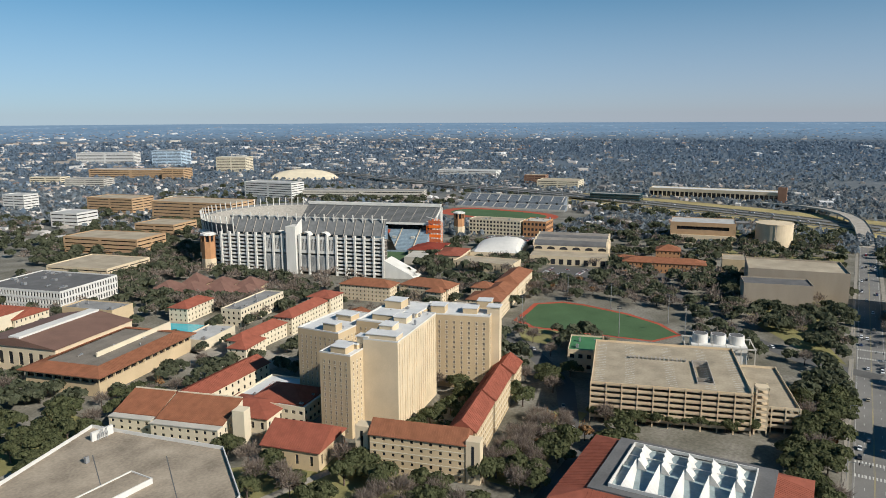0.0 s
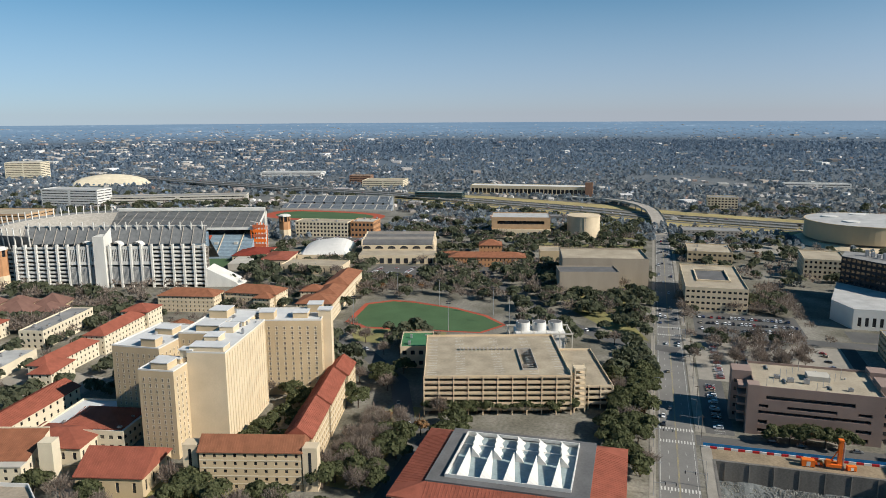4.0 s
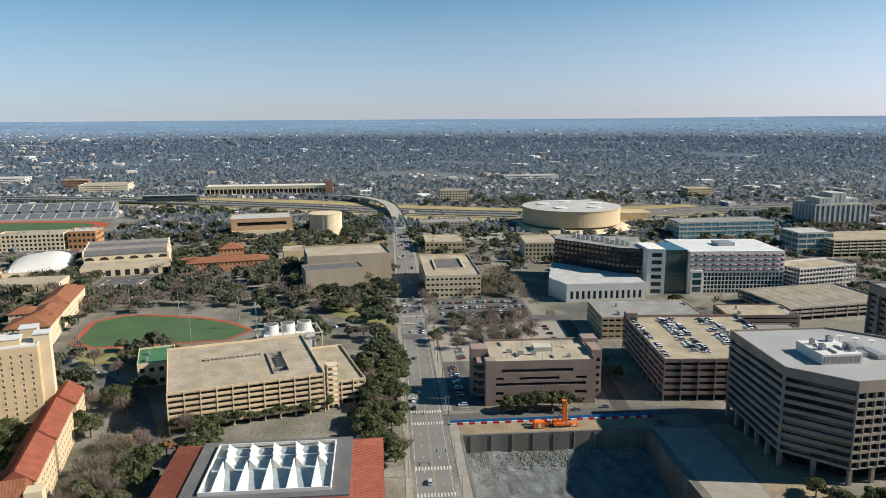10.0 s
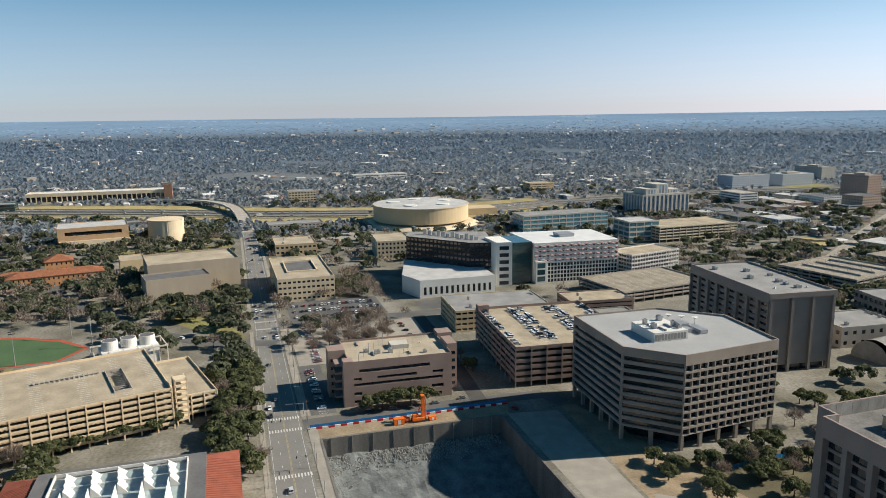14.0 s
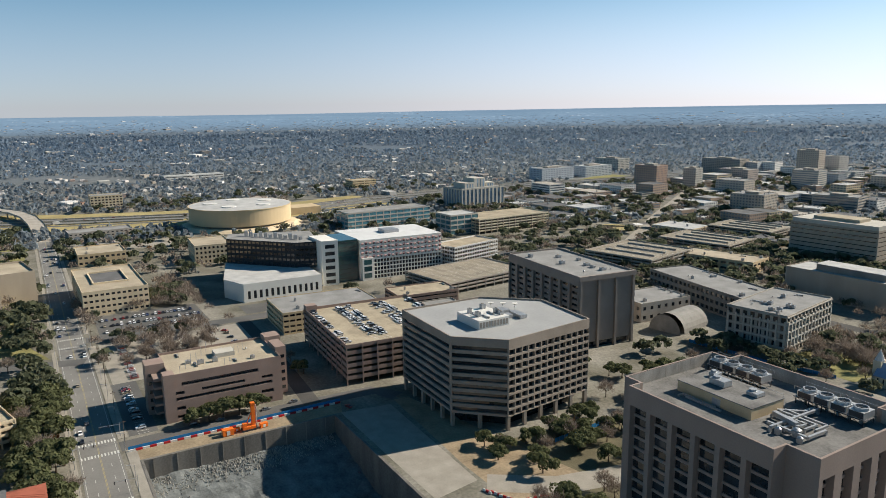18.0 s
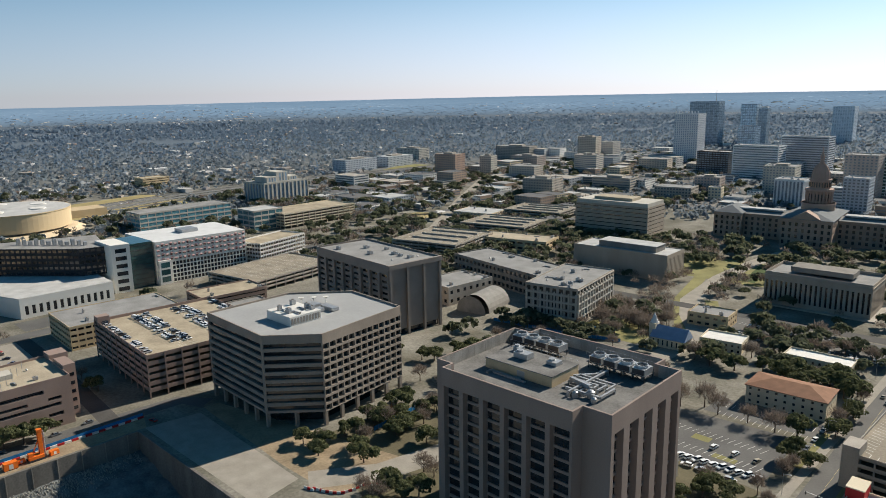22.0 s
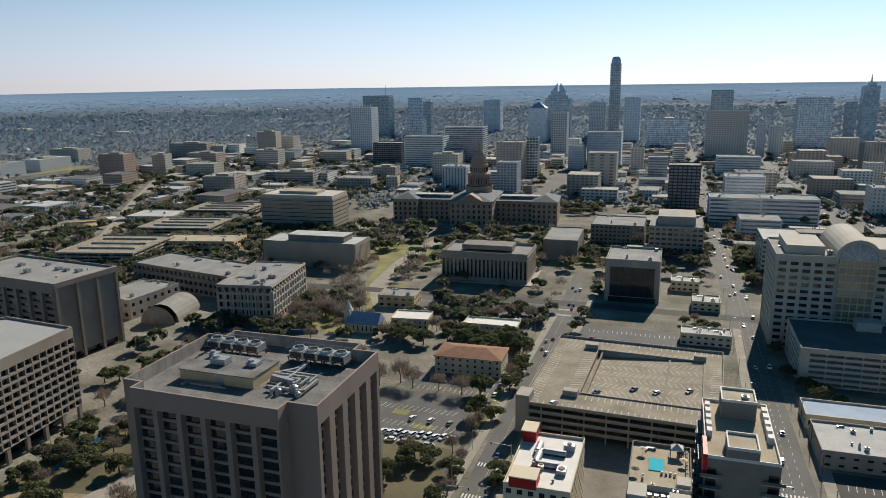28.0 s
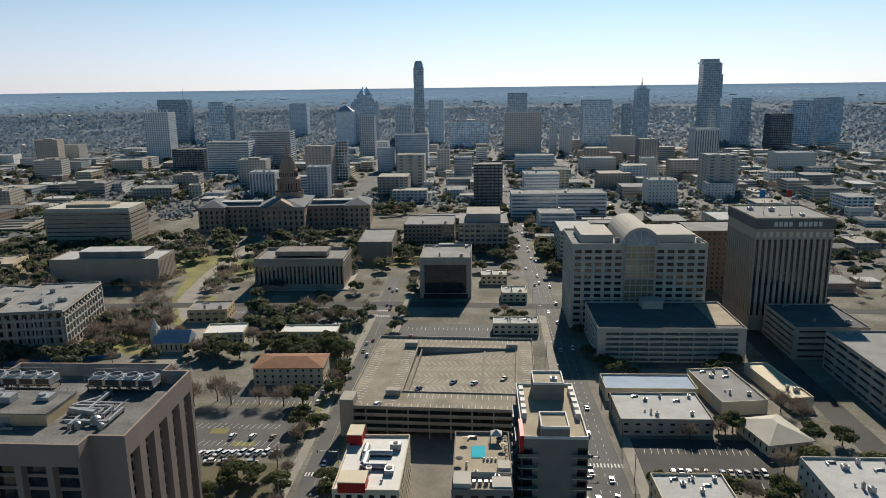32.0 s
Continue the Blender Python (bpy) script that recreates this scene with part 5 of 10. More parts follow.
block(t, "light_well", -18, -23, 16.9, 19.5, 23, 17.3, mat("pale_skylight_glass", (0.30, 0.36, 0.36), 0.25, 0.2, 0.3, 1.0, 0.0, spec=0.6))
for x0, y0, x1, y1 in ((-18.4, -23.4, 19.9, -23), (-18.4, 23, 19.9, 23.4), (19.5, -23, 19.9, 23), (-18.4, -23, -18, 23)):
    block(t, "well_rim", x0, y0, 17.2, x1, y1, 19.2, WHITE)
for r in range(2):
    for i in range(5):
        y = -17.5 + i * 8.8
        x = -17.4 + r * 18.6
        n, b = 6, MB()
        west, ridge, east = [], [], []
        for k in range(n + 1):
            u = k / n
            hw = 2.9 * (1 - 0.92 * u) if r == 0 else 2.3 - 0.9 * (k % 2)
            up_ = 17.7 + (1.0 + 3.4 * u if r == 0 else 3.6 - 1.4 * u)
            mid = y + (0.0 if r == 0 else -1.4 + 2.0 * u)
            west.append((x + 17.2 * u, mid - hw, 17.35))
            ridge.append((x + 17.2 * u, mid + 0.5 * hw, up_))
            east.append((x + 17.2 * u, mid + 0.6 * hw, 17.35))
        for k in range(n):
            b.poly([west[k], west[k + 1], ridge[k + 1], ridge[k]])
            b.poly([ridge[k], ridge[k + 1], east[k + 1], east[k]])
        b.poly([east[0], west[0], ridge[0]])
        b.poly([west[n], east[n], ridge[n]])
        part("skylight_hood", b, WHITE, t)
for i in range(2):
    b = MB()
    b.beam((-18 + i * 28, -23, 18.2), (-18 + i * 28, 23, 18.2), 0.3, 0.3)
    part("glazing_bar", b, WHITE, t)

# ---- playing field ----
fb = MB()
fb.prism([(475, 110), (499, 97), (521, 116), (537, 144.5), (547.5, 184), (547.5, 202.5), (531, 221), (477, 215), (465, 196)], 0.0, 0.05, bottom=False)
solid("playing_field_track", fb, TRACK, "red running surface round the field", "track", kind="structure")
fb = MB()
fb.prism([(477, 112), (499, 100), (518, 118), (533, 145), (543, 184), (543, 201), (529, 217), (482, 211), (469, 195)], 0.05, 0.09, bottom=False)
solid("playing_field", fb, TURF, "green artificial turf playing field", "field", kind="structure")
keep(508, 160, 86, 132, 8)


def mast(x, y, h, label="tall steel floodlight mast", lamps=True, group="floodlight masts"):
    t = thing("floodlight_mast", label, "mast", x, y, 0, 15, group)
    b = MB()
    b.cyl(0, 0, 0, h, 0.32, 0.16, n=8)
    part("pole", b, METAL, t)
    if lamps:
        for j in range(2):
            block(t, "lamp_bar", -0.25, -1.8, h - 1.4 * j - 0.5, 0.25, 1.8, h - 1.4 * j, DKMET)
    return t


for x, y in ((470, 205), (474, 134), (500, 95), (524, 112), (540, 160), (552, 200)):
    mast(x, y, 22)

# ---- stadium ----
t = thing("stadium", "great white concrete football stadium with ribbed west front", "stadium", 526, 465, 0, 16.3)
keep(616, 490, 200, 200, 16)
STW = mat("white_stadium_concrete", (0.62, 0.60, 0.55), 0.85, 0.14, 0.1, 1.5, streak=0.3)
for i in range(19):
    y = -85 + i * 170 / 18
    part("rib", (lambda b: (b.box(-1.6, y - 0.9, 0, 1.2, y + 0.9, 39.5), b)[1])(MB()), STW, t)
for i in range(18):
    y0, y1 = -85 + i * 170 / 18 + 0.9, -85 + (i + 1) * 170 / 18 - 0.9
    if 5 <= i <= 12:
        b = MB()
        b.box(-0.4, y0, 3, 0.5, y1, 19)
        for k in range(7):
            yy = y0 + (k + 0.3) * (y1 - y0) / 7
            b.box(-0.7, yy, 3, -0.4, yy + 0.45, 18)
        part("louvre_panel", b, mat("grey_louvre", (0.36, 0.355, 0.34), 0.8, 0.15, 0.2, 2.0), t)
        b = MB()
        b.box(-0.6, y0, 21, 0.6, y1, 37.5)
        part("upper_panel", b, STW, t)
        for k in range(4):
            yy = y0 + (k + 0.7) * (y1 - y0) / 5
            block(t, "slot", -0.66, yy, 24, -0.6, yy + 0.55, 35, GLD)
        if i in (6, 8, 11):
            b = MB()
            for a in range(8):
                c0, c1 = math.pi * a / 8, math.pi * (a + 1) / 8
                b.poly([(0, (y0 + y1) / 2 - 5 * math.cos(c0), 37.5 + 4 * math.sin(c0)), (0, (y0 + y1) / 2 - 5 * math.cos(c1), 37.5 + 4 * math.sin(c1)),
                        (9, (y0 + y1) / 2 - 5 * math.cos(c1), 37.5 + 4 * math.sin(c1)), (9, (y0 + y1) / 2 - 5 * math.cos(c0), 37.5 + 4 * math.sin(c0))])
            part("barrel_roof", b, STW, t)
    else:
        for k in range(10):
            block(t, "gallery_wall", -0.5, y0, 2.2 + k * 3.7, 0.5, y1, 3.9 + k * 3.7, STW)
block(t, "gallery_back", 8, -86, 0, 9, 86, 36, CONCD)
for k in range(10):
    block(t, "gallery_floor", 0.5, -86, 1.9 + k * 3.7, 8, 86, 2.2 + k * 3.7, CONC)
part("stair_core", (lambda b: (b.prism([(-4, 3), (12, 3), (12, 13), (-4, 13)], 0, 47), b.poly([(-4, 3, 47), (12, 3, 47), (12, 3, 53)]), b)[2])(MB()), STW, t)
b = MB()
b.poly([(9, -86, 36), (30, -84, 30), (30, 84, 30), (9, 86, 36)])
part("gallery_roof", b, CONC, t)
# upper deck: dark suite band, raking deck and tall masts
block(t, "suite_band", 22, -80, 28, 30, 84, 46, GLB)
b = MB()
b.poly([(11, -82, 38), (11, 86, 38), (21, 86, 52.5), (21, -82, 52.5)])
b.poly([(24, -80, 45), (70, -76, 14), (70, 80, 14), (24, 84, 45)])
part("upper_deck", b, mat("grey_seating", (0.16, 0.165, 0.165), 0.85, 0.25, 0.3, 3.0), t)
block(t, "deck_rail", 20.6, -82, 52.5, 21.2, 86, 53.6, STW)
for k in range(18):
    part("deck_bracket", (lambda b: (b.beam((9, -80 + k * 9.7, 36.5), (20.4, -80 + k * 9.7, 52.2), 0.5), b)[1])(MB()), CONC, t)
for k in range(5):
    block(t, "suite_rail", 21.6, -80, 30 + k * 3.6, 22.2, 84, 30.6 + k * 3.6, STW)
for i in range(17):
    y = -78 + i * 10
    part("deck_mast", (lambda b: (b.beam((20, y, 42), (18.5, y, 57), 0.9), b)[1])(MB()), STW, t)
# field and lower bowl
block(t, "pitch", 72, -75, 0.5, 128, 70, 0.9, TURF)
BLEA = mat("pale_blue_bleachers", (0.26, 0.33, 0.38), 0.8, 0.2, 0.3, 3.0)
SEAT = mat("blue_grey_bleachers", (0.20, 0.225, 0.25), 0.8, 0.2, 0.3, 3.0)
for k in range(16):
    f = k / 16
    block(t, "seat_tier", 132 + 36 * f, -88, 0, 134.3 + 36 * f, 80, 3 + 19 * f, BLEA)
for k in range(8):
    b = MB()
    yy = -76 + k * 22
    b.poly([(132.5, yy, 4.6), (132.5, yy + 1.2, 4.6), (167, yy + 1.2, 22.4), (167, yy, 22.4)])
    part("aisle", b, TANL, t)
    block(t, "vomitory", 150, yy + 4, 12, 153, yy + 8, 15, CONCL)
b = MB()
b.poly([(156, -40, 16.8), (156, -8, 16.8), (164, -8, 20.8), (164, -40, 20.8)])
part("red_seats", b, TRACK, t)
block(t, "suite_front", 169, -88, 20, 171, 82, 27, GLD)
block(t, "deck_edge", 162, -90, 27, 164, 84, 29.5, STW)
for k in range(14):
    f = k / 14
    block(t, "upper_seat_tier", 164 + 44 * f, -89, 27, 167.2 + 44 * f, 83, 29 + 14 * f, MATS["grey_seating"])
for k in range(15):
    b = MB()
    yy = -86 + k * 12
    b.beam((165, yy, 29.4), (207, yy, 43.4), 0.5, 0.3)
    part("upper_aisle", b, CONC, t)
block(t, "deck_crest", 206, -90, 43, 211, 84, 46.4, STW)
block(t, "east_wall", 208, -90, 0, 211, 84, 44, STW)
b = MB()
b.poly([(160, -90, 26), (211, -90, 44), (211, -90, 40), (162, -90, 22)])
b.beam((211, -90, 42), (211, -90, 0), 2.0)
b.beam((186, -90, 34), (186, -90, 0), 2.0)
part("deck_truss", b, STW, t)
# curved north end: banded outer wall, dark raking deck back and masts
inner, back, panes, outer = MB(), MB(), [], MB()


def bend(r, q):
    return (100 - r * math.cos(q), 76 + r * 0.8 * math.sin(q))


for a in range(16):
    q0, q1 = math.pi * a / 16, math.pi * (a + 1) / 16
    for (r0, z0), (r1, z1) in (((38, 4), (60, 20)), ((60, 26), (90, 44))):
        inner.poly([(*bend(r0, q0), z0), (*bend(r0, q1), z0), (*bend(r1, q1), z1), (*bend(r1, q0), z1)])
    facade(outer, panes, bend(90, q1), bend(90, q0), 0, 34, 2, 8, 0.9, 0.5, 0.8)
    back.poly([(*bend(88, q0), 34), (*bend(88, q1), 34), (*bend(93, q1), 46), (*bend(93, q0), 46)])
    for q in (q0, (q0 + q1) / 2):
        part("deck_mast", (lambda b: (b.beam((*bend(91, q), 34), (*bend(93.0, q), 53), 0.9), b)[1])(MB()), STW, t)
part("north_bowl", inner, mat("sand_grey_seating", (0.33, 0.305, 0.265), 0.9, 0.25, 0.4, 2.0), t)
part("north_wall", outer, STW, t)
add_panes(t, panes, GLD, True, "opening")
part("north_deck_back", back, MATS["grey_seating"], t)
b = MB()
b.poly([(-1, -86, 0), (-1, -116, 0), (-1, -112, 4), (-1, -86, 17)])
b.poly([(-1, -86, 17), (-1, -112, 4), (22, -112, 4), (22, -86, 17)])
b.poly([(-1, -116, 0), (22, -116, 0), (22, -112, 4), (-1, -112, 4)])
part("end_ramp", b, STW, t)
# south end: scoreboard seen from behind
for k in range(6):
    b = MB()
    b.beam((160, -103 + k * 3.6, 0), (160, -103 + k * 3.6, 36 - (k - 2) ** 2), 0.9)
    part("scoreboard_post", b, ORANGE, t, "orange steel post of the scoreboard frame")
for k in range(5):
    b = MB()
    b.box(159.2, -101.5, 8 + k * 5.4, 160.4, -87, 11.4 + k * 5.4)
    part("scoreboard_panel", b, ORANGE if k % 2 else mat("rust_red_panel", (0.45, 0.12, 0.05), 0.6, 0.2, 0.4, 3.0), t, "orange back panel of the scoreboard")
for k in range(7):
    b = MB()
    b.beam((162, -104, 2 + k * 5), (162, -84, 7 + k * 5), 0.7)
    part("scoreboard_truss", b, WHITE, t)
block(t, "south_stand", 70, -104, 0, 148, -84, 7, CONCL)


def brick_tower(x, y, h, label):
    """A tower of brick with an open belfry on a pale base."""
    w = thing("gate_tower", label, "tower", x, y, 0, 16, "stadium gate towers")
    keep(x, y, 16, 16)
    b = MB()
    b.cyl(0, 0, 0, 12, 7.5, 7.5, n=8)
    part("base", b, TANL, w)
    b = MB()
    b.cyl(0, 0, 12, h - 9, 7.0, 7.0, n=8)
    part("shaft", b, mat("orange_brick", (0.42, 0.22, 0.11), 0.9, 0.15, 0.2, 4.0), w)
    for a in range(8):
        q = math.pi / 4 * a + math.pi / 8 * 0
        b = MB()
        b.cyl(6.4 * math.cos(q), 6.4 * math.sin(q), h - 9, h - 2.5, 0.9, n=6)
        part("belfry_post", b, MATS["orange_brick"], w)
    b = MB()
    b.cyl(0, 0, h - 9, h - 2.5, 4.6, n=8)
    part("belfry_core", b, GLD, w)
    b = MB()
    b.cyl(0, 0, h - 2.5, h - 1, 8.0, 8.0, n=8)
    b.cyl(0, 0, h - 1, h, 6.5, 5.0, n=8)
    part("crown", b, STW, w)


brick_tower(497, 560, 38, "octagonal brick tower with an open belfry beside the stadium")
brick_tower(520, 588, 36, "octagonal brick tower with an open belfry beside the stadium")
brick_tower(806, 442, 31, "octagonal brick tower with an open belfry near the track")

# pavilions with steep maroon roofs under the trees before the stadium
t = thing("alumni_pavilions", "cluster of low pavilions under steep maroon roofs", "pavilions", 432, 486, 0, 20)
keep(432, 486, 60, 100, 20)
MAROON = mat("maroon_roof", (0.17, 0.095, 0.075), 0.85, 0.2, 0.2, 2.0)
for k, (x, y, w, d) in enumerate(((-14, -40, 26, 18), (14, -30, 22, 22), (-12, -16, 24, 20), (12, -4, 24, 20), (-14, 10, 26, 20), (14, 22, 22, 20), (-10, 36, 26, 20))):
    block(t, "wall", x - w / 2, y - d / 2, 0, x + w / 2, y + d / 2, 4, TAN)
    b = MB()
    hip_roof(b, x - w / 2, y - d / 2, x + w / 2, y + d / 2, 4, 7 + k % 3, 1.2)
    part("roof", b, MAROON, t)
# ---- track stadium, bubble roof hall, sheds ----
tr = MB()
for i in range(40):
    a0, a1 = 2 * math.pi * i / 40, 2 * math.pi * (i + 1) / 40

    def oval(a, rx, ry):
        c, s = math.cos(a), math.sin(a)
        return (1016 + rx * math.copysign(abs(c) ** 0.7, c) + 0.1 * ry * s, 488 + ry * math.copysign(abs(s) ** 0.7, s), 0.06)
    tr.poly([oval(a0, 55, 100), oval(a1, 55, 100), oval(a1, 40, 82), oval(a0, 40, 82)])
    tr.poly([oval(a0, 40, 82), oval(a1, 40, 82), (1016, 488, 0.06)], 1)
solid("running_track", tr, [TRACK, TURF], "red oval running track round green turf", "track", kind="structure")
keep(1000, 470, 170, 240)
t = thing("track_grandstand", "long two tier grey grandstand of the running track", "grandstand", 1076, 497, 0, 6)
keep(1100, 500, 60, 210, 6)
for k in range(9):
    block(t, "seating", k * 2.2, -94, 0, 2.2 + k * 2.2, 94, 2.4 + k * 0.75, SEAT)
    block(t, "upper_seating", 22 + k * 2.2, -88, 0, 24.2 + k * 2.2, 88, 12.2 + k * 0.95, SEAT)
block(t, "walkway", 19.8, -94, 0, 22, 94, 8.6, CONC)
block(t, "front_wall", -0.6, -95, 0, 0, 95, 3.2, CONCL)
block(t, "back_wall", 41.8, -90, 0, 42.6, 90, 21.4, CONCL)
for i in range(10):
    b = MB()
    b.beam((0.4, -86 + i * 19, 2.7), (19.6, -86 + i * 19, 8.9), 1.3, 0.35)
    b.beam((22.3, -84 + i * 18.6, 12.6), (41.4, -84 + i * 18.6, 20.3), 1.3, 0.35)
    part("aisle", b, CONCL, t)
    block(t, "tunnel_mouth", 21.9, -78 + i * 17, 8.7, 22.0 - 0.04, -74 + i * 17, 11.2, GLD)
for i in range(5):
    m = thing("track_light_mast", "tall slim floodlight mast behind the track stand", "light mast", 1121 - i * 4, 420 + i * 38, 0, 6, "track light masts")
    b = MB()
    b.cyl(0, 0, 0, 38, 0.55, 0.3, n=6)
    part("pole", b, METAL, m)
    block(m, "lamp_rack", -0.4, -2.6, 36.5, 0.4, 2.6, 38.5, CONCL)
building("stadium_annex", "long cream arcaded building with deep windows before the track", "building", 842, 404, 26, 70, 19, 6, CREAM, roof=ROOFT, faces=(dict(cell=5, nz=4, wf=0.5, hf=0.5), None, None, dict(cell=4.6, nz=4, wf=0.62, hf=0.58, depth=0.9)), single=False, group="", units=5, seed=14)
building("ticket_house", "brick and glass track house with a pale roof", "building", 852, 351, 34, 30, 20, 6, MATS["orange_brick"], roof=CONCL, faces=(dict(cell=5, nz=3, wf=0.6, hf=0.5), None, None, dict(cell=5, nz=3, wf=0.6, hf=0.5)), units=4, seed=15)
building("terrace_hall", "low cream terrace hall with plain bays below the white dome", "building", 637, 317, 30, 62, 8, 6, TANL, roof=ROOFT, faces=(None, None, None, dict(cell=7, nz=1, wf=0.18, hf=0.7)), units=3, seed=16)
keep(597, 305, 26, 62, 6)
# fabric bubble
t = thing("tennis_hall", "white domed fabric roof on a cream hall", "hall", 720, 342, 0, 16)
keep(720, 342, 80, 60, 16)
block(t, "wall", -38, -27, 0, 38, 27, 7, TANL)
b = MB()
for i in range(12):
    for j in range(12):
        q = []
        for a, c in ((i, j), (i + 1, j), (i + 1, j + 1), (i, j + 1)):
            u, v = a / 6 - 1, c / 6 - 1
            q.append((u * 37, v * 26, 7 + 10 * (1 - u * u) ** 0.7 * (1 - abs(v) ** 3) ** 0.5 * (1.0 - 0.25 * v)))
        b.poly(q)
part("fabric_roof", b, WHITE, t)
wing("red roofed stadium hall", 640, 350, 46, 28, 9, 14, 1, CLAYR, 3, False, TANL, 6, "stadium_hall", False, "red roofed stadium halls")
wing("low hall with a dark red roof beside the stadium", 660, 388, 50, 34, 8, 14, 1, mat("dark_red_roof", (0.22, 0.045, 0.03), 0.85, 0.2, 0.2, 2.0), 3, False, TANL, 6, "stadium_hall", False, "red roofed stadium halls")
# stepped shed hall
t = thing("art_building", "tan hall with stepped vaulted grey roofs and scalloped end walls", "building", 728, 262, 0, 14)
keep(728, 262, 84, 84, 14)
block(t, "podium", -40, -42, 0, -12, 38, 9, TANL)
block(t, "podium_roof", -39.5, -41.5, 9, -12, 37.5, 9.15, ROOFT)
for k in range(9):
    block(t, "portal", -40.1, -39 + k * 8.4, 0.5, -39.98, -34.5 + k * 8.4, 6, GLD)
block(t, "main_wall", -12, -40, 0, 40, 38, 15, TANL)
for j in range(4):
    x, r = -5.5 + j * 13, 6.5
    z = 15 + j * 0.9
    b = MB()
    for a in range(10):
        q0, q1 = math.pi * a / 10, math.pi * (a + 1) / 10
        b.poly([(x - r * math.cos(q0), 38, z + 5 * math.sin(q0)), (x - r * math.cos(q0), -38, z + 5 * math.sin(q0)), (x - r * math.cos(q1), -38, z + 5 * math.sin(q1)), (x - r * math.cos(q1), 38, z + 5 * math.sin(q1))])
    part("vault_roof", b, CONCD if j % 2 else ROOFD, t)
    for y in (-39.5, 37.5):
        b = MB()
        ring = [(x - (r + 0.5) * math.cos(math.pi * a / 10), z - 1 + 6.4 * math.sin(math.pi * a / 10)) for a in range(11)]
        b.poly([(u, y, w) for u, w in ring])
        b.poly([(u, y + 1.5, w) for u, w in reversed(ring)])
        for (u0, w0), (u1, w1) in zip(ring, ring[1:]):
            b.poly([(u0, y, w0), (u0, y + 1.5, w0), (u1, y + 1.5, w1), (u1, y, w1)])
        part("scalloped_wall", b, TANL, t)
for k in range(6):
    b = MB()
    y = -34 + k * 13.4
    for a in range(6):
        q0, q1 = math.pi * a / 6, math.pi * (a + 1) / 6
        b.poly([(-12.1, y - 4.4 * math.cos(q0), 11 + 3.2 * math.sin(q0)), (-12.1, y - 4.4 * math.cos(q1), 11 + 3.2 * math.sin(q1)), (-12.1, y, 11)])
    part("arched_window", b, GLD, t)
# brick campus group, recreation hall, grey hall, tank
t = wing("brick house with terracotta hip roofs", 706, 118, 22, 78, 10, 12, 2, CLAY, 4, False, MATS["orange_brick"], 4, "brick_house", False, "")
t = wing("brick tower house with a terracotta roof", 742, 150, 22, 24, 15, 12, 3, CLAY, 5, False, MATS["orange_brick"], 4, "brick_house", False, "")
t = wing("brick house end with a terracotta roof", 714, 184, 18, 26, 8, 12, 2, CLAY, 3, False, MATS["orange_brick"], 4, "brick_house", False, "")
building("brick_annex", "low tan brick annex", "building", 738, 98, 30, 22, 14, 10, TAN, roof=ROOFT)
t = building("recreation_hall", "modern tan hall with a long window band", "building", 915, 160, 48, 74, 24, 10, mat("warm_brick", (0.43, 0.285, 0.165), 0.9, 0.14, 0.2, 3.0), roof=ROOFW, faces=(dict(nx=1, nz=2, wf=0.8, hf=0.35, depth=1.2),))
block(t, "front_porch", -26, -38, 0, -24, 36, 10, TANL)
t = building("concert_hall", "grey windowless concert hall with a lower front block", "building", 668, 40, 52, 76, 24, 10, mat("tan_precast", (0.34, 0.285, 0.22), 0.9, 0.15, 0.1, 2.0, streak=0.2), roof=ROOFT, faces=(None,), ph=1.5)
c2, s2 = corner(609, 22, 26, 50, 14)
building("lecture_hall", "grey block with a slate roof before the concert hall", "building", c2, s2, 26, 50, 20, 14, MATS["tan_precast"], roof=ROOFD, faces=(None,))
t = thing("storage_tank", "round cream thermal storage tank", "tank", 918, 80)
keep(918, 80, 44, 44)
b = MB()
b.cyl(0, 0, 0, 26, 20.5, n=48)
b.cyl(0, 0, 26, 26.8, 21, 21, n=48)
b.cyl(0, 0, 26.8, 27.8, 20.5, 4, n=48)
part("shell", b, TANL, t)
b = MB()
b.beam((-20.8, -4, 0), (-20.8, -4, 27), 0.5)
part("ladder", b, METAL, t)
building("long_hall", "long hall with glazed sides and a broad white roof", "building", 1400, 230, 40, 225, 17, 1, TANL, roof=WHITE, faces=(dict(cell=8, nz=1, wf=0.82, hf=0.6, depth=1.5, mt=2),), single=False)
building("long_hall_tower", "square brown brick tower at the hall's end", "tower", 1385, 112, 14, 14, 26, 1, mat("dark_brick", (0.26, 0.15, 0.10), 0.9, 0.15, 0.2, 3.0), roof=ROOFG)
t = building("court_building", "pale brick office round a roof court", "building", 622, -52, 92, 46, 18, 1, TANL, roof=ROOFT, faces=(dict(cell=4, nz=4, wf=0.62, hf=0.38),), ph=1.2)
block(t, "roof_court", -18, -12, 18.0, 24, 12, 18.05, ROOFD)
for x0, y0, x1, y1 in ((-19, -13, 25, -12), (-19, 12, 25, 13), (-19, -12, -18, 12), (24, -12, 25, 12)):
    block(t, "court_curb", x0, y0, 18.05, x1, y1, 19.4, TANL)
building("low_office", "low brown office with a tan roof", "building", 800, -62, 50, 44, 11, 0, TAN, roof=ROOFT, faces=(dict(cell=5, nz=2, wf=0.6, hf=0.4),), units=3)
building("low_office", "low grey office near the drum arena", "building", 745, -160, 50, 36, 18, -4, TANL, roof=ROOFT, faces=(dict(cell=4, nz=4, wf=0.5, hf=0.5),))
building("low_office", "low grey apartment row under trees", "building", 945, -75, 30, 70, 10, 4, CONC, roof=ROOFG, faces=(dict(cell=5, nz=3, wf=0.5, hf=0.4),), single=False)
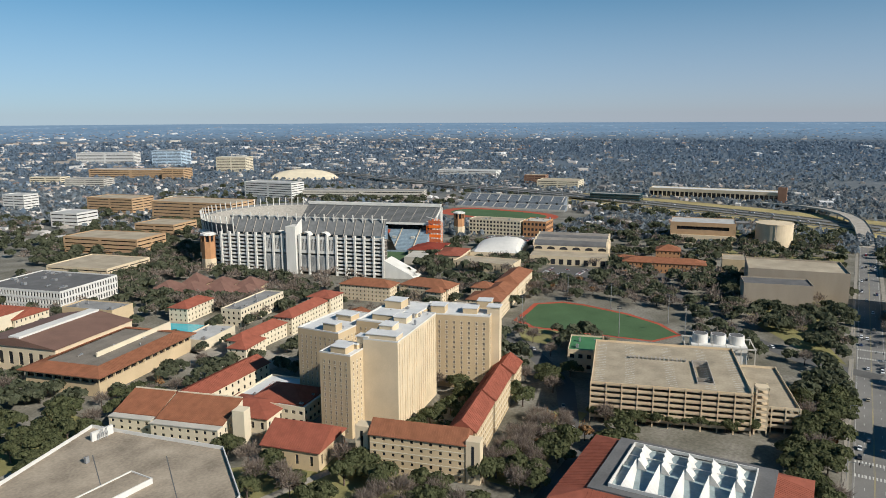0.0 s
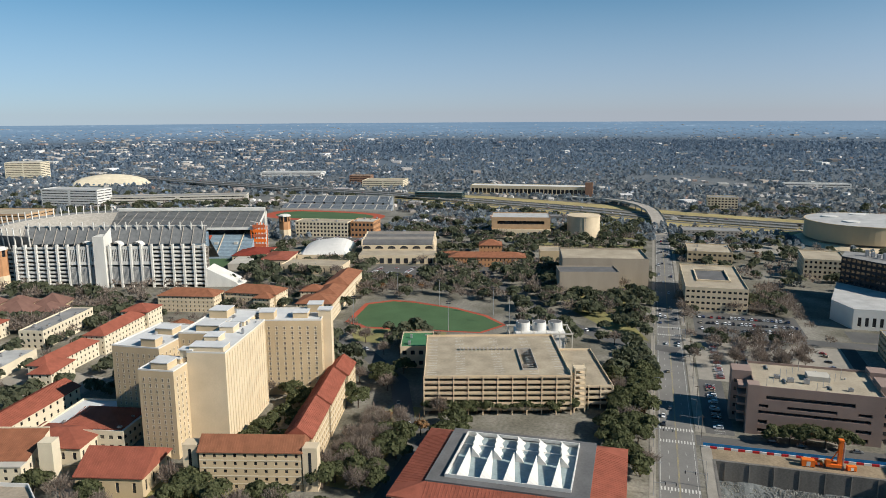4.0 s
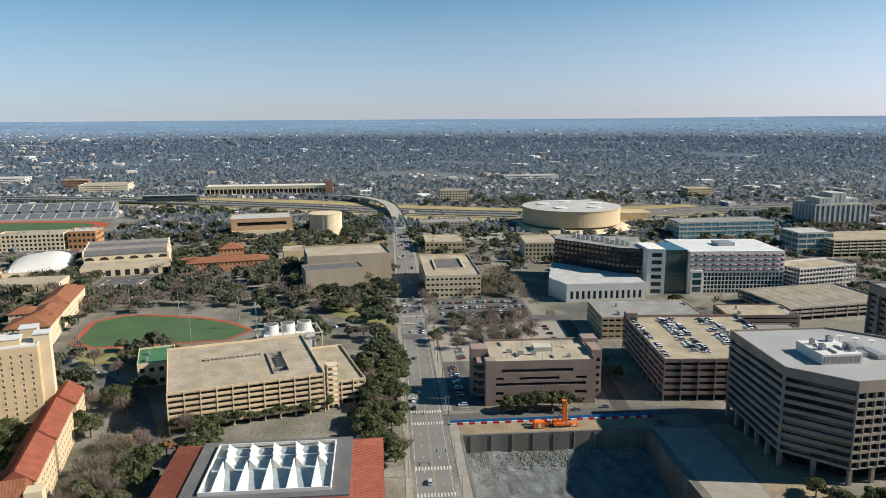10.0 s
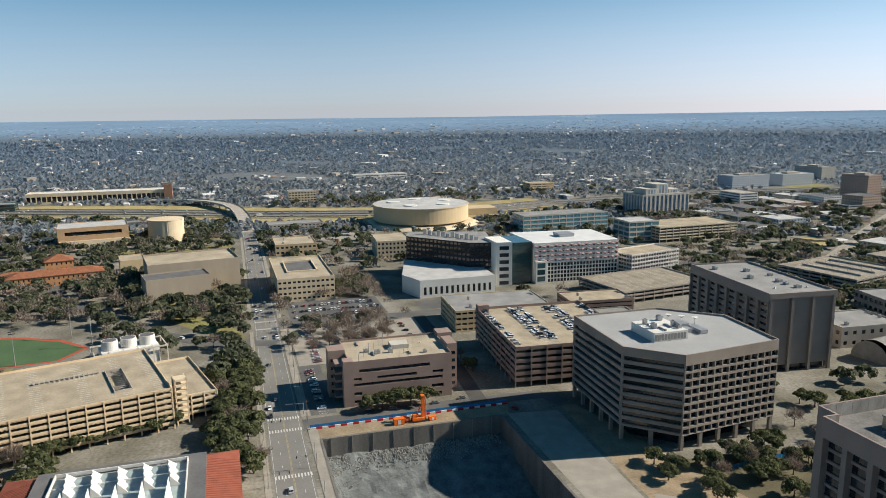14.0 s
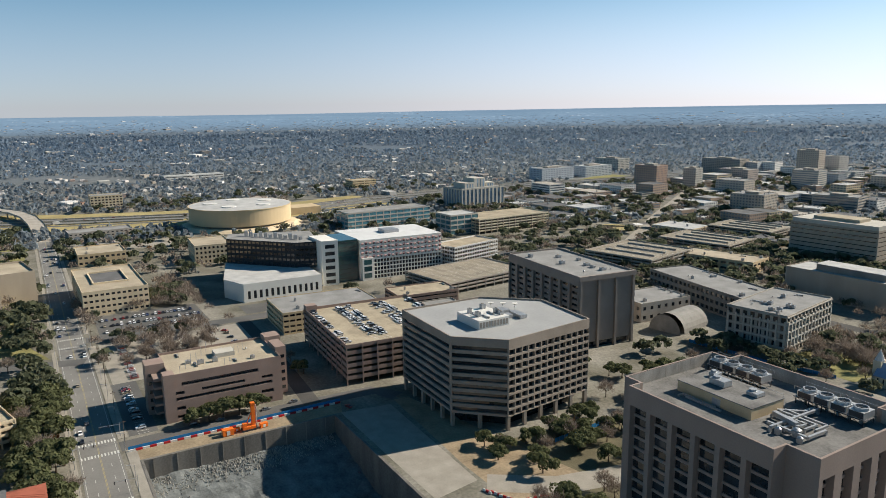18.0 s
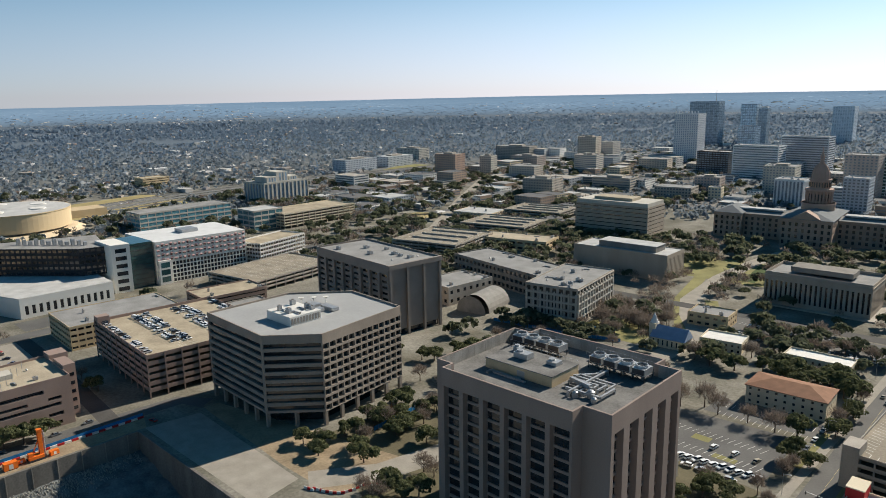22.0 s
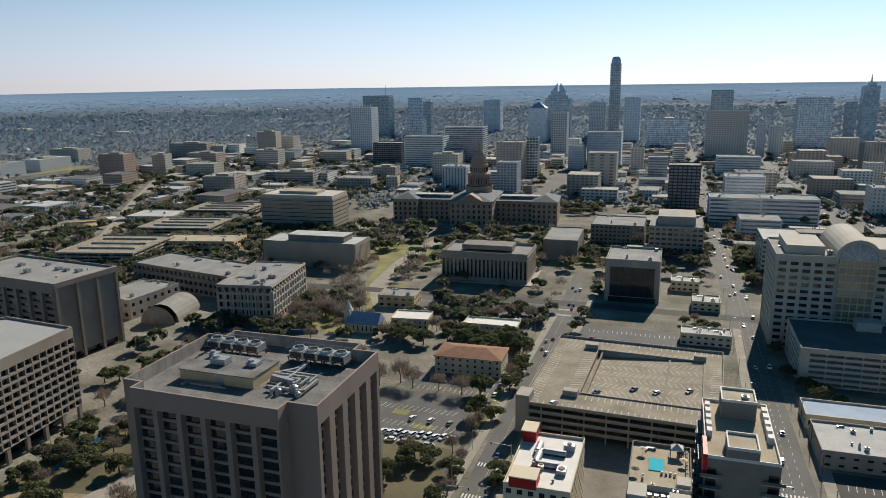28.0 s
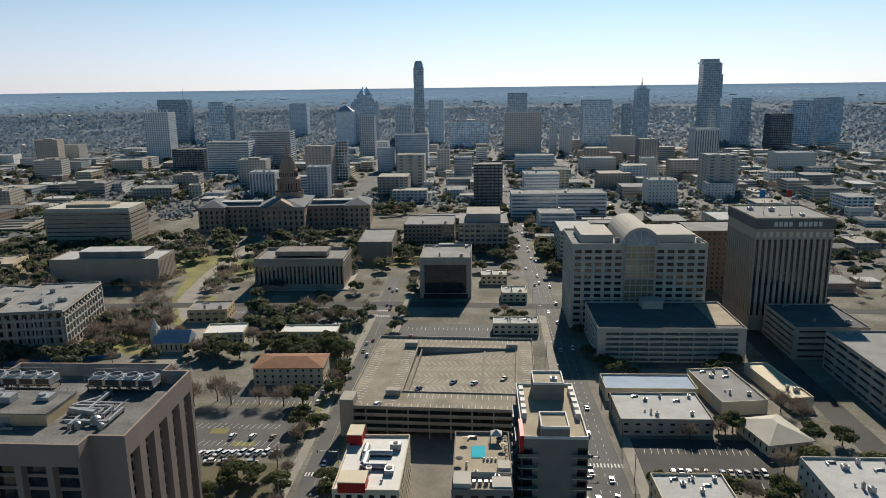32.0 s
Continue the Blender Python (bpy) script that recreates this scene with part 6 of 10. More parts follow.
building("small_office", "square office with white top by the freeway", "building", 1235, -112, 30, 46, 21, 0, TANL, roof=ROOFG, faces=(dict(cell=5, nz=5, wf=0.6, hf=0.5),), single=False)
# arena drum
t = thing("arena", "round cream drum arena with a shallow white roof", "arena", 953, -248)
keep(953, -248, 150, 150)
b = MB()
b.cyl(0, 0, 0, 10, 60, n=72)
part("base", b, CONCD, t)
b = MB()
b.cyl(0, 0, 6, 26, 65.5, n=72)
b.cyl(0, 0, 26, 27, 66.3, n=72)
part("drum", b, mat("cream_arena_panel", (0.52, 0.41, 0.26), 0.85, 0.06, 0.05, 1.0, streak=0.2), t)
b = MB()
b.cyl(0, 0, 27, 29.2, 65, 8, n=72)
part("roof", b, ROOFW, t)
for i in range(5):
    q = i * 1.256
    b = MB()
    b.cyl(38 * math.cos(q), 38 * math.sin(q), 27.4, 29.0, 9, 9, n=20)
    part("roof_pad", b, WHITE, t)
b = MB()
b.cyl(0, 0, 0, 3.2, 80, 72, n=48)
part("terrace", b, TANL, t)
block(t, "side_hall", 40, -128, 0, 76, -70, 10, TAN)

# ---- offices south of the avenue ----
t = thing("granite_office", "five storey pinkish brown granite office with long slot windows", "building", 369, -79.5, 0, -1)
keep(369, -79.5, 44, 66)
b, panes = MB(), []
FX = -19.0
# west front, storey by storey: each row has its own recesses, given by where they begin and end
for z0, z1, gaps in ((-0.02, 4.2, ((-22, -17), (20, 26))), (4.2, 8.6, ((-23, -16.5), (21, 27.5))), (8.6, 10.0, ()), (10.0, 12.6, ((-22.5, 27.2),)), (12.6, 13.2, ()), (13.2, 15.6, ((-22.8, -17), (-8.4, 12.8), (21, 27.2))), (15.6, 17.2, ()), (17.2, 20.2, ((-15.6, 22.2),)), (20.2, 23.0, ())):
    last = 27.5
    for g0, g1 in sorted(gaps, reverse=True):
        if last > g1:
            facade(b, None, (FX, last), (FX, g1), z0, z1, 0, 0)
        facade(b, panes, (FX, g1), (FX, g0), z0, z1, 1, 1, 0.998, 0.62 if z1 - z0 < 4 else 0.4, 1.8, sill=0.55)
        last = g0
    facade(b, None, (FX, last), (FX, -27.5), z0, z1, 0, 0)
for A, B in (((FX, -27.5), (18, -27.5)), ((18, -27.5), (18, 27.5)), ((18, 27.5), (FX, 27.5))):
    facade(b, panes, A, B, 0, 23, 1, 5, 0.86, 0.34, 1.7, mx=2, mt=1.4, sill=0.7)
part("wall", b, PINK, t)
add_panes(t, panes, GLD)
flat_roof(t, [(FX, -27.5), (18, -27.5), (18, 27.5), (FX, 27.5)], 23, ROOFT, PINK, 1.2)
for x0, y0, x1, y1, z in ((-19.6, 25.2, -13, 30.5, 24.6), (-4, 27.5, 6, 36.5, 26), (-10, -33, 4, -27.5, 26), (10, -36, 19, -27.5, 26)):
    block(t, "corner_pier", x0, y0, 0, x1, y1, z, PINK)
for k in range(5):
    block(t, "pier_slot", -4.12, 29.5, 2.6 + k * 4.3, -4.0, 35.2, 4.3 + k * 4.3, GLD)
    block(t, "pier_slot", -10.12, -32, 2.6 + k * 4.3, -10.0, -28.5, 4.3 + k * 4.3, GLD)
    block(t, "balcony_band", -13, 27.5, 3.0 + k * 4.3, -4.1, 34, 4.2 + k * 4.3, PINK)
block(t, "roof_house", -2, -8, 23, 6, 2, 25.4, CONCL)
roof_units(t, rect(30, 44), 23.05, 12, 31, 2.5)
for i in range(11):
    b = MB()
    b.cyl(-16 + (i % 6) * 5.5, 22 - i * 3.6, 23, 27 + i % 3, 0.12, n=6)
    part("roof_pole", b, METAL, t)
cx, cy = 388, -182
g = garage("parking_garage", "pinkish six level parking garage with a full roof deck", cx, cy, 84, 72, 6, 3.6, -4, PINK, DECK, 9.0, band=1.75, lines=[(-40, 38, -36, 2.7, 0), (-40, 38, -18, 2.7, 0), (-40, 38, -12, 2.7, 0), (-40, 38, 6, 2.7, 0), (-40, 38, 12, 2.7, 0), (-40, 38, 30, 2.7, 0)])
block(g, "stair_head", 36, 29, 21.6, 42, 36, 26, PINK)
building("flat_office", "low tan office block with wide grey roofs", "building", 475, -178, 44, 70, 15, -3, TAN, roof=ROOFG, faces=(dict(cell=4.5, nz=4, wf=0.8, hf=0.4, depth=0.6),), units=3, ph=0.5)
b = MB()
b.box(-2.2, -9, 0.8, 2.2, 9, 4.2)
solid("site_trailer", b, WHITE, "white site trailer with a flat roof", "trailer", 432, -85, 0, 4)
b = MB()
b.box(-2.2, -8, 0.0, 2.2, 8, 3.4)
solid("site_trailer", b, mat("pale_blue_paint", (0.30, 0.42, 0.50), 0.6, 0.1), "pale blue site trailer beside the white one", "trailer", 439, -84, 0, 4)
# science building
t = thing("science_building", "large science building of dark glass and white panels", "building", 0, 0)
KEEP.append((600, -240, 60, 130, 1, 0))
DARKP = mat("dark_metal_panel", (0.03, 0.033, 0.037), 0.6, 0.2, 0.3, 3.0, spec=0.2)
PANW = mat("white_wall_panel", (0.68, 0.655, 0.60), 0.8, 0.07, 0.1, 2.0)
b, panes = MB(), []
pod = [(552, -142), (552, -207), (600, -209), (640, -150), (578, -133)]
for i in range(5):
    if i == 0:
        facade(b, panes, pod[0], pod[1], 0, 15, 13, 1, 0.5, 0.62, 1.0, mt=4, mbm=0.4, mx=2)
    else:
        facade(b, None, pod[i], pod[(i + 1) % 5], 0, 15, 0, 0)
part("podium_wall", b, PANW, t)
add_panes(t, panes, GLD)
b = MB()
b.poly([(x, y, 15.02) for x, y in pod])
part("podium_roof", b, ROOFW, t)
b, panes = MB(), []
dk = [(640, -152), (588, -197), (582, -217), (640, -230), (665, -160)]
for i in range(5):
    if i < 2:
        facade(b, panes, dk[i], dk[i + 1], 15, 37, 16 if i == 0 else 5, 5, 0.72, 0.5, 0.3)
    else:
        facade(b, None, dk[i], dk[(i + 1) % 5], 0, 37, 0, 0)
part("lab_wall", b, DARKP, t)
add_panes(t, panes, GLD)
b = MB()
b.poly([(x, y, 37.02) for x, y in dk])
part("lab_roof", b, ROOFG, t)
for k in range(12):
    block(t, "roof_fan", 598 + k * 4.2, -208 + k * 3.2, 37, 600.5 + k * 4.2, -205.5 + k * 3.2, 40 + k % 3, METAL)
b, panes = MB(), []
facade(b, panes, (570, -215), (568, -229), 0, 39, 1, 6, 0.6, 0.55, 0.8, mt=2)
for A, B in (((568, -229), (600, -230)), ((600, -230), (602, -215)), ((602, -215), (570, -215))):
    facade(b, None, A, B, 0, 39, 0, 0)
b.poly([(570, -215, 39), (568, -229, 39), (600, -230, 39), (602, -215, 39)])
part("entrance_frame", b, PANW, t)
add_panes(t, panes, GLD)
block(t, "glass_atrium", 574, -250, 0, 610, -229.5, 37, GLT)
for k in range(9):
    block(t, "atrium_mullion", 573.8, -250, 3 + k * 4, 574, -229.5, 3.3 + k * 4, DKMET)
b, panes, low = MB(), [], []
W0, W1 = (571, -251), (566, -331)
facade(b, low, W0, W1, 0, 18, 26, 5, 0.80, 0.78, 0.8, mx=0.5)
op = facade(b, panes, W0, W1, 18, 36, 22, 4, 0.55, 0.46, 1.0, mt=1.5)
for A, B in ((W1, (625, -334)), ((625, -334), (632, -252)), ((632, -252), W0)):
    facade(b, None, A, B, 0, 36, 0, 0)
part("panel_wall", b, PANW, t)
add_panes(t, panes, mat("dark_red_screen", (0.17, 0.055, 0.06), 0.6, 0.3, 0.5, 3.0), True, "screen")
add_panes(t, low, GLD, True)
# slanted pinkish sun hoods over the upper screens
hood = mat("pink_sun_hood", (0.42, 0.27, 0.25), 0.7, 0.1, 0.3, 2.0)
for k in range(22):
    for j in range(4):
        f0, f1 = (k + 0.2) / 22, (k + 0.85) / 22
        z = 19.2 + j * 4.1 + (1.0 if k % 2 else 0.0)
        A = (571 - 5 * f0, -251 - 80 * f0)
        C = (571 - 5 * f1, -251 - 80 * f1)
        b = MB()
        b.poly([(A[0] - 0.02, A[1], z + 2.0), (C[0] - 0.02, C[1], z + 2.0), (C[0] - 1.1, C[1], z + 1.2), (A[0] - 0.9, A[1], z + 0.9)])
        b.poly([(A[0] - 0.9, A[1], z + 0.9), (C[0] - 1.1, C[1], z + 1.2), (C[0] - 0.02, C[1], z + 0.6), (A[0] - 0.02, A[1], z + 0.3)])
        part("sun_hood", b, hood, t)
b = MB()
b.poly([(571, -251, 36.02), (566, -331, 36.02), (625, -334, 36.02), (632, -252, 36.02)])
part("panel_roof", b, WROOF, t)
block(t, "roof_plant", 592, -300, 36, 606, -285, 39, METAL)
block(t, "white_bay", 568, -262, 0, 573, -251.5, 20, WHITE)
for k in range(3):
    block(t, "bay_window", 567.9, -260.5, 2 + k * 6, 568, -253, 6.5 + k * 6, GLT)
garage("parking_garage", "white gridded garage wing of the science building", 578, -365, 30, 60, 6, 3.6, 14, WHITE, DECK, 3.4, col=0.5)
building("brown_deck", "low reddish brown parking deck", "building", 480, -262, 30, 50, 10, -5, PINK, roof=DECK, faces=(dict(nx=1, nz=3, wf=0.94, hf=0.35, depth=0.8),), units=4)
garage("parking_garage", "sprawling low tan parking deck", 520, -330, 60, 90, 3, 3.0, 8, CONC, mat("old_deck_concrete", (0.26, 0.225, 0.175), 0.9, 0.3, 0.09, 0.8), 10, lines=[(-28, 26, v * 9 - 43, 2.7, 0.8) for v in range(9)])
building("glazed_hall", "low hall with a white roof near the towers", "building", 430, -258, 50, 26, 7, -5, CONC, roof=ROOFG, units=4)

# angular office with ten bands and an egg-crate front
t = thing("angular_office", "ten storey angular concrete office with banded windows and gridded front", "building", 292, -203)
keep(292, -203, 76, 82)
HP = [(275, -165), (256, -185), (262, -239), (304, -242), (328, -216), (328, -167)]
HP = [(x - 292, y + 203) for x, y in HP]
b, panes = MB(), []
for i in range(6):
    A, B = HP[i], HP[(i + 1) % 6]
    if i == 1:
        facade(b, panes, A, B, 7, 44, 13, 9, 0.86, 0.70, 1.5, mt=3.4, sill=0.35)
    else:
        facade(b, panes, A, B, 7, 44, 1, 9, 0.95, 0.55, 1.1, mt=2.8, sill=0.7)
b.poly([(*p, 7) for p in reversed(HP)])
OFC = mat("weathered_office_concrete", (0.285, 0.24, 0.20), 0.85, 0.2, 0.1, 2.0, streak=0.35)
part("wall", b, OFC, t)
add_panes(t, panes, GLD)
part("lobby", (lambda b: (b.prism([(x * 0.8, y * 0.8) for x, y in HP], 0, 7, bottom=False), b)[1])(MB()), GLD, t)
for i in range(6):
    A, B = Vector(HP[i]) * 0.97, Vector(HP[(i + 1) % 6]) * 0.97
    n = max(1, int((B - A).length / 9))
    for j in range(n):
        p = A.lerp(B, j / n)
        block(t, "pilotis", p.x - 0.8, p.y - 0.8, 0, p.x + 0.8, p.y + 0.8, 7, OFC)
flat_roof(t, HP, 44, mat("pale_grey_roof", (0.32, 0.32, 0.315), 0.85, 0.12, 0.06, 0.8), OFC, 1.0, 0.6)
block(t, "plant_house", -14, 2, 44, 6, 20, 48.5, WHITE)
for k in range(10):
    block(t, "louvre", -14.15, 3 + k * 1.7, 44.8, -14.0, 4.1 + k * 1.7, 47.6, CONCD)
roof_units(t, [(-15, 1), (7, 1), (7, 21), (-15, 21)], 48.5, 12, 17, 2.6)
for x0, y0, x1, y1 in ((-10, -12, 0, -8), (2, -10, 9, -5), (-6, -6, -2, -1)):
    block(t, "roof_duct", x0, y0, 44.3, x1, y1, 46, METAL)
for i in range(3):
    b = MB()
    b.cyl(6 + i * 4, -16 + i * 5, 44, 46.5, 0.15, n=6)
    b.cyl(6 + i * 4, -16 + i * 5, 46.5, 47.6, 0.2, 1.6, n=14)
    part("dish_antenna", b, WHITE, t)
# slab tower
t = thing("office_tower", "brown ten storey office slab with recessed bays and blank piers", "tower", 366, -313, 0, -5)
keep(366, -313, 86, 46, -5)
b, panes = MB(), []
pts = rect(84, 43)
for i in range(4):
    A, B = pts[i], pts[(i + 1) % 4]
    if i == 2:
        for (p, q, z0, z1) in facade(b, None, A, B, 4, 46, 8, 1, 0.78, 0.86, 1.6, mt=2):
            facade(b, panes, p, q, z0, z1, 1, 9, 0.98, 0.42, 0.5)
    elif i == 3:
        facade(b, None, A, B, 4, 46, 0, 0)
    else:
        facade(b, None, A, B, 4, 46, 0, 0)
part("wall", b, GRAN, t)
block(t, "lobby", -40, -19, 0, 40, 19, 4, GLD)
for i in range(9):
    for y in (-20.5, 20.5):
        block(t, "pilotis", -41 + i * 10.1, y - 0.8, 0, -39.4 + i * 10.1, y + 0.8, 4, GRAN)
for y in (-21, -7.5, 6, 19.5):
    block(t, "pier", -43.6, y, 0, -42, y + 1.6, 45, GRAN)
add_panes(t, panes, GLD)
flat_roof(t, pts, 46, ROOFG, GRAN, 1.2, 0.5)
block(t, "roof_beam", -43.8, -21.8, 44.2, -42, 21.8, 47.2, GRAN)
roof_units(t, rect(70, 34), 46, 9, 23, 4)

# near office tower with deep bays and rooftop plant
t = thing("office_tower", "tall brown office tower with deep window bays and rooftop plant", "tower", 137, -197)
keep(137, -197, 72, 62)
OP = [(110, -168), (110, -173.5), (100, -173.5), (101, -220), (110, -220), (110, -226), (164, -225), (164, -219), (172, -219), (171, -173), (164, -173), (164, -168)]
OP = [(x - 137, y + 197) for x, y in OP]
b, panes = MB(), []
for i in range(12):
    A, B = OP[i], OP[(i + 1) % 12]
    if math.dist(A, B) > 30:
        n = 5 if abs(A[0] - B[0]) < 4 else 6
        for (p, q, z0, z1) in facade(b, None, A, B, 0, 53.5, n, 1, 0.6 if n == 5 else 0.80, 0.97, 2.0, mt=1.5, sill=0.6):
            facade(b, panes, p, q, z0, z1, 1, 13, 0.97, 0.74, 0.5)
    else:
        facade(b, None, A, B, 0, 53.5, 0, 0)
TWG = mat("brown_tower_concrete", (0.265, 0.208, 0.178), 0.8, 0.14, 0.08, 2.0, streak=0.3)
part("wall", b, TWG, t)
add_panes(t, panes, GLD)
flat_roof(t, OP, 53.5, mat("stained_tower_roof", (0.165, 0.16, 0.152), 0.95, 0.45, 0.12, 1.2), TWG, 4.5, 0.7)
LINING = mat("streaked_parapet_lining", (0.30, 0.285, 0.26), 0.9, 0.3, 0.3, 2.0, streak=0.5)
for i in range(12):  # weathered pale lining inside the parapet, in panels
    A, B = Vector(OP[i]), Vector(OP[(i + 1) % 12])
    dr = (B - A).normalized()
    nr = Vector((-dr.y, dr.x)) * 0.78
    n = max(1, round((B - A).length / 7))
    for k in range(n):
        p, q = A.lerp(B, k / n) + nr + dr * (0.9 if k == 0 else 0.06), A.lerp(B, (k + 1) / n) + nr - dr * (0.9 if k == n - 1 else 0.06)
        b = MB()
        b.prism([tuple(p), tuple(q), tuple(q + nr * 0.1), tuple(p + nr * 0.1)], 53.53, 57.8)
        part("parapet_lining", b, LINING, t)
ph = block(t, "plant_house", -6, -6, 53.5, 23, 10, 57.2, mat("tan_plant_panel", (0.50, 0.385, 0.245), 0.85, 0.15, 0.2, 2.0))
block(t, "plant_house_roof", -6.2, -6.2, 57.2, 23.2, 10.2, 57.5, MATS["stained_tower_roof"])
block(t, "plant_door", 5.4, 10.0, 53.6, 8.6, 10.15, 56.2, METAL)
for i in range(12):
    b = MB()
    b.cyl(-5.8 + i * 2.6, -6.0, 57.5, 58.6, 0.05, n=5)
    part("guard_post", b, METAL, t)
b = MB()
b.beam((-5.8, -6, 58.6), (22.8, -6, 58.6), 0.09)
part("guard_rail", b, METAL, t)
for bx in (19, -16):
    rack = thing("cooling_rack", "row of four rooftop cooling fans on a steel rack", "cooling fans", 137 + bx, -197 - 17, 53.5, 0, "rooftop cooling racks")
    for i in range(4):
        u = -11 + i * 5.6
        cell = part("cell", (lambda b: (b.prism([(u, -2.9), (u + 5.0, -2.9), (u + 5.0, 2.9), (u, 2.9)], 2.4, 4.6), b)[1])(MB()), METAL, rack)
        block(rack, "louvre", u + 0.3, 2.9, 2.6, u + 4.7, 2.98, 4.4, DKMET)
        b = MB()
        for a in range(18):
            q0, q1 = 2 * math.pi * a / 18, 2 * math.pi * (a + 1) / 18
            for (r0, z0), (r1, z1) in (((2.3, 4.6), (2.1, 5.5)), ((2.1, 5.5), (1.8, 5.5)), ((1.8, 5.5), (1.8, 4.62))):
                b.poly([(u + 2.5 + r0 * math.cos(q0), r0 * math.sin(q0), z0), (u + 2.5 + r0 * math.cos(q1), r0 * math.sin(q1), z0),
                        (u + 2.5 + r1 * math.cos(q1), r1 * math.sin(q1), z1), (u + 2.5 + r1 * math.cos(q0), r1 * math.sin(q0), z1)])
        ring = part("fan_ring", b, METAL, rack)
        b = MB()
        for a in range(6):
            b.beam((u + 2.5, 0, 5.0), (u + 2.5 + 1.7 * math.cos(a * 1.047), 1.7 * math.sin(a * 1.047), 5.0), 0.5, 0.1)
        part("fan", b, DKMET, ring)
    for y in (-2.8, 2.8):
        for i in range(6):
            block(rack, "leg", -11 + i * 4.4, y - 0.12, 0, -10.76 + i * 4.4, y + 0.12, 2.4, DKMET)
        b = MB()
        for i in range(5):
            b.beam((-11 + i * 4.4, y, 0.2), (-6.6 + i * 4.4, y, 2.3), 0.12)
        part("brace", b, DKMET, rack)
        b = MB()
        b.beam((-11.5, y * 1.15, 5.9), (11.9, y * 1.15, 5.9), 0.08)
        for i in range(9):
            b.beam((-11.5 + i * 2.9, y * 1.15, 4.6), (-11.5 + i * 2.9, y * 1.15, 5.9), 0.07)
        part("guard_rail", b, METAL, rack)
    for i in range(6):
        b = MB()
        x = -9 + i * 3.6
        b.cyl(x, 0.6, 0.1, 2.3, 0.5, n=10)
        part("riser_pipe", b, METAL, rack)
    block(rack, "platform", -11.6, -3.3, 2.25, 11.9, 3.3, 2.4, DKMET)
pipes = thing("roof_pipework", "silver insulated pipes on the tower roof", "pipes", 137, -197, 53.5)


def pipe(pts, r):
    b = MB()
    for p, q in zip(pts, pts[1:]):
        b.beam(p, q, r * 2)
    part("pipe", b, METAL, pipes)


for i in range(4):
    y = -4 + i * 2.2
    pipe([(-8, y, 0), (-8, y, 1.2), (-22 + i * 2, y, 1.2), (-22 + i * 2, y + 6, 1.2), (-22 + i * 2, y + 6, 0)], 0.32)
pipe([(-9, 3, 2.2), (-18, 5, 2.2), (-18, 5, 0)], 0.7)
pipe([(-11, 9, 1.4), (-24, 9, 1.4), (-24, 0, 1.4), (-24, 0, 0)], 0.4)
pipe([(-14, -12, 0), (-14, -12, 1.6), (-14, 12, 1.6), (-14, 12, 0)], 0.4)
pipe([(-6.6, -2, 0.9), (-12, -8, 0.9), (-12, -13, 0.9)], 0.5)
pipe([(6, 11.6, 0.4), (19, 11.6, 0.4), (19, 14, 0.4)], 0.35)
pipe([(3, 12.6, 0.4), (17, 12.6, 0.4)], 0.3)
pipe([(24, 2, 0.6), (24, -12, 0.6), (19, -13, 0.6)], 0.35)
for k, (x, y, r, h) in enumerate(((-20, 8, 1.3, 2.2), (-16, 11, 1.0, 1.8), (-23, 11, 0.9, 1.6))):
    b = MB()
    b.cyl(x, y, 0, h, r, n=14)
    b.cyl(x, y, h, h + 0.5, r, r * 0.4, n=14)
    part("pump_vessel", b, METAL, pipes)
for k, (x, y, w, d, h) in enumerate(((12, 2, 6, 4, 2.2), (0, 0, 4, 4, 1.4), (18, -3, 3, 3, 1.5))):
    u = thing("air_handler", "silver air handler on the plant house roof", "air handler", 137 + x, -197 + y, 57.5, 0, "plant house units")
    block(u, "casing", -w / 2, -d / 2, 0.2, w / 2, d / 2, h, METAL)
    block(u, "base_rail", -w / 2, -d / 2 - 0.2, 0, w / 2, -d / 2 + 0.2, 0.2, DKMET)
    b = MB()
    b.cyl(w / 4, 0, h, h + 0.6, min(w, d) * 0.3, n=14)
    part("fan_cowl", b, METAL, u)
building("tower_annex", "low grey annex at the tower's foot", "building", 130, -243, 30, 18, 9, 0, CONC, roof=ROOFG, units=4)

# archive, block offices, library, capitol
FIN = dict(cell=3.2, nz=1, wf=0.45, hf=0.8, depth=0.9, mt=2, mbm=2)
t = building("state_office", "five storey pale stone office with tall pilasters", "building", 274, -412, 38, 64, 25, 10, CONC, roof=ROOFG, faces=(dict(cell=5, nz=5, wf=0.62, hf=0.62, depth=0.8),), units=12, seed=6, big=4, cornice=0.6)
for i in range(14):
    block(t, "pilaster", -19.7, -31 + i * 4.7, 5, -19.0, -30 + i * 4.7, 22, CONCL)
for k in range(4):
    block(t, "floor_band", -19.55, -31.5, 5.0 + k * 4.9, -19.0, 31.5, 5.9 + k * 4.9, CONCL)
    block(t, "floor_band", -18.8, 32.0, 5.0 + k * 4.9, 18.8, 32.55, 5.9 + k * 4.9, CONCL)
for i in range(8):
    block(t, "pilaster", -18.5 + i * 5.1, 32.0, 5, -17.5 + i * 5.1, 32.7, 22, CONCL)
building("state_office", "long grey office with recessed windows behind the stone office", "building", 352, -448, 112, 38, 17, -10, CONCD, roof=ROOFG, faces=(dict(cell=5, nz=3, wf=0.7, hf=0.5, depth=0.8),), units=8, big=4)
building("low_annex", "grey concrete annex with flat roof units", "building", 362, -388, 34, 46, 13, -4, CONC, roof=ROOFG, faces=(dict(cell=7, nz=2, wf=0.4, hf=0.4),), units=5)
t = thing("barrel_hall", "grey barrel vaulted hall", "hall", 327, -382, 0, 10)
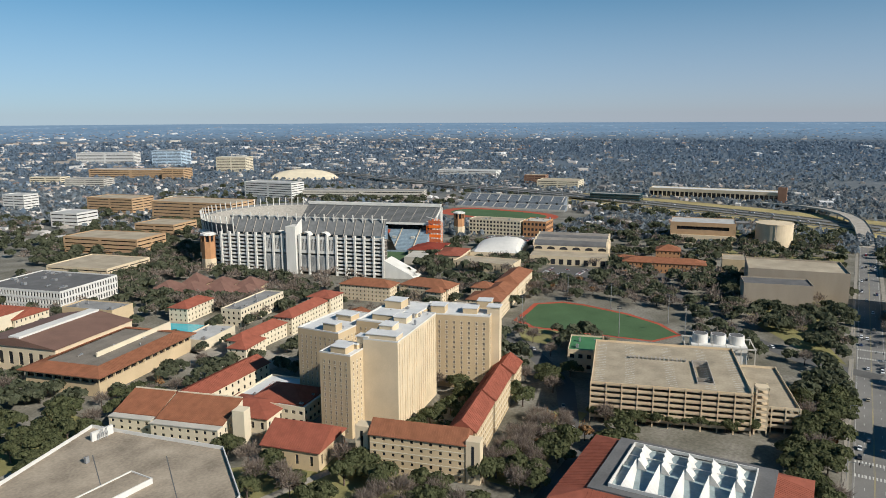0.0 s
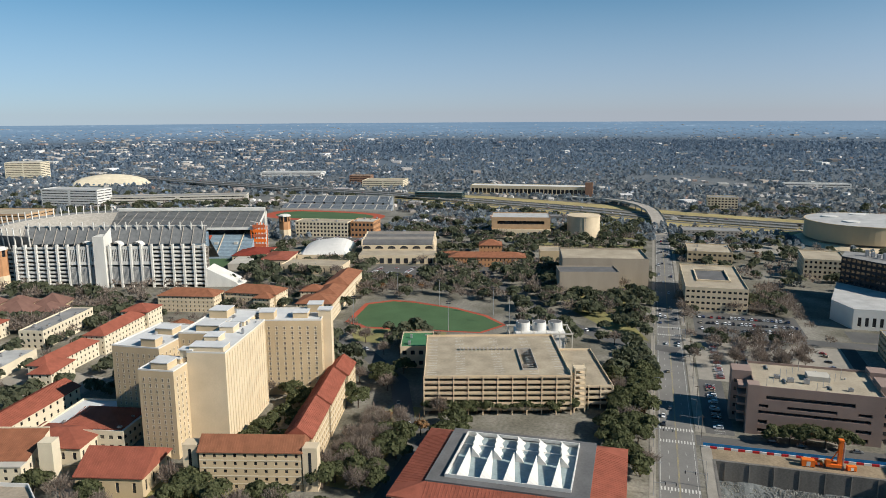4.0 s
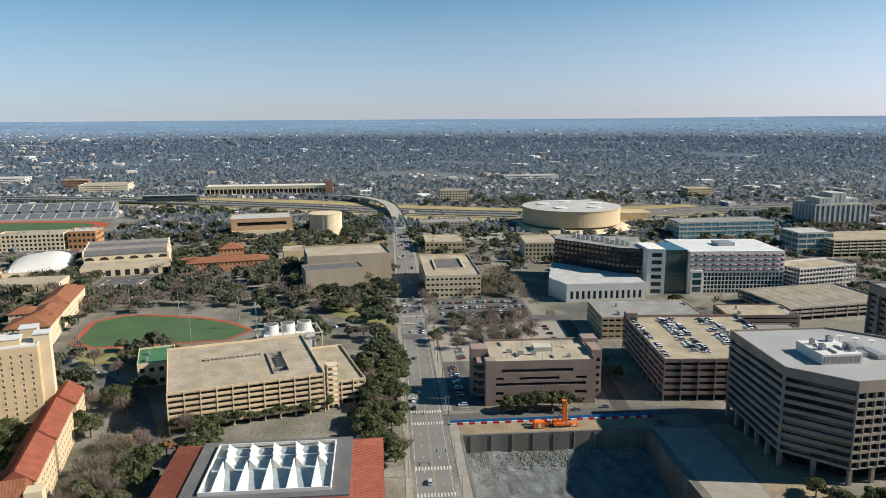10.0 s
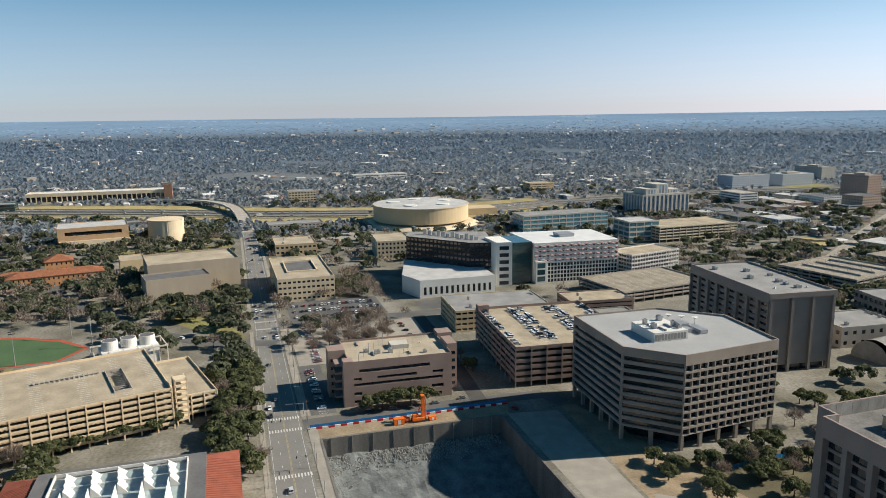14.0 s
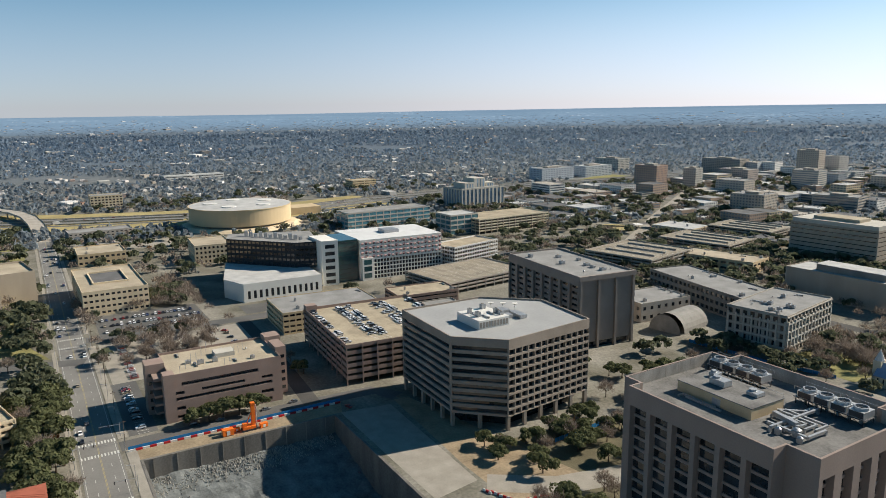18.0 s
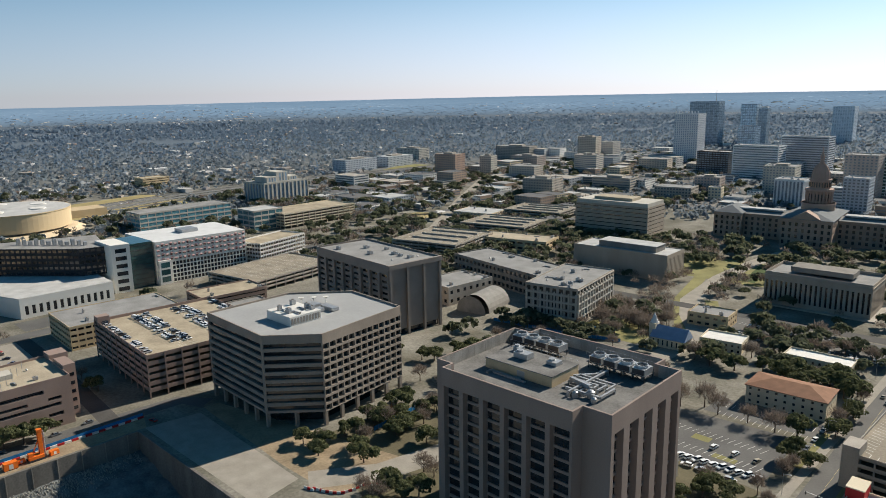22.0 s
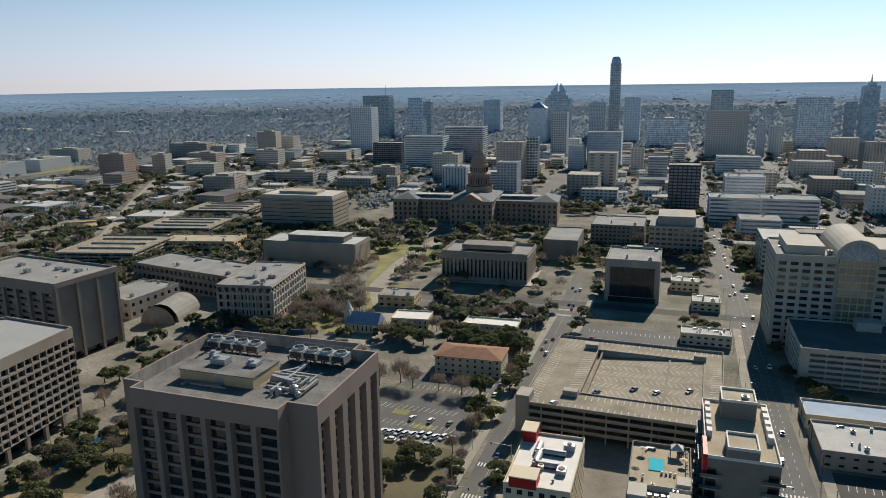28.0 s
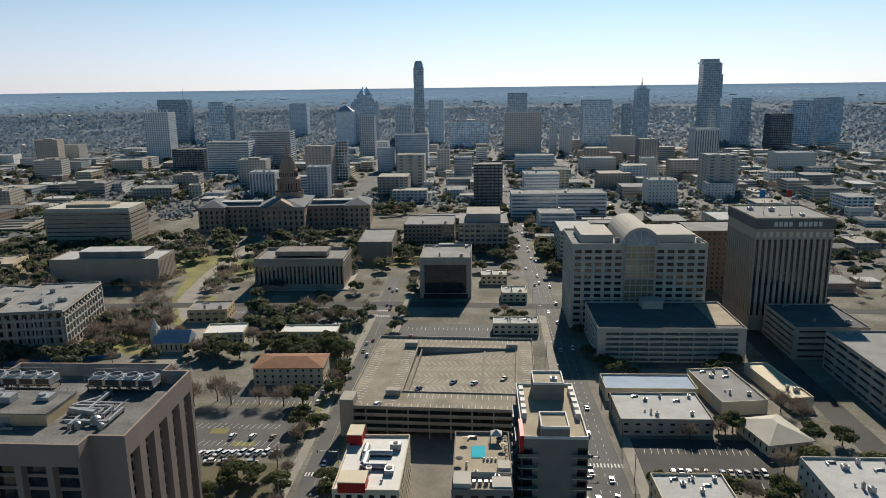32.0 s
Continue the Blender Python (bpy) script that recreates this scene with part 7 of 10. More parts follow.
keep(327, -382, 30, 40)
b = MB()
for a in range(12):
    q0, q1 = math.pi * a / 12, math.pi * (a + 1) / 12
    b.poly([(-12 * math.cos(q0), -15, 12 * math.sin(q0)), (-12 * math.cos(q0), 15, 12 * math.sin(q0)), (-12 * math.cos(q1), 15, 12 * math.sin(q1)), (-12 * math.cos(q1), -15, 12 * math.sin(q1))])
for s in (-15, 20):
    b.poly([(-12 * math.cos(math.pi * a / 12) * (1 if s > 0 else -1), s, 12 * math.sin(math.pi * a / 12)) for a in range(13)])
part("vault", b, mat("weathered_vault_sheet", (0.25, 0.24, 0.22), 0.8, 0.25, 0.2, 2.0), t)
t = building("stone_block", "plain stone office block with a white roof and plant house", "building", 304, -543, 86, 34, 21, 3, mat("buff_limestone", (0.345, 0.295, 0.24), 0.9, 0.16, 0.1, 2.0, streak=0.3), roof=ROOFW, faces=(None, None, None, dict(cell=2.6, nz=1, wf=0.3, hf=0.8, depth=0.5)), ph=0.8)
block(t, "plant_house", -30, -8, 21, 22, 10, 26, CONCD)
block(t, "plant_house_roof", -30.5, -8.5, 26, 22.5, 10.5, 26.4, ROOFW)
t = building("concrete_block", "tall plain concrete office block with a pale top band", "building", 397, -688, 84, 42, 34, 4, mat("buff_limestone", (0.345, 0.295, 0.24), 0.9, 0.16, 0.1, 2.0, streak=0.3), roof=ROOFT, faces=(None, None, dict(nx=1, nz=8, wf=0.97, hf=0.2, depth=0.4), dict(nx=1, nz=8, wf=0.97, hf=0.2, depth=0.4)), ph=0.4)
block(t, "top_band", -41, -20, 34.1, 41, 20, 38, CONCL)
block(t, "plant_house", -20, -10, 38, 24, 12, 41, ROOFT)
t = building("archive_library", "stone office with tall thin fins on a terrace", "building", 147, -540, 68, 40, 22, 2, mat("buff_limestone", (0.345, 0.295, 0.24), 0.9, 0.16, 0.1, 2.0, streak=0.3), glass=GLD, roof=ROOFG, faces=(FIN, FIN, FIN, FIN), ph=2.2, cornice=0.5)
block(t, "terrace", -38, -24, 0, 38, 24, 0.9, CONC)
block(t, "plant_house", -20, -8, 24, 20, 10, 27.5, CONCD)
t = thing("capitol", "domed red granite capitol with pavilions and a tall drum", "capitol", 226, -775, 0, 6)
keep(226, -775, 180, 90, 6)
CW = dict(nz=4, wf=0.42, hf=0.6, depth=0.6, mt=2.5, mbm=1.5)


def cap_block(nm, x0, y0, x1, y1, h, nx, ny, rise, mroof):
    b, panes = MB(), []
    P4 = [(x0, y0), (x1, y0), (x1, y1), (x0, y1)]
    for i in range(4):
        facade(b, panes, P4[i], P4[(i + 1) % 4], 0, h, nx=nx if i % 2 == 0 else ny, **CW)
    w = part(nm, b, CAPST, t)
    add_panes(w, panes, GLD, False)
    b = MB()
    hip_roof(b, x0, y0, x1, y1, h, rise, 1.0)
    part(nm + "_roof", b, mroof, t)


cap_block("main_range", -82, -14, 82, 14, 25, 28, 5, 3, ROOFG)
cap_block("centre_pavilion", -24, -40, 22, 42, 28, 8, 14, 6, mat("grey_metal_roof", (0.17, 0.18, 0.185), 0.9, 0.15, 0.2, 1.0))
for s in (-1, 1):
    cap_block("end_pavilion", s * 78 - 14, -24, s * 78 + 14, 24, 26, 5, 8, 6, MATS["grey_metal_roof"])
for s in (-1, 1):
    block(t, "light_well_roof", s * 50 - 22, -6, 28, s * 50 + 22, 6, 29.5, ROOFW)
b = MB()
b.poly([(-14, 42.6, 28), (14, 42.6, 28), (0, 42.6, 36)])
b.poly([(14, 42.6, 28), (14, 30, 28), (0, 30, 36), (0, 42.6, 36)])
b.poly([(-14, 30, 28), (-14, 42.6, 28), (0, 42.6, 36), (0, 30, 36)])
part("pediment", b, CAPST, t)
CAPD = mat("rose_painted_dome", (0.40, 0.27, 0.215), 0.8, 0.14, 0.2, 3.0)
b = MB()
b.cyl(0, -14, 28, 38, 15.5, n=28)
part("dome_base", b, CAPST, t)
b = MB()
b.cyl(0, -14, 38, 61, 9.6, n=28)
drum = part("dome_drum", b, CAPD, t)
for k in range(24):
    q = 2 * math.pi * k / 24
    b = MB()
    b.cyl(12.2 * math.cos(q), -14 + 12.2 * math.sin(q), 38, 50, 0.75, n=8)
    part("drum_column", b, CAPD, t)
    for z0, z1, r in ((40, 47, 9.7), (54, 59, 9.7)):
        b = MB()
        q1 = q + 0.13
        b.beam((r * math.cos(q1), -14 + r * math.sin(q1), z0), (r * math.cos(q1), -14 + r * math.sin(q1), z1), 1.1)
        part("drum_window", b, GLD, t)
for z0, z1, r in ((36.5, 38, 16.2), (50, 52, 13.4), (60.5, 62, 10.6)):
    b = MB()
    b.cyl(0, -14, z0, z1, r, n=28)
    part("drum_cornice", b, CAPD, t)
rings = [(8.9 * math.cos(math.pi / 2 * k / 9.6), 62 + 15.5 * math.sin(math.pi / 2 * k / 9.6)) for k in range(10)]
b = MB()
for k in range(10):
    b.v.extend((rings[k][0] * math.cos(math.pi * a / 14), -14 + rings[k][0] * math.sin(math.pi * a / 14), rings[k][1]) for a in range(28))
for k in range(9):
    for a in range(28):
        c = (a + 1) % 28
        b.f.append((28 * k + a, 28 * k + c, 28 * k + 28 + c, 28 * k + 28 + a))
        b.m.append(0)
part("dome_shell", b, CAPD, t)
for k in range(14):
    q = 2 * math.pi * k / 14
    b = MB()
    for (r0, z0), (r1, z1) in zip(rings[:-1], rings[1:]):
        b.beam(((r0 + 0.1) * math.cos(q), -14 + (r0 + 0.1) * math.sin(q), z0), ((r1 + 0.1) * math.cos(q), -14 + (r1 + 0.1) * math.sin(q), z1), 0.5)
    part("dome_rib", b, CAPST, t)
for z0, z1, r0, r1 in ((76.5, 78, 2.9, 2.9), (78, 84, 1.9, 1.9), (84, 85, 2.4, 2.2), (85, 89, 1.8, 0.5), (89, 94, 0.6, 0.35)):
    b = MB()
    b.cyl(0, -14, z0, z1, r0, r1, n=12)
    part("lantern", b, CAPD, t)

# ---- streets south: garages, box office, towers, shops ----
t = garage("parking_garage", "low tan parking garage with a sunk ramp on its roof", 21, -331, 84, 90, 4, 3.4, -1.5, CONC, mat("old_deck_concrete", (0.26, 0.225, 0.175), 0.9, 0.3, 0.09, 0.8), 9, (-33, -30, 19, 27),
           lines=[(-40, 38, -44.5, 2.8, 0), (-31, 38, -35.5, 2.8, 1.5), (-32, 18, 28, 2.8, 0), (-32, 38, 39.5, 2.8, 0)])


def ramp_z(u, v):
    """Height of the sunk ramp deck: low at its south-east corner."""
    a, c = (u + 33) / 52, (27 - v) / 57
    return 13.6 - (0.9 + 0.2 * a) * (1 - c) - 3.2 * a * c


b = MB()
for i in range(10):
    for j in range(10):
        q = [(-33 + 5.2 * (i + du), -30 + 5.7 * (j + dv)) for du, dv in ((0, 0), (1, 0), (1, 1), (0, 1))]
        b.poly([(u, v, ramp_z(u, v)) for u, v in q])
ramp = part("ramp_deck", b, MATS["old_deck_concrete"], t)
for x0, y0, x1, y1 in ((-33.3, -30.3, 19.3, -30.0), (-33.3, 27.0, 19.3, 27.3), (19.0, -30, 19.3, 27), (-33.3, -30, -33.0, 27)):
    block(t, "ramp_wall", x0, y0, 10.0, x1, y1, 14.2, CONC)
b = MB()
for v, sl in ((-24, 2.2), (-16, -2.2), (-8, 2.2), (0, -2.2), (8, 2.2), (16, -2.2), (21.5, 0)):
    for i in range(18):
        u = -31.5 + i * 2.75
        b.poly([(x, y, ramp_z(x, y) + 0.02) for x, y in ((u, v), (u + 0.22, v), (u + 0.22 + sl, v + 5), (u + sl, v + 5))])
for i in range(26):
    for u, sl in ((20, 1.5), (35.5, -1.5), (-41, 1.0)):
        v = -30 + i * 2.75
        b.poly([(u, v, 13.615), (u + 5, v + sl, 13.615), (u + 5, v + sl + 0.22, 13.615), (u, v + 0.22, 13.615)])
part("bay_marking", b, PAINT, t, kind="stuff")
for x0, y0, x1, y1 in ((19.4, -35, 26, -30.5), (-34, -33, -28, -30.4), (19.4, 27.5, 26, 31.5)):
    block(t, "stair_head", x0, y0, 13.6, x1, y1, 16.2, CONC)
block(t, "stair_tower", 38, 36, 0, 44, 45.5, 17.5, CONC)
t = building("box_office", "concrete box office with a large dark glass face", "building", 33.5, -521, 37, 44, 29, 1, CONC, roof=ROOFG, faces=(None, None, None, None), ph=1.5, units=4)
block(t, "glass_face", -15, 22.0, 4, 15, 22.25, 25, GLD)
for k in range(6):
    block(t, "glass_mullion", -15 + k * 6, 22.25, 4, -14.8 + k * 6, 22.4, 25, DKMET)
block(t, "ground_floor", -16, -20, 0, 16, 22.4, 3.5, GLD)
t = thing("vaulted_tower", "white gridded office tower with a glazed barrel vaulted centre", "tower", -90, -458, 0, 1)
keep(-90, -458, 84, 60)
b, panes = MB(), []
for x0, x1, z1 in ((-41, -9, 54), (9, 41, 54)):
    P4 = [(x0, -24), (x1, -24), (x1, 24), (x0, 24)]
    for i in range(4):
        facade(b, panes, P4[i], P4[(i + 1) % 4], 0, z1, nx=5 if i % 2 == 0 else 8, nz=13, wf=0.66, hf=0.5, depth=0.5, mt=2, mx=0.6)
part("wall", b, mat("white_precast", (0.43, 0.40, 0.345), 0.85, 0.1, 0.1, 2.0), t)
add_panes(t, panes, GLD)
for x0, x1 in ((-41, -9), (9, 41)):
    P4 = [(x0, -24), (x1, -24), (x1, 24), (x0, 24)]
    flat_roof(t, P4, 54, ROOFG, MATS["white_precast"], 1.2)
    roof_units(t, P4, 54, 4, 3, 4)
    block(t, "upper_storey", x0 + 6, -18, 54, x1 - (6 if x0 > 0 else 0), 16, 59, MATS["white_precast"])
b, panes = MB(), []
facade(b, panes, (9, 25.5), (-9, 25.5), 0, 54, 5, 13, 0.85, 0.8, 0.3)
part("glazed_bay", b, MATS["white_precast"], t)
add_panes(t, panes, mat("gold_tint_glass", (0.20, 0.17, 0.11), 0.12, 0.3, 0.3, 2.0, 0.0, rnd=0.3, spec=0.9))
block(t, "centre_core", -9, -24, 0, 9, 25.0, 54, GLB)
b = MB()
for a in range(14):
    q0, q1 = math.pi * a / 14, math.pi * (a + 1) / 14
    for r, y0, y1 in ((11.5, -24, 26.2), (9.6, 10, 26.6)):
        b.poly([(r * math.cos(q0), y0, 54 + r * math.sin(q0)), (r * math.cos(q1), y0, 54 + r * math.sin(q1)), (r * math.cos(q1), y1, 54 + r * math.sin(q1)), (r * math.cos(q0), y1, 54 + r * math.sin(q0))])
    b.poly([(11.5 * math.cos(q0), 26.2, 54 + 11.5 * math.sin(q0)), (11.5 * math.cos(q1), 26.2, 54 + 11.5 * math.sin(q1)), (9.6 * math.cos(q1), 26.2, 54 + 9.6 * math.sin(q1)), (9.6 * math.cos(q0), 26.2, 54 + 9.6 * math.sin(q0))])
part("barrel_vault", b, MATS["white_precast"], t)
b = MB()
b.poly([(9.6 * math.cos(math.pi * a / 14), 25.4, 54 + 9.6 * math.sin(math.pi * a / 14)) for a in range(15)])
part("vault_glazing", b, GLB, t)
for k in range(5):
    q = math.pi * (k + 1) / 6
    part("vault_rib", (lambda b: (b.beam((0, 25.7, 54), (9.6 * math.cos(q), 25.7, 54 + 9.6 * math.sin(q)), 0.4), b)[1])(MB()), WHITE, t)
t = thing("podium_garage", "banded concrete garage podium with a dark roof terrace", "garage", -98, -404, 0, 1)
keep(-98, -404, 84, 50)
b, panes = MB(), []
pts = rect(80, 50)
for i in range(4):
    facade(b, panes, pts[i], pts[(i + 1) % 4], 0, 19, 9 if i % 2 == 0 else 5, 6, 0.93, 0.5, 1.8, mx=4, mt=1)
part("wall", b, MATS["white_precast"], t)
# dark panes close the open levels and stand for the shade inside
add_panes(t, panes, ROOFD, True, "opening")
flat_roof(t, pts, 19, ROOFD, MATS["white_precast"], 1.0)
block(t, "roof_deck", -39, -22, 19.05, -25, 18, 19.3, DECK)
block(t, "entrance_pavilion", -4, -22, 19, 8, -12, 24, MATS["white_precast"])
# bank tower: sign as plain bars
t = thing("bank_tower", "tall tan bank tower with vertical ribs and a dark sign band", "tower", -181, -459, 0, 1)
keep(-181, -459, 52, 52)
b, panes = MB(), []
pts = rect(46, 48)
for i in range(4):
    facade(b, panes, pts[i], pts[(i + 1) % 4], 0, 64, 13, 1, 0.5, 0.86, 0.9, mt=1, mbm=7, sill=0.3)
part("wall", b, mat("bank_stone", (0.37, 0.315, 0.255), 0.85, 0.12, 0.1, 2.0), t)
add_panes(t, panes, GLD)
part("sign_band", (lambda b: (b.prism(rect(47, 49), 64, 70), b)[1])(MB()), ROOFD, t)
flat_roof(t, rect(47, 49), 70, ROOFG, TAN, 1.0)
roof_units(t, rect(36, 36), 70, 6, 8, 4)
for x in (-15.5, -12.6, -9.7, -6.8, -3.9, 1.8, 4.7, 7.6, 10.5):
    block(t, "sign_bar", x, 24.5, 65.6, x + 2.0, 24.7, 68.4, WHITE)
for i in range(12):
    block(t, "crown_light", -22.4 + i * 3.9, 24.1, 59, -20.5 + i * 3.9, 24.3, 62, CREAM)
for k in range(2):
    fl = thing("flag_pole", "flag pole with a hanging flag on the bank roof", "flag pole", -168 - 16 * k, -450, 70)
    b = MB()
    b.cyl(0, 0, 0, 16, 0.2, 0.1, n=6)
    part("pole", b, METAL, fl)
    b = MB()
    b.box(0, -0.1, 11, 3.2, 0.1, 15.4)
    part("flag", b, REDP if k else BLUEF, fl)
t = building("bank_podium", "tan bank podium with arched ground floor", "building", -186, -408, 40, 44, 18, 1, CONC, roof=ROOFD, faces=(dict(nx=1, nz=5, wf=0.9, hf=0.35, depth=1.2),), units=3)
t = building("side_garage", "dark concrete garage in shade", "building", -198, -340, 40, 70, 20, 1, CONC, roof=ROOFG, faces=(dict(nx=6, nz=5, wf=0.9, hf=0.4, depth=1.0),), units=4)
t = building("brick_tower_block", "brown brick apartment block with small windows", "tower", -168, -545, 46, 40, 44, 1, mat("brown_brick", (0.18, 0.135, 0.11), 0.9, 0.14, 0.2, 3.0), roof=ROOFG, faces=(dict(cell=4, nz=12, wf=0.4, hf=0.45),), single=False)
t = building("teal_office", "narrow office with teal glass bands", "building", -72, -620, 30, 50, 30, 1, CONCL, glass=GLT, roof=ROOFW, faces=(dict(nx=3, nz=8, wf=0.9, hf=0.6),), single=False)
t = building("office_block", "stepped pale office with window rows and roof dome", "building", 8, -680, 46, 60, 26, 1, CONC, roof=ROOFG, faces=(dict(cell=5, nz=6, wf=0.7, hf=0.45),), single=False, units=4)
block(t, "upper_storey", -16, -20, 26, 16, 20, 34, CONC)
building("office_block", "dark grey office with window rows", "building", 60, -690, 48, 50, 22, 1, CONCD, roof=ROOFG, faces=(dict(cell=4, nz=6, wf=0.6, hf=0.45),), single=False, units=3)
building("office_block", "windowless grey block by the lawn", "building", 104, -640, 30, 60, 17, 3, CONCD, roof=ROOFG)
building("white_office", "white office with a wide roof", "building", -240, -725, 44, 50, 20, 1, CONCL, roof=ROOFW, faces=(dict(cell=5, nz=5, wf=0.7, hf=0.5),), single=False)
# apartment tower, pool terrace house, low hotel
t = thing("apartment_tower", "grey apartment tower with white roof terraces and balconies", "tower", -20, -232, 0, 1)
keep(-20, -232, 26, 50)
b, panes = MB(), []
pts = rect(21, 42)
for i in range(4):
    facade(b, panes if i != 2 else None, pts[i], pts[(i + 1) % 4], 0, 40, 4 if i == 0 else 0 if i == 2 else 8, 11 if i != 2 else 0, 0.55, 0.5, 0.4)
part("wall", b, mat("grey_stucco", (0.22, 0.20, 0.175), 0.9, 0.12, 0.2, 2.0), t)
add_panes(t, panes, GLD)
flat_roof(t, pts, 40, ROOFT, WHITE, 1.0)
for x0, y0, x1, y1, z1 in ((-6, -19, 5, -8, 46), (-4.5, 10, 4.5, 20.9, 43.5)):
    block(t, "stair_head", x0, y0, 40, x1, y1, z1, MATS["grey_stucco"])
    for u0, v0, u1, v1 in ((x0, y0, x1, y0 + 0.4), (x0, y1 - 0.4, x1, y1), (x0, y0 + 0.4, x0 + 0.4, y1 - 0.4), (x1 - 0.4, y0 + 0.4, x1, y1 - 0.4)):
        block(t, "stair_parapet", u0, v0, z1, u1, v1, z1 + 0.9, WHITE)
    block(t, "stair_roof", x0 + 0.4, y0 + 0.4, z1, x1 - 0.4, y1 - 0.4, z1 + 0.1, ROOFT)
for k in range(5):
    block(t, "terrace_screen", 8.2, -16 + k * 5, 40, 9.8, -13 + k * 5, 42.2, WHITE)
    block(t, "terrace_screen", -9.8, -16 + k * 5, 40, -8.2, -13 + k * 5, 42.2, WHITE)
block(t, "corner_bay", 9.9, 9, 34, 11.2, 21.2, 41.2, REDP)
roof_units(t, [(-8, -20), (4, -20), (4, -8), (-8, -8)], 45, 3, 2, 2.2)
for k in range(9):
    for x0, x1 in ((-11.9, -5.6), (5.6, 11.9)):
        block(t, "balcony", x0, 21.0, 4 + k * 3.8, x1, 22.6, 4.2 + k * 3.8, CONCL)
        block(t, "balcony_rail", x0, 22.5, 4.2 + k * 3.8, x1, 22.6, 5.2 + k * 3.8, GLT)
        block(t, "balcony_door", x0 + 1.6, 20.9, 4.2 + k * 3.8, x1 - 1.6, 21.06, 6.6 + k * 3.8, GLD)
    block(t, "balcony", 10.5, -14, 4 + k * 3.8, 12.2, -4, 5.1 + k * 3.8, DKMET)
    block(t, "balcony", 10.5, 4, 4 + k * 3.8, 12.2, 14, 5.1 + k * 3.8, DKMET)
t = building("terrace_apartments", "apartment house with a rooftop pool terrace", "building", 3, -216, 19, 38, 29, 1, MATS["grey_stucco"], roof=ROOFT, faces=(dict(cell=4.5, nz=8, wf=0.5, hf=0.5),), ph=1.1, units=4, big=2)
block(t, "roof_pool", -1, -10, 29.1, 3.5, -2, 29.25, MATS["pool_water"])
part("shade_canopy", (lambda b: (hip_roof(b, -7, -16, -3, -12, 32, 1.5, 0), b)[1])(MB()), WHITE, t)
for x, y in ((-7, -16), (-3, -16), (-3, -12), (-7, -12)):
    block(t, "canopy_post", x - 0.1, y - 0.1, 29, x + 0.1, y + 0.1, 32, DKMET)
for k in range(6):
    lg = thing("sun_lounger", "white sun lounger on the roof terrace", "lounger", -1.5 + 1.3 * k if k < 4 else 8.0, -217 if k < 4 else -222 + 2 * k, 29.1, 0, "terrace loungers")
    block(lg, "seat", -0.35, -0.9, 0.25, 0.35, 0.5, 0.4, WHITE)
    block(lg, "backrest", -0.35, 0.5, 0.25, 0.35, 0.65, 0.95, WHITE)
    for x, y in ((-0.3, -0.85), (0.3, -0.85), (-0.3, 0.4), (0.3, 0.4)):
        block(lg, "leg", x - 0.03, y - 0.03, 0, x + 0.03, y + 0.03, 0.25, METAL)
for k, (x, y) in enumerate(((-4, -224), (-3, -228), (9, -228), (10.5, -214), (-5, -212))):
    ps = thing("parasol", "folded dark parasol on the roof terrace", "parasol", x, y, 29.1)
    b = MB()
    b.cyl(0, 0, 0, 2.4, 0.05, n=6)
    part("pole", b, METAL, ps)
    b = MB()
    b.cyl(0, 0, 2.0, 2.5, 1.4, 0.1, n=8)
    part("canopy", b, ROOFD if k % 2 else TANL, ps)
for x0, y0, x1, y1, z in ((-9.0, 10, 9.0, 10.3, 31.0), (-9.0, 4, -5.0, 9, 31.8), (3.5, 11, 9.0, 18, 31.5), (-9.0, 12, -3, 18, 30.6)):
    block(t, "terrace_wall", x0, y0, 29.1, x1, y1, z, CONCL)
for k in range(7):
    block(t, "planter", -8.6, -17 + k * 2.6, 29.1, -7.8, -15 + k * 2.6, 29.8, CONCD)
for k in range(6):
    block(t, "condenser", -7.5 + k * 1.9, 13.5, 29.1, -6.3 + k * 1.9, 14.7, 30.3, METAL)
t = building("corner_hotel", "white roofed building with a red corner block", "building", 41, -226, 22, 38, 22, 1, CREAM, roof=WHITE, faces=(dict(cell=4, nz=6, wf=0.5, hf=0.5),), ph=1.0, units=6, seed=14, big=4)
block(t, "corner_block", 6, -20, 22, 11.4, -12, 26, REDP)
block(t, "corner_block_roof", 5.9, -20.1, 26, 11.5, -11.9, 26.35, CREAM)
block(t, "corner_block", 0, 12, 22, 9, 19.5, 25.5, REDP)
block(t, "corner_block_roof", -0.1, 11.9, 25.5, 9.1, 19.6, 25.85, CREAM)
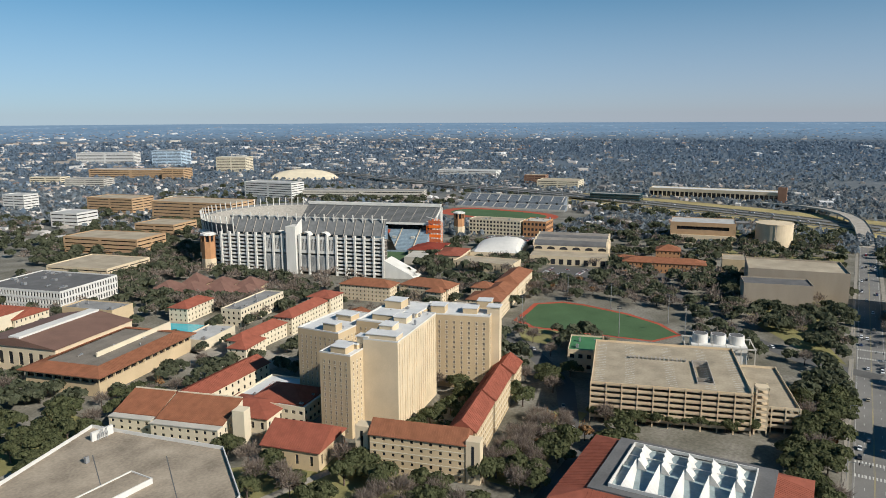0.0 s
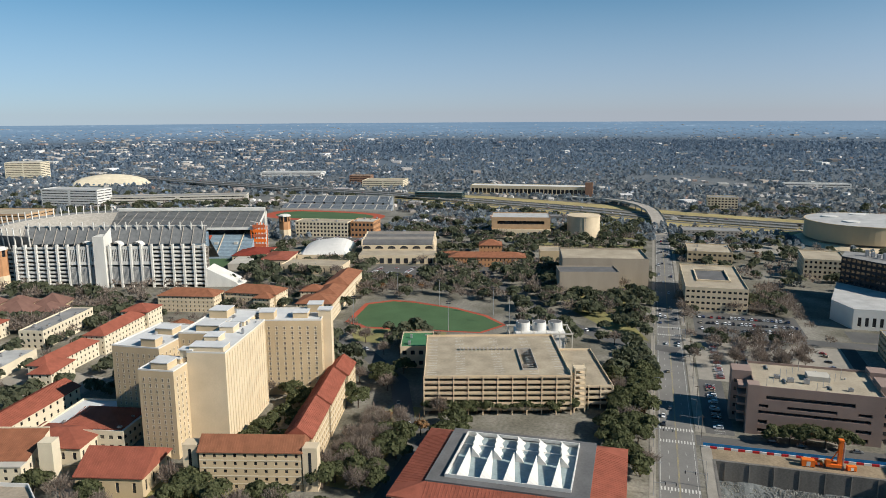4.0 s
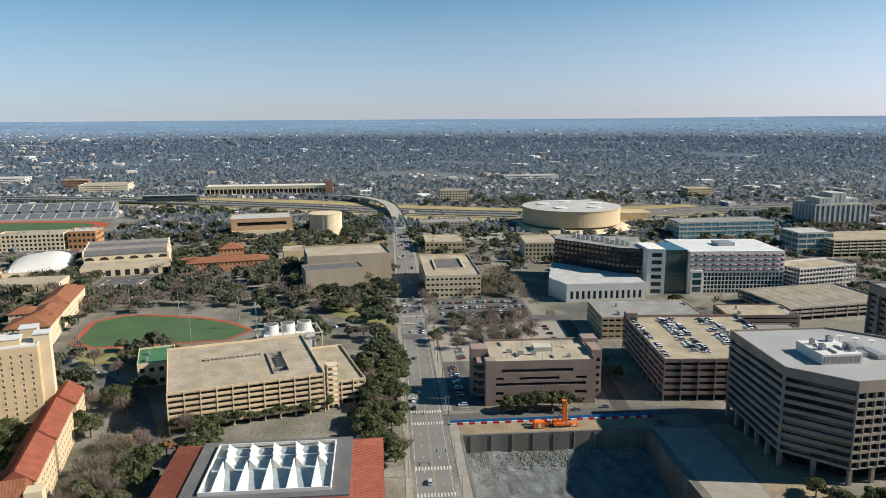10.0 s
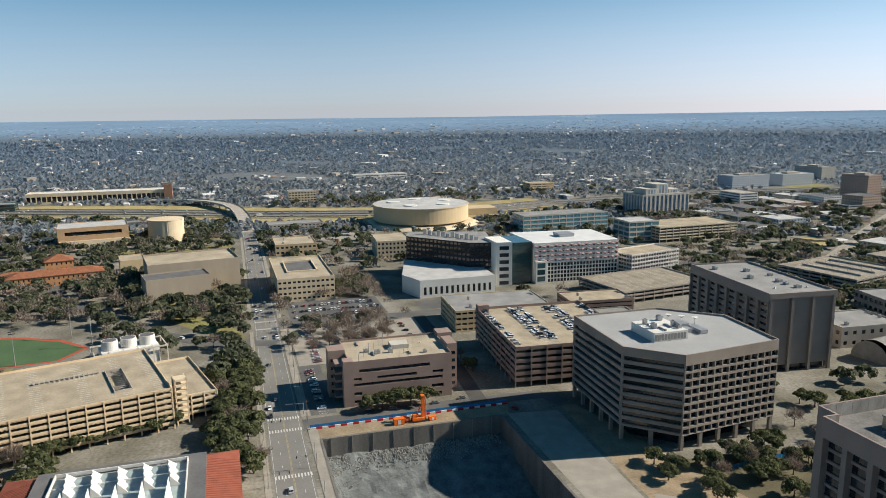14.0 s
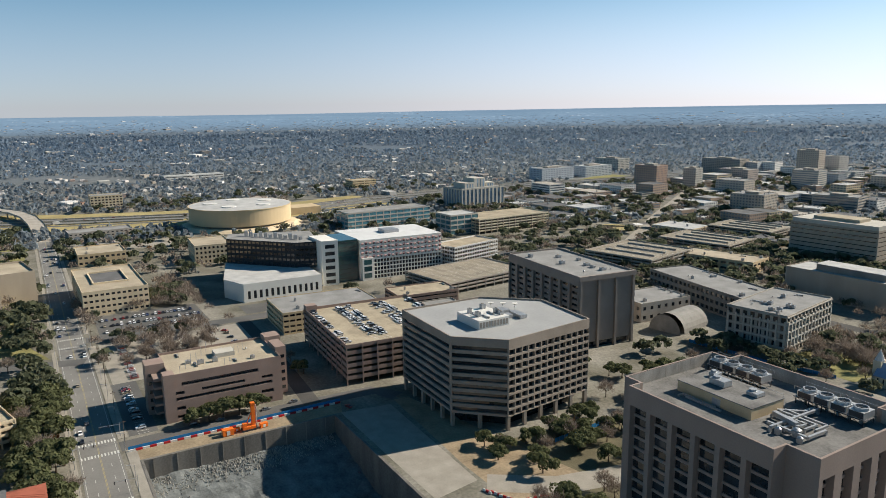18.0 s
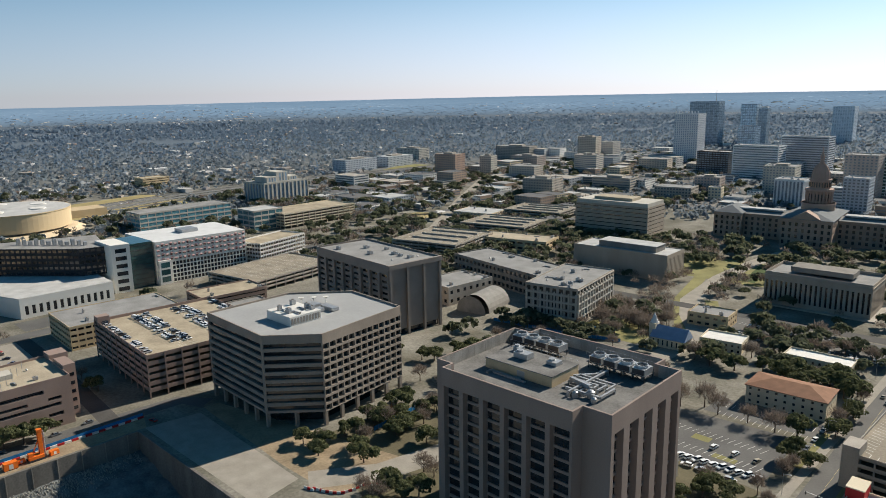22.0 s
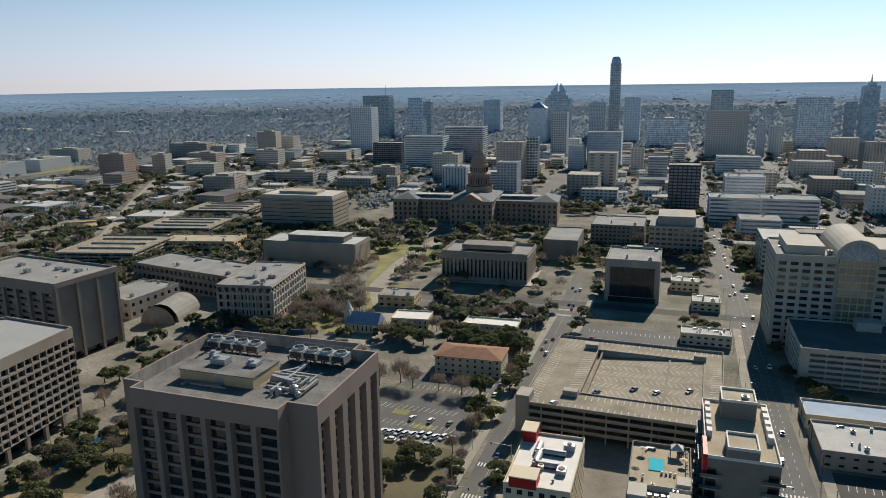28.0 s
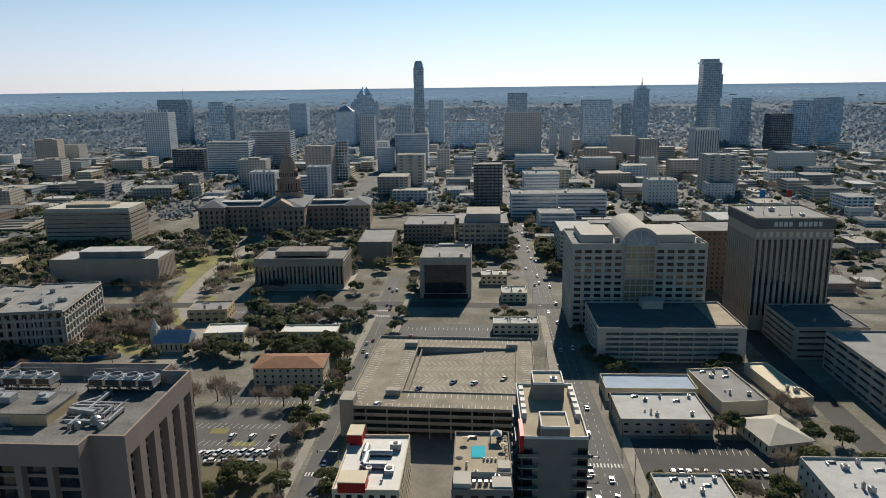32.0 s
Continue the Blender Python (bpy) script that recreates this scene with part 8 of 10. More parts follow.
for k, (x, y, L) in enumerate(((40, -222, 8), (44, -226, 7), (39, -231, 8), (45, -233, 6))):
    du = thing("roof_duct", "rounded grey air duct unit on the white roof", "duct", x, y, 22.05, 90 * (k % 2), "hotel roof ducts")
    b = MB()
    for a in range(8):
        q0, q1 = math.pi * a / 8, math.pi * (a + 1) / 8
        b.poly([(-L / 2, 1.3 * math.cos(q0), 0.8 + 1.3 * math.sin(q0)), (-L / 2, 1.3 * math.cos(q1), 0.8 + 1.3 * math.sin(q1)), (L / 2, 1.3 * math.cos(q1), 0.8 + 1.3 * math.sin(q1)), (L / 2, 1.3 * math.cos(q0), 0.8 + 1.3 * math.sin(q0))][::-1])
    for s in (-1, 1):
        b.poly([(s * L / 2, 1.3 * math.cos(math.pi * a / 8) * s, 0.8 + 1.3 * math.sin(math.pi * a / 8)) for a in range(9)])
    part("hood", b, METAL, du)
    block(du, "base", -L / 2, -1.2, 0, L / 2, 1.2, 0.8, DKMET)
    block(du, "outlet", L / 2, -0.8, 0.4, L / 2 + 0.9, 0.8, 1.6, METAL)
# villas, church, shops
wing("cream villa with a terracotta hip roof", 88, -362, 36, 20, 9.5, 3, 3, mat("brown_roof_tile", (0.25, 0.135, 0.085), 0.85, 0.2, 0.25, 3.0), 2.6, False, CREAM, 4, "villa", False, "")
building("white_house", "two storey white house with a flat white roof", "house", 163, -410, 24, 18, 6, 8, CREAM, roof=WHITE, faces=(dict(cell=3.5, nz=2, wf=0.35, hf=0.5),))
t = building("white_house", "long two storey white house with a white hip roof", "house", 110, -410, 34, 14, 6.5, 2, CREAM, roof=WHITE, faces=(dict(cell=3.5, nz=2, wf=0.35, hf=0.5),))
building("small_office", "yellow brick small office with a flat roof", "building", 188, -450, 26, 20, 8, 6, TAN, roof=ROOFG, faces=(dict(cell=5, nz=2, wf=0.5, hf=0.4),), units=3)
t = wing("small stone church with a blue grey roof", 178, -398, 20, 12, 6, 4, 1, mat("blue_slate", (0.25, 0.31, 0.41), 0.6, 0.15, 0.3, 3.0), 6, True, CREAM, 3, "church", False, "", 0.3, 0.6)
block(t, "bell_tower", 9, -3, 0, 13, 3, 13, CREAM)
b = MB()
b.cyl(11, 0, 13, 19, 2.6, 0.1, n=8)
part("spire", b, WHITE, t)
building("shop", "small corner shop with a white roof", "shop", -15, -429, 28, 14, 6.5, 1, CREAM, roof=ROOFW, faces=(dict(cell=4, nz=2, wf=0.5, hf=0.4),), units=8, big=1.6)
building("shop", "small pale two storey shop", "shop", -2, -545, 20, 16, 7, 1, CREAM, roof=ROOFW, faces=(dict(cell=4, nz=2, wf=0.5, hf=0.4),), units=3)
building("shop", "low white shop with flat roof", "shop", -16, -500, 18, 18, 6, 1, CREAM, roof=ROOFW, faces=(dict(cell=4, nz=2, wf=0.5, hf=0.4),), units=3)
building("shop", "long low shop with a blue white roof", "shop", -77, -337, 44, 18, 6, 1, CREAM, roof=mat("pale_blue_roof", (0.34, 0.41, 0.50), 0.9, 0.15, 0.1, 1.0), faces=(dict(cell=5, nz=1, wf=0.5, hf=0.4),))
building("shop", "grey shop with a white gravel roof and fans", "shop", -76, -307, 40, 28, 7, 1, CONC, roof=ROOFW, faces=(dict(cell=5, nz=2, wf=0.4, hf=0.3),), units=9, big=1.8)
building("shop", "long shop with a patched grey roof", "shop", -114, -335, 22, 40, 6, 8, CREAM, roof=ROOFG, units=8, big=2)
wing("house with a bright hip roof", -127, -304, 20, 24, 5.5, 14, 1, mat("pale_metal_roof", (0.46, 0.43, 0.36), 0.85, 0.1, 0.2, 1.0), 4, False, CREAM, 4, "shop_house", False, "")
building("filling_canopy", "long cream canopy roof", "canopy", -142, -344, 12, 44, 5, 8, CREAM, roof=mat("cream_canopy_roof", (0.55, 0.47, 0.32), 0.7, 0.1, 0.1, 1.0), units=2)
building("shop", "low building with a white roof and dark fans", "shop", -72, -232, 26, 26, 9, 2, CREAM, roof=ROOFW, faces=(dict(cell=5, nz=2, wf=0.4, hf=0.4),), units=12, big=1.8)
building("shop", "grey rendered building with a pale roof and vents", "shop", -132, -238, 34, 28, 13, 1, CONCL, roof=ROOFW, faces=(dict(cell=5, nz=3, wf=0.4, hf=0.4),), units=10, big=2.4)
# decks and offices on the slope east of the capitol
for x, y, w, d, lv, rot in ((492, -510, 72, 76, 4, 13), (510, -630, 80, 64, 3, 12), (534, -734, 76, 62, 3, 11)):
    g = garage("parking_garage", "grey concrete state parking deck with open levels", x, y, w, d, lv, 3.0, rot, CONC, mat("old_deck_concrete", (0.26, 0.225, 0.175), 0.9, 0.3, 0.09, 0.8), 10, group="state parking decks",
           lines=[(-w / 2 + 3, w / 2 - 4, v * 8.5 - d / 2 + 2, 2.7, 1.0 if v % 2 else -1.0) for v in range(int(d / 8.5))])
    for v in (-0.28, -0.02, 0.24):
        block(g, "ramp_wall", -w * 0.38, d * v - 0.25, lv * 3.0, w * 0.36, d * v + 0.25, lv * 3.0 + 1.5, CONC)
        # flat dark slab along the wall's north side, painted as its shade
        block(g, "ramp_gap", -w * 0.36, d * v + 0.3, lv * 3.0 + 0.02, w * 0.34, d * v + 3.4, lv * 3.0 + 0.06, CONCD)
    for k in range(8):
        b = MB()
        b.cyl(-w * 0.42 + (k % 4) * w * 0.28, d * (-0.15 if k < 4 else 0.12), lv * 3.0, lv * 3.0 + 6, 0.14, n=6)
        part("lamp_post", b, METAL, g)
building("low_office", "low flat tan office roof", "building", 440, -562, 78, 34, 10, 14, TAN, roof=ROOFT, faces=(dict(cell=8, nz=2, wf=0.7, hf=0.4),), units=6)
building("medical_building", "long hospital with teal glass bands", "building", 840, -405, 34, 120, 21, 2, CONCL, glass=glass_mat("teal_facade_glass", (0.09, 0.23, 0.27), 0.2, 0.0, 0.8), roof=ROOFG, faces=(dict(cell=10, nz=4, wf=0.92, hf=0.66),), single=False)
building("medical_building", "teal glass wing of the hospital", "building", 740, -455, 34, 40, 23, 2, CONCL, glass=MATS["teal_facade_glass"], roof=ROOFW, faces=(dict(cell=10, nz=4, wf=0.92, hf=0.66),), single=False)
garage("parking_garage", "cream hospital parking garage", 735, -520, 50, 110, 5, 3.4, 3, CREAM, DECK, 9)
t = building("hospital_tower", "white and blue hospital tower with stepped wings", "tower", 925, -600, 50, 80, 30, 3, CONCL, glass=GLB, roof=ROOFG, faces=(dict(cell=7, nz=1, wf=0.6, hf=0.9, depth=1.0),), single=False, units=4)
for x0, y0, x1, y1, z1 in ((-15, -10, 15, 10, 44), (-18, 12, 12, 30, 38), (-12, -30, 14, -14, 36)):
    block(t, "upper_storey", x0, y0, 30, x1, y1, z1, CONCL)
    for k in range(3):
        block(t, "window_strip", x0 - 0.1, y0 + 2 + k * (y1 - y0 - 4) / 3, 31, x0, y0 + 4.5 + k * (y1 - y0 - 4) / 3, z1 - 1.5, GLB)

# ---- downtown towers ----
# lighter copy of GLD, with the haze before the towers in its colour
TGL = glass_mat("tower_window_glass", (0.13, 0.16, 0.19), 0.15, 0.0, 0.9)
# tower walls are paled and blued: haze put into their base colours
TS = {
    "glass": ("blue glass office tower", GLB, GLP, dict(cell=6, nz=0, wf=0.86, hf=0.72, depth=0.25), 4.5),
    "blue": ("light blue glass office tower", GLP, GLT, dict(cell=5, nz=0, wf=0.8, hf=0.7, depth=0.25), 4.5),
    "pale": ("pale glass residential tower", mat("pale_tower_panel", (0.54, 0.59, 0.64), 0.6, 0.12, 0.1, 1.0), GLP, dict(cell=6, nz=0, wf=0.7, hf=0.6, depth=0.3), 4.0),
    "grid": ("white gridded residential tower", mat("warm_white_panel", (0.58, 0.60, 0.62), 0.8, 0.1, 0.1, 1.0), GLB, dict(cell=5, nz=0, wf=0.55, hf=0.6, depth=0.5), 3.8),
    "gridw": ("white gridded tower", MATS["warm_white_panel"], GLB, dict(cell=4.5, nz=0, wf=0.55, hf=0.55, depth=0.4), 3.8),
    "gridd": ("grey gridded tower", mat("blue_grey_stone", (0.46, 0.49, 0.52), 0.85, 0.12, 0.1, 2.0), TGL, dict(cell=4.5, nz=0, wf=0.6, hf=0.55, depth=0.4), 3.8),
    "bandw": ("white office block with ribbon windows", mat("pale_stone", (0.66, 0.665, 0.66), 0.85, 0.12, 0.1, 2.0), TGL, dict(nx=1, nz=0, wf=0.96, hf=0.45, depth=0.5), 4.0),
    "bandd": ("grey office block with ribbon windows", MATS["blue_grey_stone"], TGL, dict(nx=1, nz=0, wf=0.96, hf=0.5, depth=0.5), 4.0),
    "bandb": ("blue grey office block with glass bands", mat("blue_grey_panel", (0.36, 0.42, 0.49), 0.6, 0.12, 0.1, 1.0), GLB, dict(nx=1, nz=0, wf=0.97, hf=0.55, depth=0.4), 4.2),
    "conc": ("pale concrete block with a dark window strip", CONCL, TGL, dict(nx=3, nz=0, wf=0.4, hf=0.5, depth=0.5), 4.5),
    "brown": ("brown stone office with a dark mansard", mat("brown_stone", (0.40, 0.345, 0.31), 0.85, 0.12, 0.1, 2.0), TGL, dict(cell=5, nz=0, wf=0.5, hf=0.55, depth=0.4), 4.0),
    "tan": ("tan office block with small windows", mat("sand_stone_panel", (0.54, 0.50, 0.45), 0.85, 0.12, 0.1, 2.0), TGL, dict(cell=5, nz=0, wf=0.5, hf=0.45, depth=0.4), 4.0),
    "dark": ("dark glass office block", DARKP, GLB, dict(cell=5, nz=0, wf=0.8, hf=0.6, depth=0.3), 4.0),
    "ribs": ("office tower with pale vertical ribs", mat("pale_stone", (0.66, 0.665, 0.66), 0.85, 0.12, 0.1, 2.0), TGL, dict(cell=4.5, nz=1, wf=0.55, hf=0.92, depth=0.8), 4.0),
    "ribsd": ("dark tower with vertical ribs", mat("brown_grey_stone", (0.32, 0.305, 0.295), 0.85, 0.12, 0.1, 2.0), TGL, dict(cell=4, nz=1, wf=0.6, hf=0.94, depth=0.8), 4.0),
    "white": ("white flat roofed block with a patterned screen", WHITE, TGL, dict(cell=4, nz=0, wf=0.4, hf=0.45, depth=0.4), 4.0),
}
TOWERS = []


def tower(style, x, y, w, h, top="", depth=None):
    """A downtown tower; far ones are drawn in towards the eye at the scale of the land."""
    lab, wall, glass, f, fh = TS[style]
    d = math.hypot(x, y)
    dd, gz = far_scale(d, math.atan2(y, x))
    s = dd / d
    depth = depth or min(w, 40)
    TOWERS.append((x, y, w))
    f = dict(f)
    if not f["nz"]:
        f["nz"] = max(2, round(h / fh))
    f["depth"] *= s
    if "cell" in f:
        f["cell"] = f["cell"] * s
    if h > 100 and style == "glass":
        lab = "tall " + lab
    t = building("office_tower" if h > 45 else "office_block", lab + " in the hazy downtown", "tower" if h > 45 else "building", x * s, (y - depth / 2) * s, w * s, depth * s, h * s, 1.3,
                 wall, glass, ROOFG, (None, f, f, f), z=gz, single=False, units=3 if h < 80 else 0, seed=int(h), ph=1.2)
    W, D, H = w * s, depth * s, h * s
    if top == "cap":
        b = MB()
        b.cyl(0, 0, H, H + 14 * s, W * 0.5, W * 0.42, n=20)
        b.cyl(0, 0, H + 14 * s, H + 20 * s, W * 0.42, W * 0.28, n=20)
        part("crown", b, GLP, t)
    elif top == "frost":
        for k, (q, z0, z1) in enumerate(((0.8, 0, 10), (0.6, 10, 20))):
            block(t, "setback", -W * q / 2, -D * q / 2, H + z0 * s, W * q / 2, D * q / 2, H + z1 * s, GLP)
        for sx in (-1, 1):
            for sy in (-1, 1):
                b = MB()
                b.poly([(sx * W * 0.28, sy * D * 0.02, H + 20 * s), (sx * W * 0.02, sy * D * 0.28, H + 20 * s), (sx * W * 0.06, sy * D * 0.06, H + 42 * s)])
                b.poly([(sx * W * 0.02, sy * D * 0.02, H + 20 * s), (sx * W * 0.28, sy * D * 0.02, H + 20 * s), (sx * W * 0.06, sy * D * 0.06, H + 42 * s)])
                b.poly([(sx * W * 0.02, sy * D * 0.28, H + 20 * s), (sx * W * 0.02, sy * D * 0.02, H + 20 * s), (sx * W * 0.06, sy * D * 0.06, H + 42 * s)])
                part("crown_fin", b, GLP, t)
    elif top == "shift":
        block(t, "shifted_top", -W * 0.42, -D * 0.5, H, W * 0.6, D * 0.5, H + 4 * s, GLP)
        block(t, "crown_screen", -W * 0.36, -D * 0.4, H + 4 * s, W * 0.5, D * 0.4, H + 12 * s, METAL)
        block(t, "shifted_box", -W * 0.58, -D * 0.45, H * 0.55, -W * 0.5, D * 0.52, H * 0.86, GLB)
    elif top == "spire":
        block(t, "setback", -W * 0.3, -D * 0.3, H, W * 0.3, D * 0.3, H + 10 * s, GLP)
        b = MB()
        b.cyl(0, 0, H + 10 * s, H + 30 * s, 2.2 * s, 0.2, n=8)
        part("spire", b, METAL, t)
    elif top == "pyramid":
        b = MB()
        hip_roof(b, -W / 2, -D / 2, W / 2, D / 2, H, 16 * s, 0)
        part("pyramid_roof", b, MATS["blue_slate"], t)
    elif top == "crown":
        for k in range(8):
            block(t, "crown_pier", -W / 2 + k * W / 7.5, D / 2 - 1, H, -W / 2 + k * W / 7.5 + 2.5 * s, D / 2 + 0.4, H + 7 * s, wall)
    elif top == "antenna":
        b = MB()
        b.cyl(W * -0.3, 0, H, H + 32 * s, 1.0 * s, 0.3, n=6)
        part("antenna", b, METAL, t)
    return t


tower("grid", 712, -1501, 53, 103, top="crown")
tower("glass", 902, -2010, 84, 122, top="antenna")
tower("glass", 828, -2144, 45, 112)
tower("glass", 787, -2142, 25, 99)
tower("glass", 753, -1943, 46, 59)
tower("pale", 616, -2286, 56, 102)
tower("pale", 383, -1873, 46, 89, top="pyramid")
tower("glass", 351, -1989, 70, 111, top="frost")
tower("gridd", 267, -1538, 32, 90)
tower("gridw", 254, -2070, 44, 97)
tower("glass", 212, -2113, 28, 203, top="cap")
tower("pale", 147, -1922, 39, 114)
tower("glass", 56, -1795, 94, 65)
tower("bandb", 148, -1323, 60, 64)
tower("conc", 126, -1105, 43, 47)
tower("blue", 247, -1172, 19, 65)
tower("brown", 274, -1121, 42, 60)
tower("gridd", 238, -962, 28, 45)
tower("bandw", 476, -1273, 77, 57)
tower("dark", 570, -1317, 60, 40)
tower("bandd", 418, -1339, 78, 71)
tower("bandw", 429, -1319, 30, 27)
tower("ribs", 326, -996, 37, 34)
tower("bandb", 193, -1295, 28, 42)
tower("tan", 909, -1502, 36, 37)
tower("glass", -70, -2013, 52, 129)
tower("tan", -66, -1561, 79, 93)
tower("bandw", -76, -1282, 68, 28)
tower("glass", -255, -1787, 70, 112)
tower("glass", -365, -2001, 22, 97)
tower("glass", -404, -1999, 34, 136, top="spire")
tower("glass", -581, -1992, 48, 200, top="shift")
tower("glass", -597, -1779, 34, 113)
tower("pale", -596, -1897, 30, 83)
tower("ribs", -408, -1406, 46, 65)
tower("dark", -653, -1688, 49, 78)
tower("glass", -738, -1775, 34, 105)
tower("glass", -797, -1774, 52, 111)
tower("conc", -315, -1006, 42, 53)
tower("ribsd", -275, -1286, 34, 55)
tower("white", -254, -1184, 23, 32)
tower("tan", -276, -1536, 51, 43)
tower("white", -209, -891, 34, 34)
tower("white", -529, -1290, 68, 29)
tower("gridw", -134, -1599, 16, 65)
tower("gridw", -161, -1599, 23, 61)
tower("tan", -185, -1259, 58, 25)
tower("bandw", -64, -927, 45, 38)
tower("bandw", -49, -833, 53, 26)
tower("tan", 86, -1279, 22, 40)
tower("bandd", 47, -1162, 29, 37)
tower("bandw", -104, -836, 58, 26)
tower("dark", 5, -892, 36, 54)
# buildings that stand out in the town east of the capitol
GRID = dict(cell=4.5, nz=0, wf=0.55, hf=0.5, depth=0.4)
BAND = dict(nx=1, nz=0, wf=0.95, hf=0.45, depth=0.5)
for lab, x, y, w, d, h, rot, wl, rf, f in (
        ("brown brick slab tower with small windows", 925, -980, 46, 34, 44, 10, mat("red_brown_brick", (0.37, 0.265, 0.21), 0.9, 0.15, 0.1, 2.0), ROOFG, GRID),
        ("white gridded tower among trees", 892, -1052, 25, 24, 37, 10, CONCL, ROOFG, GRID),
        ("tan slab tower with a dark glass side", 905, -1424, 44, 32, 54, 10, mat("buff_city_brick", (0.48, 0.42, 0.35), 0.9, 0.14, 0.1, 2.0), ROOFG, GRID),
        ("pale office with ribbon windows", 768, -1208, 46, 36, 34, 10, CONCL, ROOFG, BAND),
        ("square grey office with a plant house", 640, -882, 48, 42, 27, 12, CONC, ROOFG, GRID),
        ("long grey office beyond the concrete block", 592, -1010, 62, 40, 20, 10, CONC, ROOFG, BAND),
        ("low stone office north of the capitol", 474, -980, 52, 40, 17, 10, CONC, ROOFG, GRID),
        ("small cream hall with tall windows", 425, -1002, 18, 18, 17, 10, CREAM, ROOFG, GRID),
        ("pale stone block beside the capitol", 381, -1132, 44, 40, 40, 6, CONCL, ROOFG, GRID),
        ("brown stone office with a low roof", 474, -1092, 38, 32, 21, 8, MATS["brown_stone"], ROOFG, GRID),
        ("low building with a broad white roof", 668, -1068, 64, 40, 11, 10, CONC, ROOFW, BAND),
        ("low house with a white roof", 588, -935, 36, 28, 9, 10, CONCL, ROOFW, BAND),
        ("long brown block by the freeway", 935, -1235, 62, 40, 23, 8, MATS["brown_stone"], ROOFG, GRID),
        ("long grey apartment block", 1075, -1372, 92, 40, 30, 8, CONC, ROOFG, GRID),
        ("grey blue apartment row", 1180, -960, 40, 90, 24, 4, MATS["blue_grey_stone"], ROOFG, GRID),
        ("grey blue apartment row beyond the freeway", 1190, -1080, 40, 80, 22, 4, MATS["blue_grey_stone"], ROOFW, GRID),
        ("pale apartment block beyond the freeway", 1270, -1215, 70, 40, 27, 6, CONCL, ROOFG, GRID)):
    f = dict(f, nz=max(1, round(h / 3.9)))
    t = building("town_building", lab, "building", x, y, w, d, h, rot, wl, TGL, rf, (None, f, f, f), single=False, units=4, seed=int(x), ph=0.8)
    if h > 19:
        block(t, "plant_house", -w * 0.22, -d * 0.2, h, w * 0.18, d * 0.22, h + 3.2, CONC)
t = thing("amphitheatre", "open air stage with a white curved roof beside a tan lawn", "stage", 655, -635, 0, 40)
keep(655, -635, 70, 60)
b = MB()
for k in range(12):
    q0, q1 = math.pi * (0.2 + 1.0 * k / 12), math.pi * (0.2 + 1.0 * (k + 1) / 12)
    b.poly([(34 * math.cos(q0), 34 * math.sin(q0), 5 + 3 * math.sin(q0)), (34 * math.cos(q1), 34 * math.sin(q1), 5 + 3 * math.sin(q1)), (24 * math.cos(q1), 24 * math.sin(q1), 4), (24 * math.cos(q0), 24 * math.sin(q0), 4)])
part("roof", b, WHITE, t)
for k in range(7):
    q = math.pi * (0.22 + 0.96 * k / 6)
    block(t, "post", 29 * math.cos(q) - 0.4, 29 * math.sin(q) - 0.4, 0, 29 * math.cos(q) + 0.4, 29 * math.sin(q) + 0.4, 4.4, CONC)
b = MB()
b.cyl(0, 0, 0, 0.25, 23, n=32)
part("lawn_bowl", b, MATS["pale_dry_grass"], t)
patch("lawn", [(1080, -990), (1125, -975), (1200, -1125), (1124, -1138)], 0.03, LAWN, "bright green field by the apartments", block=True)
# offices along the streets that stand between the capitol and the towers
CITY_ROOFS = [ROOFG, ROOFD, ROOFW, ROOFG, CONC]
# the city's own wall colours are lightened to stand in for haze
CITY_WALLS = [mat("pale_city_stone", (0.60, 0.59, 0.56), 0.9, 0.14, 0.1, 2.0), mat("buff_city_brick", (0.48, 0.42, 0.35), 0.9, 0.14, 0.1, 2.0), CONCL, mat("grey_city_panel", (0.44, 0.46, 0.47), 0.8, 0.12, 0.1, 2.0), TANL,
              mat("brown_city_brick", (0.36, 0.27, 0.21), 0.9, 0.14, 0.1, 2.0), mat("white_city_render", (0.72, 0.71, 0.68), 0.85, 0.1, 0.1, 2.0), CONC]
cr = random.Random(77)
strip("road_south_capitol", [(185, -860), (195, -1100), (210, -1700)], 24, 0.03, ASPHL, "broad avenue south of the capitol")
for k in (-6, -5, -4, -3, -2, -1, 3, 4, 5, 6):
    strip("road_city", [(-45 + 115 * k, -560 if k < 1 else -880), (-28 + 115 * k, -1250), (-15 + 115 * k, -1750)], 13, 0.03, ASPHL, "city street")
for j in range(10):
    strip("road_cross", [(-760, -590 - 112 * j), (60 if j < 3 else 900, -590 - 112 * j)], 12, 0.028, ASPHL, "city cross street")
strip("road_east", [(420, -400), (560, -560), (700, -760), (860, -1000)], 15, 0.03, PAVE, "pale diagonal road")
strip("road_east", [(600, -420), (660, -640), (640, -900), (640, -1200)], 14, 0.03, ASPHL, "city street")
patch("city_ground", [(-900, -560), (40, -560), (40, -900), (900, -900), (1000, -1750), (-900, -1750)], 0.012, mat("city_block_ground", (0.16, 0.15, 0.135), 0.9, 0.4, 0.02, 0.3), "paved city blocks", block=False)
made = 0
